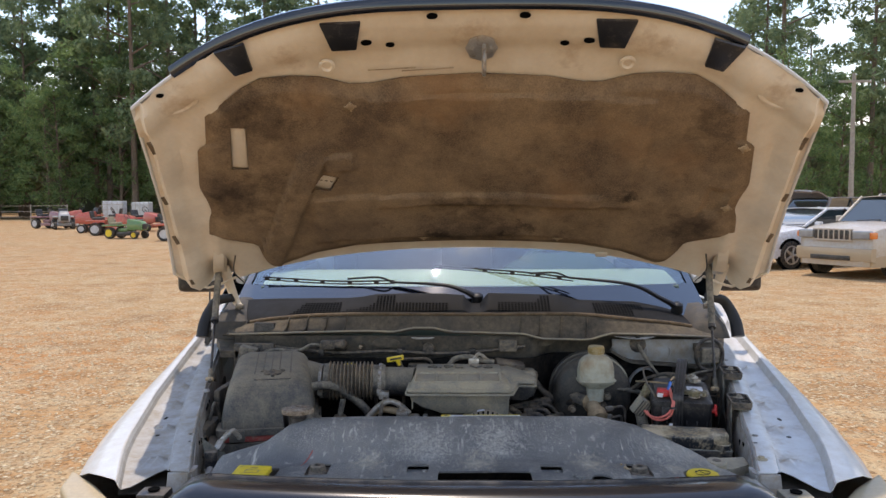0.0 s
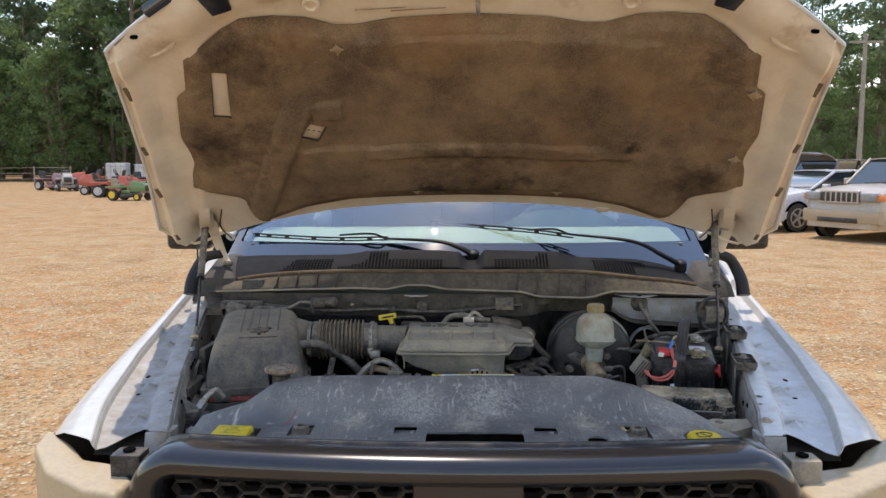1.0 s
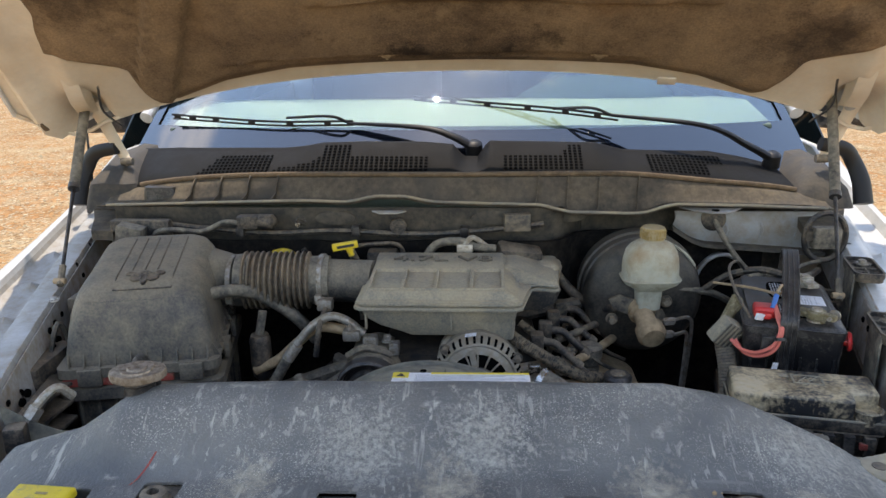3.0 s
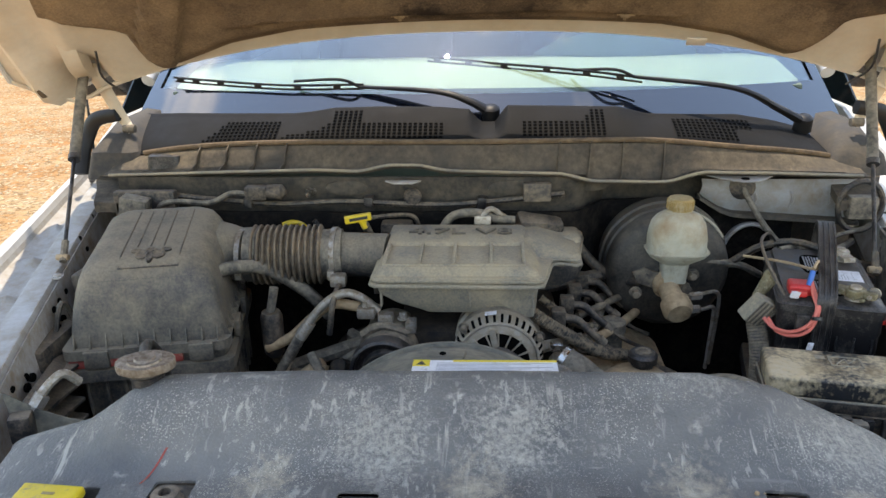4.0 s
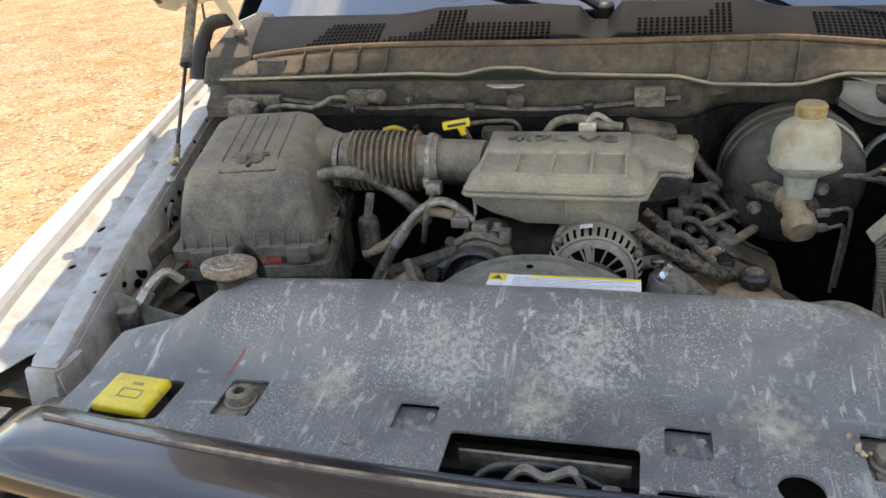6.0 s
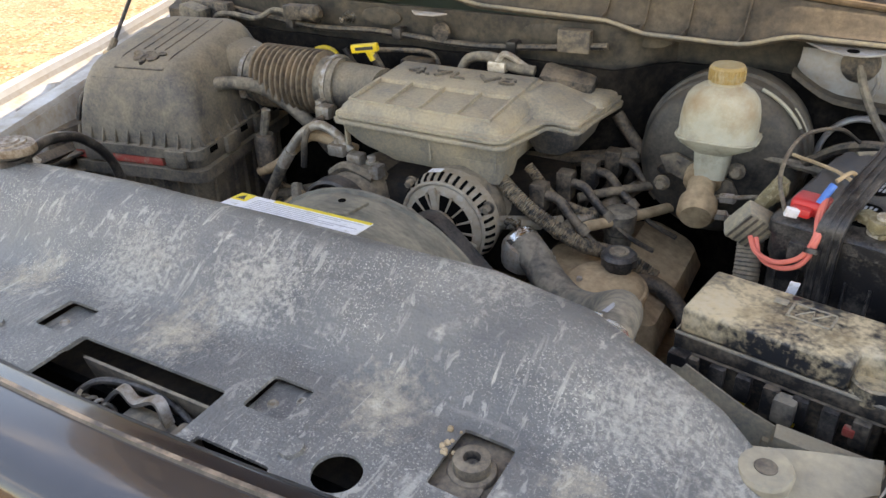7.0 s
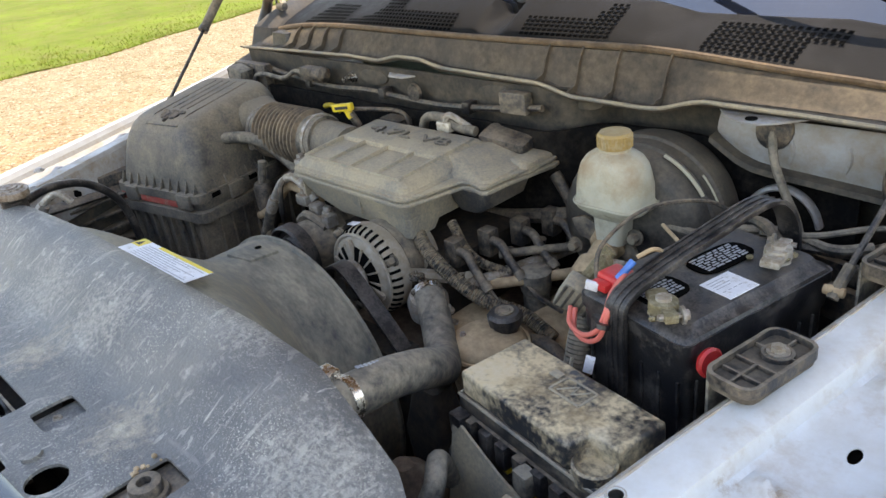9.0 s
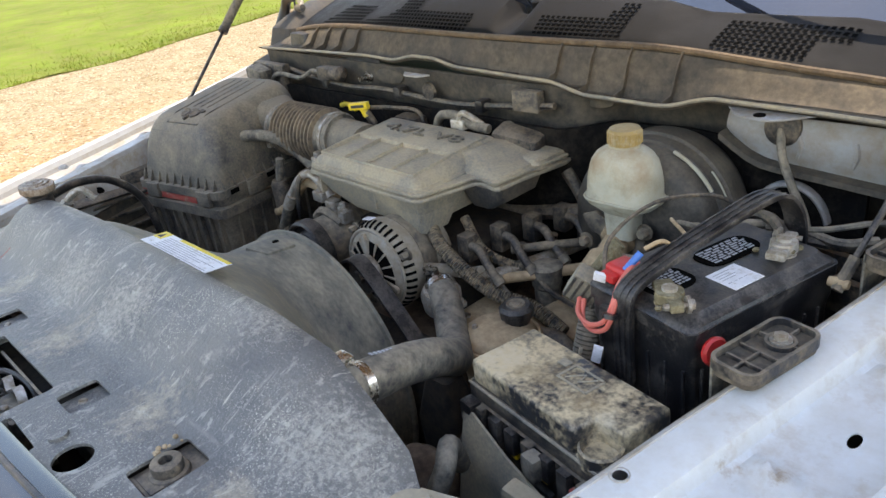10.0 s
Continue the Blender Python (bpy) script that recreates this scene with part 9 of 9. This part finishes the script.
def car(label, colour, at, rz, half, hood_z, belt_z, roof_z, nose, screen, roof0, roof1, tail, slots=0, cladding=None, hatch=False, wheel_r=0.34):
    """A parked car, nose towards its own -y: lower body, cabin, lamps, grille and wheels."""
    c = thing("parked_car", label, "car", at, rz, True, group="cars parked in the yard")
    stations = [(nose, 0.62, half * 0.8), (nose + 0.12, hood_z - 0.12, half * 0.93), (nose + 0.4, hood_z - 0.03, half), (screen, belt_z, half), (tail - 0.5, belt_z + 0.02, half), (tail - 0.08, belt_z - 0.02, half * 0.95), (tail, belt_z - 0.2, half * 0.88)]
    secs = []
    for y, z, w in stations:
        secs.append([(-w * 0.95, y, 0.28), (-w, y, 0.5), (-w, y, z * 0.8), (-w * 0.93, y, z - 0.03), (-w * 0.8, y, z), (0, y, z + 0.03), (w * 0.8, y, z), (w * 0.93, y, z - 0.03), (w, y, z * 0.8), (w, y, 0.5), (w * 0.95, y, 0.28)])
    part("body", bevel(loft(secs), 0.02, 2, 25), colour, c)
    top = half * 0.72
    cab = [(screen, belt_z + 0.01, half * 0.9), (roof0, roof_z - 0.03, top), (roof1, roof_z - 0.02, top), (tail - 0.15, belt_z + 0.02, half * 0.86)]
    part("cabin_glass", loft([[(-w, y, belt_z - 0.02), (-w * (1 if k in (0, 3) else 1.0), y, z), (w, y, z), (w, y, belt_z - 0.02)] for k, (y, z, w) in enumerate(cab)]), m_carglass, c, "dark window glass")
    part("roof", sheet(lambda x, v: (x * (top + 0.015), roof0 - 0.06 + (roof1 - roof0 + 0.12) * v, roof_z - 0.02 + 0.035 * (1 - x * x)), list(np.linspace(-1, 1, 9)), list(np.linspace(0, 1, 7)), 0.025), colour, c)
    for sx in (-1, 1):
        part("pillar", tube([(sx * half * 0.9, screen, belt_z), (sx * (top + 0.01), roof0, roof_z - 0.02)], 0.035, 8), colour, c)
        part("pillar", tube([(sx * (half * 0.9), (screen + tail) / 2 + 0.05, belt_z), (sx * (top + 0.01), (roof0 + roof1) / 2, roof_z - 0.02)], 0.03, 8), m_cleanblack, c)
        part("pillar", tube([(sx * half * 0.87, tail - 0.15, belt_z), (sx * (top + 0.01), roof1, roof_z - 0.02)], 0.05, 8), colour, c)
        part("sill", tube([(sx * half * 0.93, screen, belt_z), (sx * half * 0.93, tail - 0.2, belt_z + 0.01)], 0.014, 6), m_cleanblack, c)
        part("mirror", box(*sorted((sx * half * 0.98, sx * (half + 0.17))), screen + 0.25, screen + 0.36, belt_z - 0.01, belt_z + 0.13, 0.03, 3), colour, c)
        part("headlight", box(*sorted((sx * half * 0.5, sx * half * 0.9)), nose - 0.005, nose + 0.16, hood_z - 0.27, hood_z - 0.1, 0.03, 3), m_lamp, c, "clear headlight")
        part("turn_lamp", box(*sorted((sx * half * 0.88, sx * half * 0.965)), nose + 0.03, nose + 0.22, hood_z - 0.26, hood_z - 0.13, 0.02), m_amber, c)
        part("fog_lamp", lathe([(0.05, 0), (0.05, 0.03), (0, 0.035)], (sx * half * 0.62, nose + 0.02, 0.48), (0, -1, 0), 14), m_lamp, c)
        for y in (nose + 0.88, tail - 0.85):
            part("wheel_arch", lathe([(wheel_r + 0.06, -0.02), (wheel_r + 0.06, 0.012), (0, 0.012)], (sx * half * 0.995, y, wheel_r), (sx, 0, 0), 28), m_hole, c)
            wh = part("wheel", lathe([(wheel_r * 0.6, -0.1), (wheel_r * 0.94, -0.1), (wheel_r, -0.06), (wheel_r, 0.06), (wheel_r * 0.94, 0.095), (wheel_r * 0.66, 0.1)], (sx * (half - 0.07), y, wheel_r), (sx, 0, 0), 28), m_tyre, c, "black tyre")
            spokes = lathe([(wheel_r * 0.68, 0.095), (wheel_r * 0.67, 0.118), (wheel_r * 0.6, 0.118), (wheel_r * 0.58, 0.095)], (sx * (half - 0.07), y, wheel_r), (sx, 0, 0), 24)
            for k in range(5):
                a = 2 * math.pi * k / 5
                hub = Vector((sx * (half - 0.07 + 0.105), y, wheel_r))
                spokes = join(spokes, tube([hub, hub + Vector((0, math.cos(a), math.sin(a))) * wheel_r * 0.63], 0.03, 6))
            part("rim", spokes, m_alu, wh, "silver spoked rim")
    part("bumper", loft([[(x, nose - 0.06 + 0.1 * abs(x / half) ** 3 + a, b) for a, b in ((0.15, 0.66), (0.0, 0.65), (-0.02, 0.55), (0.0, 0.4), (0.15, 0.36))] for x in np.linspace(-half * 0.96, half * 0.96, 13)]), cladding or colour, c)
    part("lower_cladding", loft([[(-w * 1.005, y, 0.27), (-w * 1.012, y, 0.36), (-w * 1.008, y, 0.5), (w * 1.008, y, 0.5), (w * 1.012, y, 0.36), (w * 1.005, y, 0.27)] for y, w in ((nose + 0.1, half * 0.9), (nose + 0.4, half), (tail - 0.5, half), (tail - 0.05, half * 0.93))]), cladding or colour, c)
    part("lower_intake", box(-half * 0.5, half * 0.5, nose - 0.085, nose, 0.4, 0.5, 0.02), m_cleanblack, c)
    gz0, gz1 = hood_z - 0.29, hood_z - 0.09
    part("grille", box(-half * 0.46, half * 0.46, nose - 0.012, nose + 0.06, gz0, gz1, 0.012), m_cleanblack if slots else m_surround, c)
    for k in range(slots):
        x = -half * 0.4 + half * 0.8 * k / max(1, slots - 1)
        part("grille_bar", box(x + 0.035, x + 0.062, nose - 0.03, nose + 0.02, gz0 - 0.01, gz1 + 0.01, 0.008), colour, c)
    if slots:
        part("grille_rim", join(box(-half * 0.5, half * 0.5, nose - 0.028, nose + 0.05, gz1 - 0.005, gz1 + 0.03, 0.012), box(-half * 0.5, half * 0.5, nose - 0.028, nose + 0.05, gz0 - 0.025, gz0 + 0.005, 0.01)), colour, c)
    for x in (-0.35, 0.3):
        part("wiper", tube([(x, screen - 0.03, belt_z + 0.035), (x + 0.5, screen + 0.03, belt_z + 0.06)], 0.012, 6), m_cleanblack, c)
    if hatch:
        part("raised_hatch", sheet(lambda x, v: (x * top, roof1 + 0.1 + 0.75 * v, roof_z + 0.02 + 0.22 * math.sin(v * 2.2) * (1 - 0.2 * x * x)), list(np.linspace(-1, 1, 9)), list(np.linspace(0, 1, 8)), 0.05), colour, c, "raised tailgate")
    return c


car("pale gold off-road car with slotted grille and clear headlights", m_silver, (9.75, 15.95, 0), -60, 0.9, 1.12, 1.16, 1.74, -2.25, -0.85, -0.25, 1.75, 2.3, 7, m_goldtrim, wheel_r=0.36)
car("white saloon car with silver spoked wheels", m_carwhite, (8.85, 18.3, 0), -68, 0.9, 0.92, 1.0, 1.45, -2.35, -1.0, -0.1, 1.0, 2.4, 0)
car("dark blue estate car with its tailgate raised", m_navy, (12.4, 23.6, 0), 118, 0.92, 1.05, 1.12, 1.72, -2.3, -0.9, -0.2, 1.7, 2.3, 0, hatch=True, wheel_r=0.36)
car("grey pickup-style car behind the saloon", m_greycar, (15.6, 26.2, 0), -60, 0.95, 1.15, 1.2, 1.85, -2.4, -0.9, -0.1, 1.2, 2.6, 0, wheel_r=0.38)

# a loader cab with a yellow roof further back
ld = thing("loader", "dark-windowed loader cab with a yellow roof", "tractor", (20.5, 34, 0), -20, True)
part("cab", box(-0.85, 0.85, -0.8, 0.8, 1.0, 2.45, 0.05), m_carglass, ld)
part("roof", box(-0.95, 0.95, -0.9, 0.9, 2.45, 2.62, 0.05, 3), m_yellow, ld)
for sx in (-1, 1):
    for sy in (-1, 1):
        part("post", box(sx * 0.86 - 0.04, sx * 0.86 + 0.04, sy * 0.8 - 0.04, sy * 0.8 + 0.04, 0.9, 2.46, 0.01), m_yellow, ld)
        part("wheel", lathe([(0.3, -0.2), (0.6, -0.2), (0.65, 0), (0.6, 0.2), (0.3, 0.2)], (sx * 0.9, sy * 1.0, 0.65), (1, 0, 0), 22), m_tyre, ld)
part("engine_hood", box(-0.6, 0.6, -2.0, -0.8, 0.7, 1.45, 0.08, 3), m_yellow, ld)

# ---------------------------------------------------------------- lawn tractors and scrap on the far side
m_green = paint("green_tractor_paint", (0.05, 0.2, 0.04))
m_orange = paint("red_tractor_paint", (0.5, 0.06, 0.035))
m_maroon = paint("faded_maroon_paint", (0.24, 0.1, 0.13))
m_rimyellow = mat("yellow_rim", (0.7, 0.5, 0.03), rough=0.5, bump=0)
m_rimgrey = mat("grey_rim", (0.45, 0.45, 0.45), rough=0.5, bump=0)


m_seatvinyl = mat("faded_tan_vinyl", (0.3, 0.25, 0.16), rough=0.6, bump=0.05)


def lawn_tractor(label, colour, rim, at, rz, k=1.0):
    c = thing("lawn_tractor", label, "lawn tractor", at, rz, True, group="lawn tractors in the yard")
    part("hood", bevel(loft([[(-0.26, y, 0.42), (-0.27, y, z * 0.8), (-0.2, y, z), (0.2, y, z), (0.27, y, z * 0.8), (0.26, y, 0.42)] for y, z in ((-1.0, 0.72), (-0.9, 0.84), (-0.5, 0.92), (-0.2, 0.95))]), 0.03), colour, c)
    part("grille", box(-0.18, 0.18, -1.03, -0.98, 0.46, 0.72, 0.02), m_cleanblack, c)
    part("fender", join(box(-0.5, 0.5, 0.2, 1.0, 0.6, 0.68, 0.03, 3), box(-0.3, 0.3, -0.25, 0.25, 0.35, 0.5, 0.03)), colour, c)
    part("seat", join(box(-0.22, 0.22, 0.35, 0.8, 0.68, 0.8, 0.04, 3), moved(box(-0.22, 0.22, -0.05, 0.05, 0, 0.32, 0.04, 3), pose(0, 0.8, 0.75, -12))), m_cleanblack if colour != m_green else m_seatvinyl, c, "moulded seat")
    part("steering_column", tube([(0, -0.2, 0.9), (0, -0.05, 1.05)], 0.03, 8), m_cleanblack, c)
    part("steering_wheel", tube([(0.18 * math.cos(a), -0.05 + 0.08 * math.sin(a), 1.06 + 0.15 * math.sin(a)) for a in np.linspace(0, 6.28, 14)], 0.018, 6, 2), m_cleanblack, c)
    part("mower_deck", prism([(-0.55, -0.25), (-0.4, -0.45), (0.4, -0.45), (0.58, -0.25), (0.58, 0.15), (-0.55, 0.15)], 0.16, 0.32, 0.04, 2), m_cleanblack if colour == m_green else colour, c)
    for sx in (-1, 1):
        for y, r, w in ((-0.72, 0.19, 0.08), (0.6, 0.28, 0.12)):
            wh = part("wheel", lathe([(r * 0.5, -w), (r * 0.93, -w), (r, -w * 0.5), (r, w * 0.5), (r * 0.93, w), (r * 0.5, w)], (sx * 0.42, y, r), (sx, 0, 0), 22), m_tyre, c, "black tyre")
            part("rim", lathe([(r * 0.64, w * 0.9), (r * 0.62, w * 1.06), (r * 0.25, w * 1.02), (0, w * 1.1)], (sx * 0.42, y, r), (sx, 0, 0), 18), rim, wh)
    c.scale = (k, k, k)
    return c


lawn_tractor("green lawn tractor with yellow wheels and tan seat", m_green, m_rimyellow, (-15.5, 33.4, 0), 78, 0.95)
lawn_tractor("red lawn tractor with grey wheels", m_orange, m_rimgrey, (-19.9, 40.2, 0), -75, 1.25)
lawn_tractor("red lawn tractor parked behind the others", m_orange, m_rimgrey, (-18.4, 42.5, 0), 60, 1.15)
lawn_tractor("red riding mower beside the truck", m_orange, m_rimgrey, (-12.2, 31.5, 0), 100, 1.1)
lawn_tractor("red riding mower with a low seat", m_orange, m_rimgrey, (-17.8, 37.0, 0), 100, 1.15)
lawn_tractor("faded maroon lawn tractor on the far side", m_maroon, m_rimgrey, (-26.6, 47.4, 0), 70, 1.15)
lawn_tractor("grey stripped lawn tractor among scrap", m_greycar, m_rimgrey, (-25.0, 46.0, 0), 30, 1.2)
lawn_tractor("red stripped lawn tractor among scrap", m_orange, m_rimgrey, (-26.0, 50.5, 0), -30, 1.2)
m_tote = mat("white_tote", (0.5, 0.53, 0.55), (0.35, 0.33, 0.3), 0.2, 2, 0.5, bump=0.05)
for x, y, h, w in ((-29.0, 62, 1.75, 1.6), (-26.9, 62.5, 1.65, 1.4), (-23.7, 62, 1.7, 1.4), (-12.2, 44, 2.3, 1.5)):
    tt = thing("storage_tote", "pale plastic storage tote in a metal cage", "container", (x, y, 0), 6, True, group="totes at the wood's edge")
    part("tank", box(-w / 2, w / 2, -0.6, 0.6, 0.15, h, 0.08, 3), m_tote, tt)
    part("pallet", box(-w / 2 - 0.03, w / 2 + 0.03, -0.65, 0.65, 0, 0.15, 0.01), m_pole, tt)
    part("cage", join(*[box(-w / 2 - 0.02 + q * w / 4 - 0.015, -w / 2 - 0.02 + q * w / 4 + 0.015, -0.64, -0.61, 0.1, h, 0.004) for q in range(5)], *[box(-w / 2, w / 2, -0.645, -0.625, 0.15 + h * q / 4 - 0.015, 0.15 + h * q / 4 + 0.015, 0.004) for q in range(4)]), m_steel, tt)
trailer = thing("utility_trailer", "dark open trailer behind the lawn tractors", "trailer", (-14.0, 41, 0), 10, True)
part("deck", box(-1.3, 1.3, -0.8, 0.8, 0.5, 0.62, 0.02), m_deep, trailer)
part("side_rails", join(box(-1.3, 1.3, -0.82, -0.78, 0.62, 1.55, 0.02), box(-1.3, 1.3, 0.78, 0.82, 0.62, 1.55, 0.02)), m_deep, trailer)
for sx in (-1, 1):
    part("wheel", lathe([(0.18, -0.09), (0.32, -0.09), (0.34, 0), (0.32, 0.09), (0.18, 0.09)], (0, sx * 0.95, 0.34), (0, 1, 0), 20), m_tyre, trailer)
fence = thing("wire_fence", "low wire fence at the edge of the woods", "fence", (-45, 60, 0))
for k in range(9):
    part("post", lathe([(0.05, -0.1), (0.05, 1.5), (0, 1.5)], (-56 + k * 3, 60, 0), n=8), m_pole, fence)
for z in (0.5, 0.95, 1.4):
    part("wire", tube([(-56, 60, z), (-44, 60, z - 0.03), (-32, 60, z)], 0.015, 5), m_steel, fence)
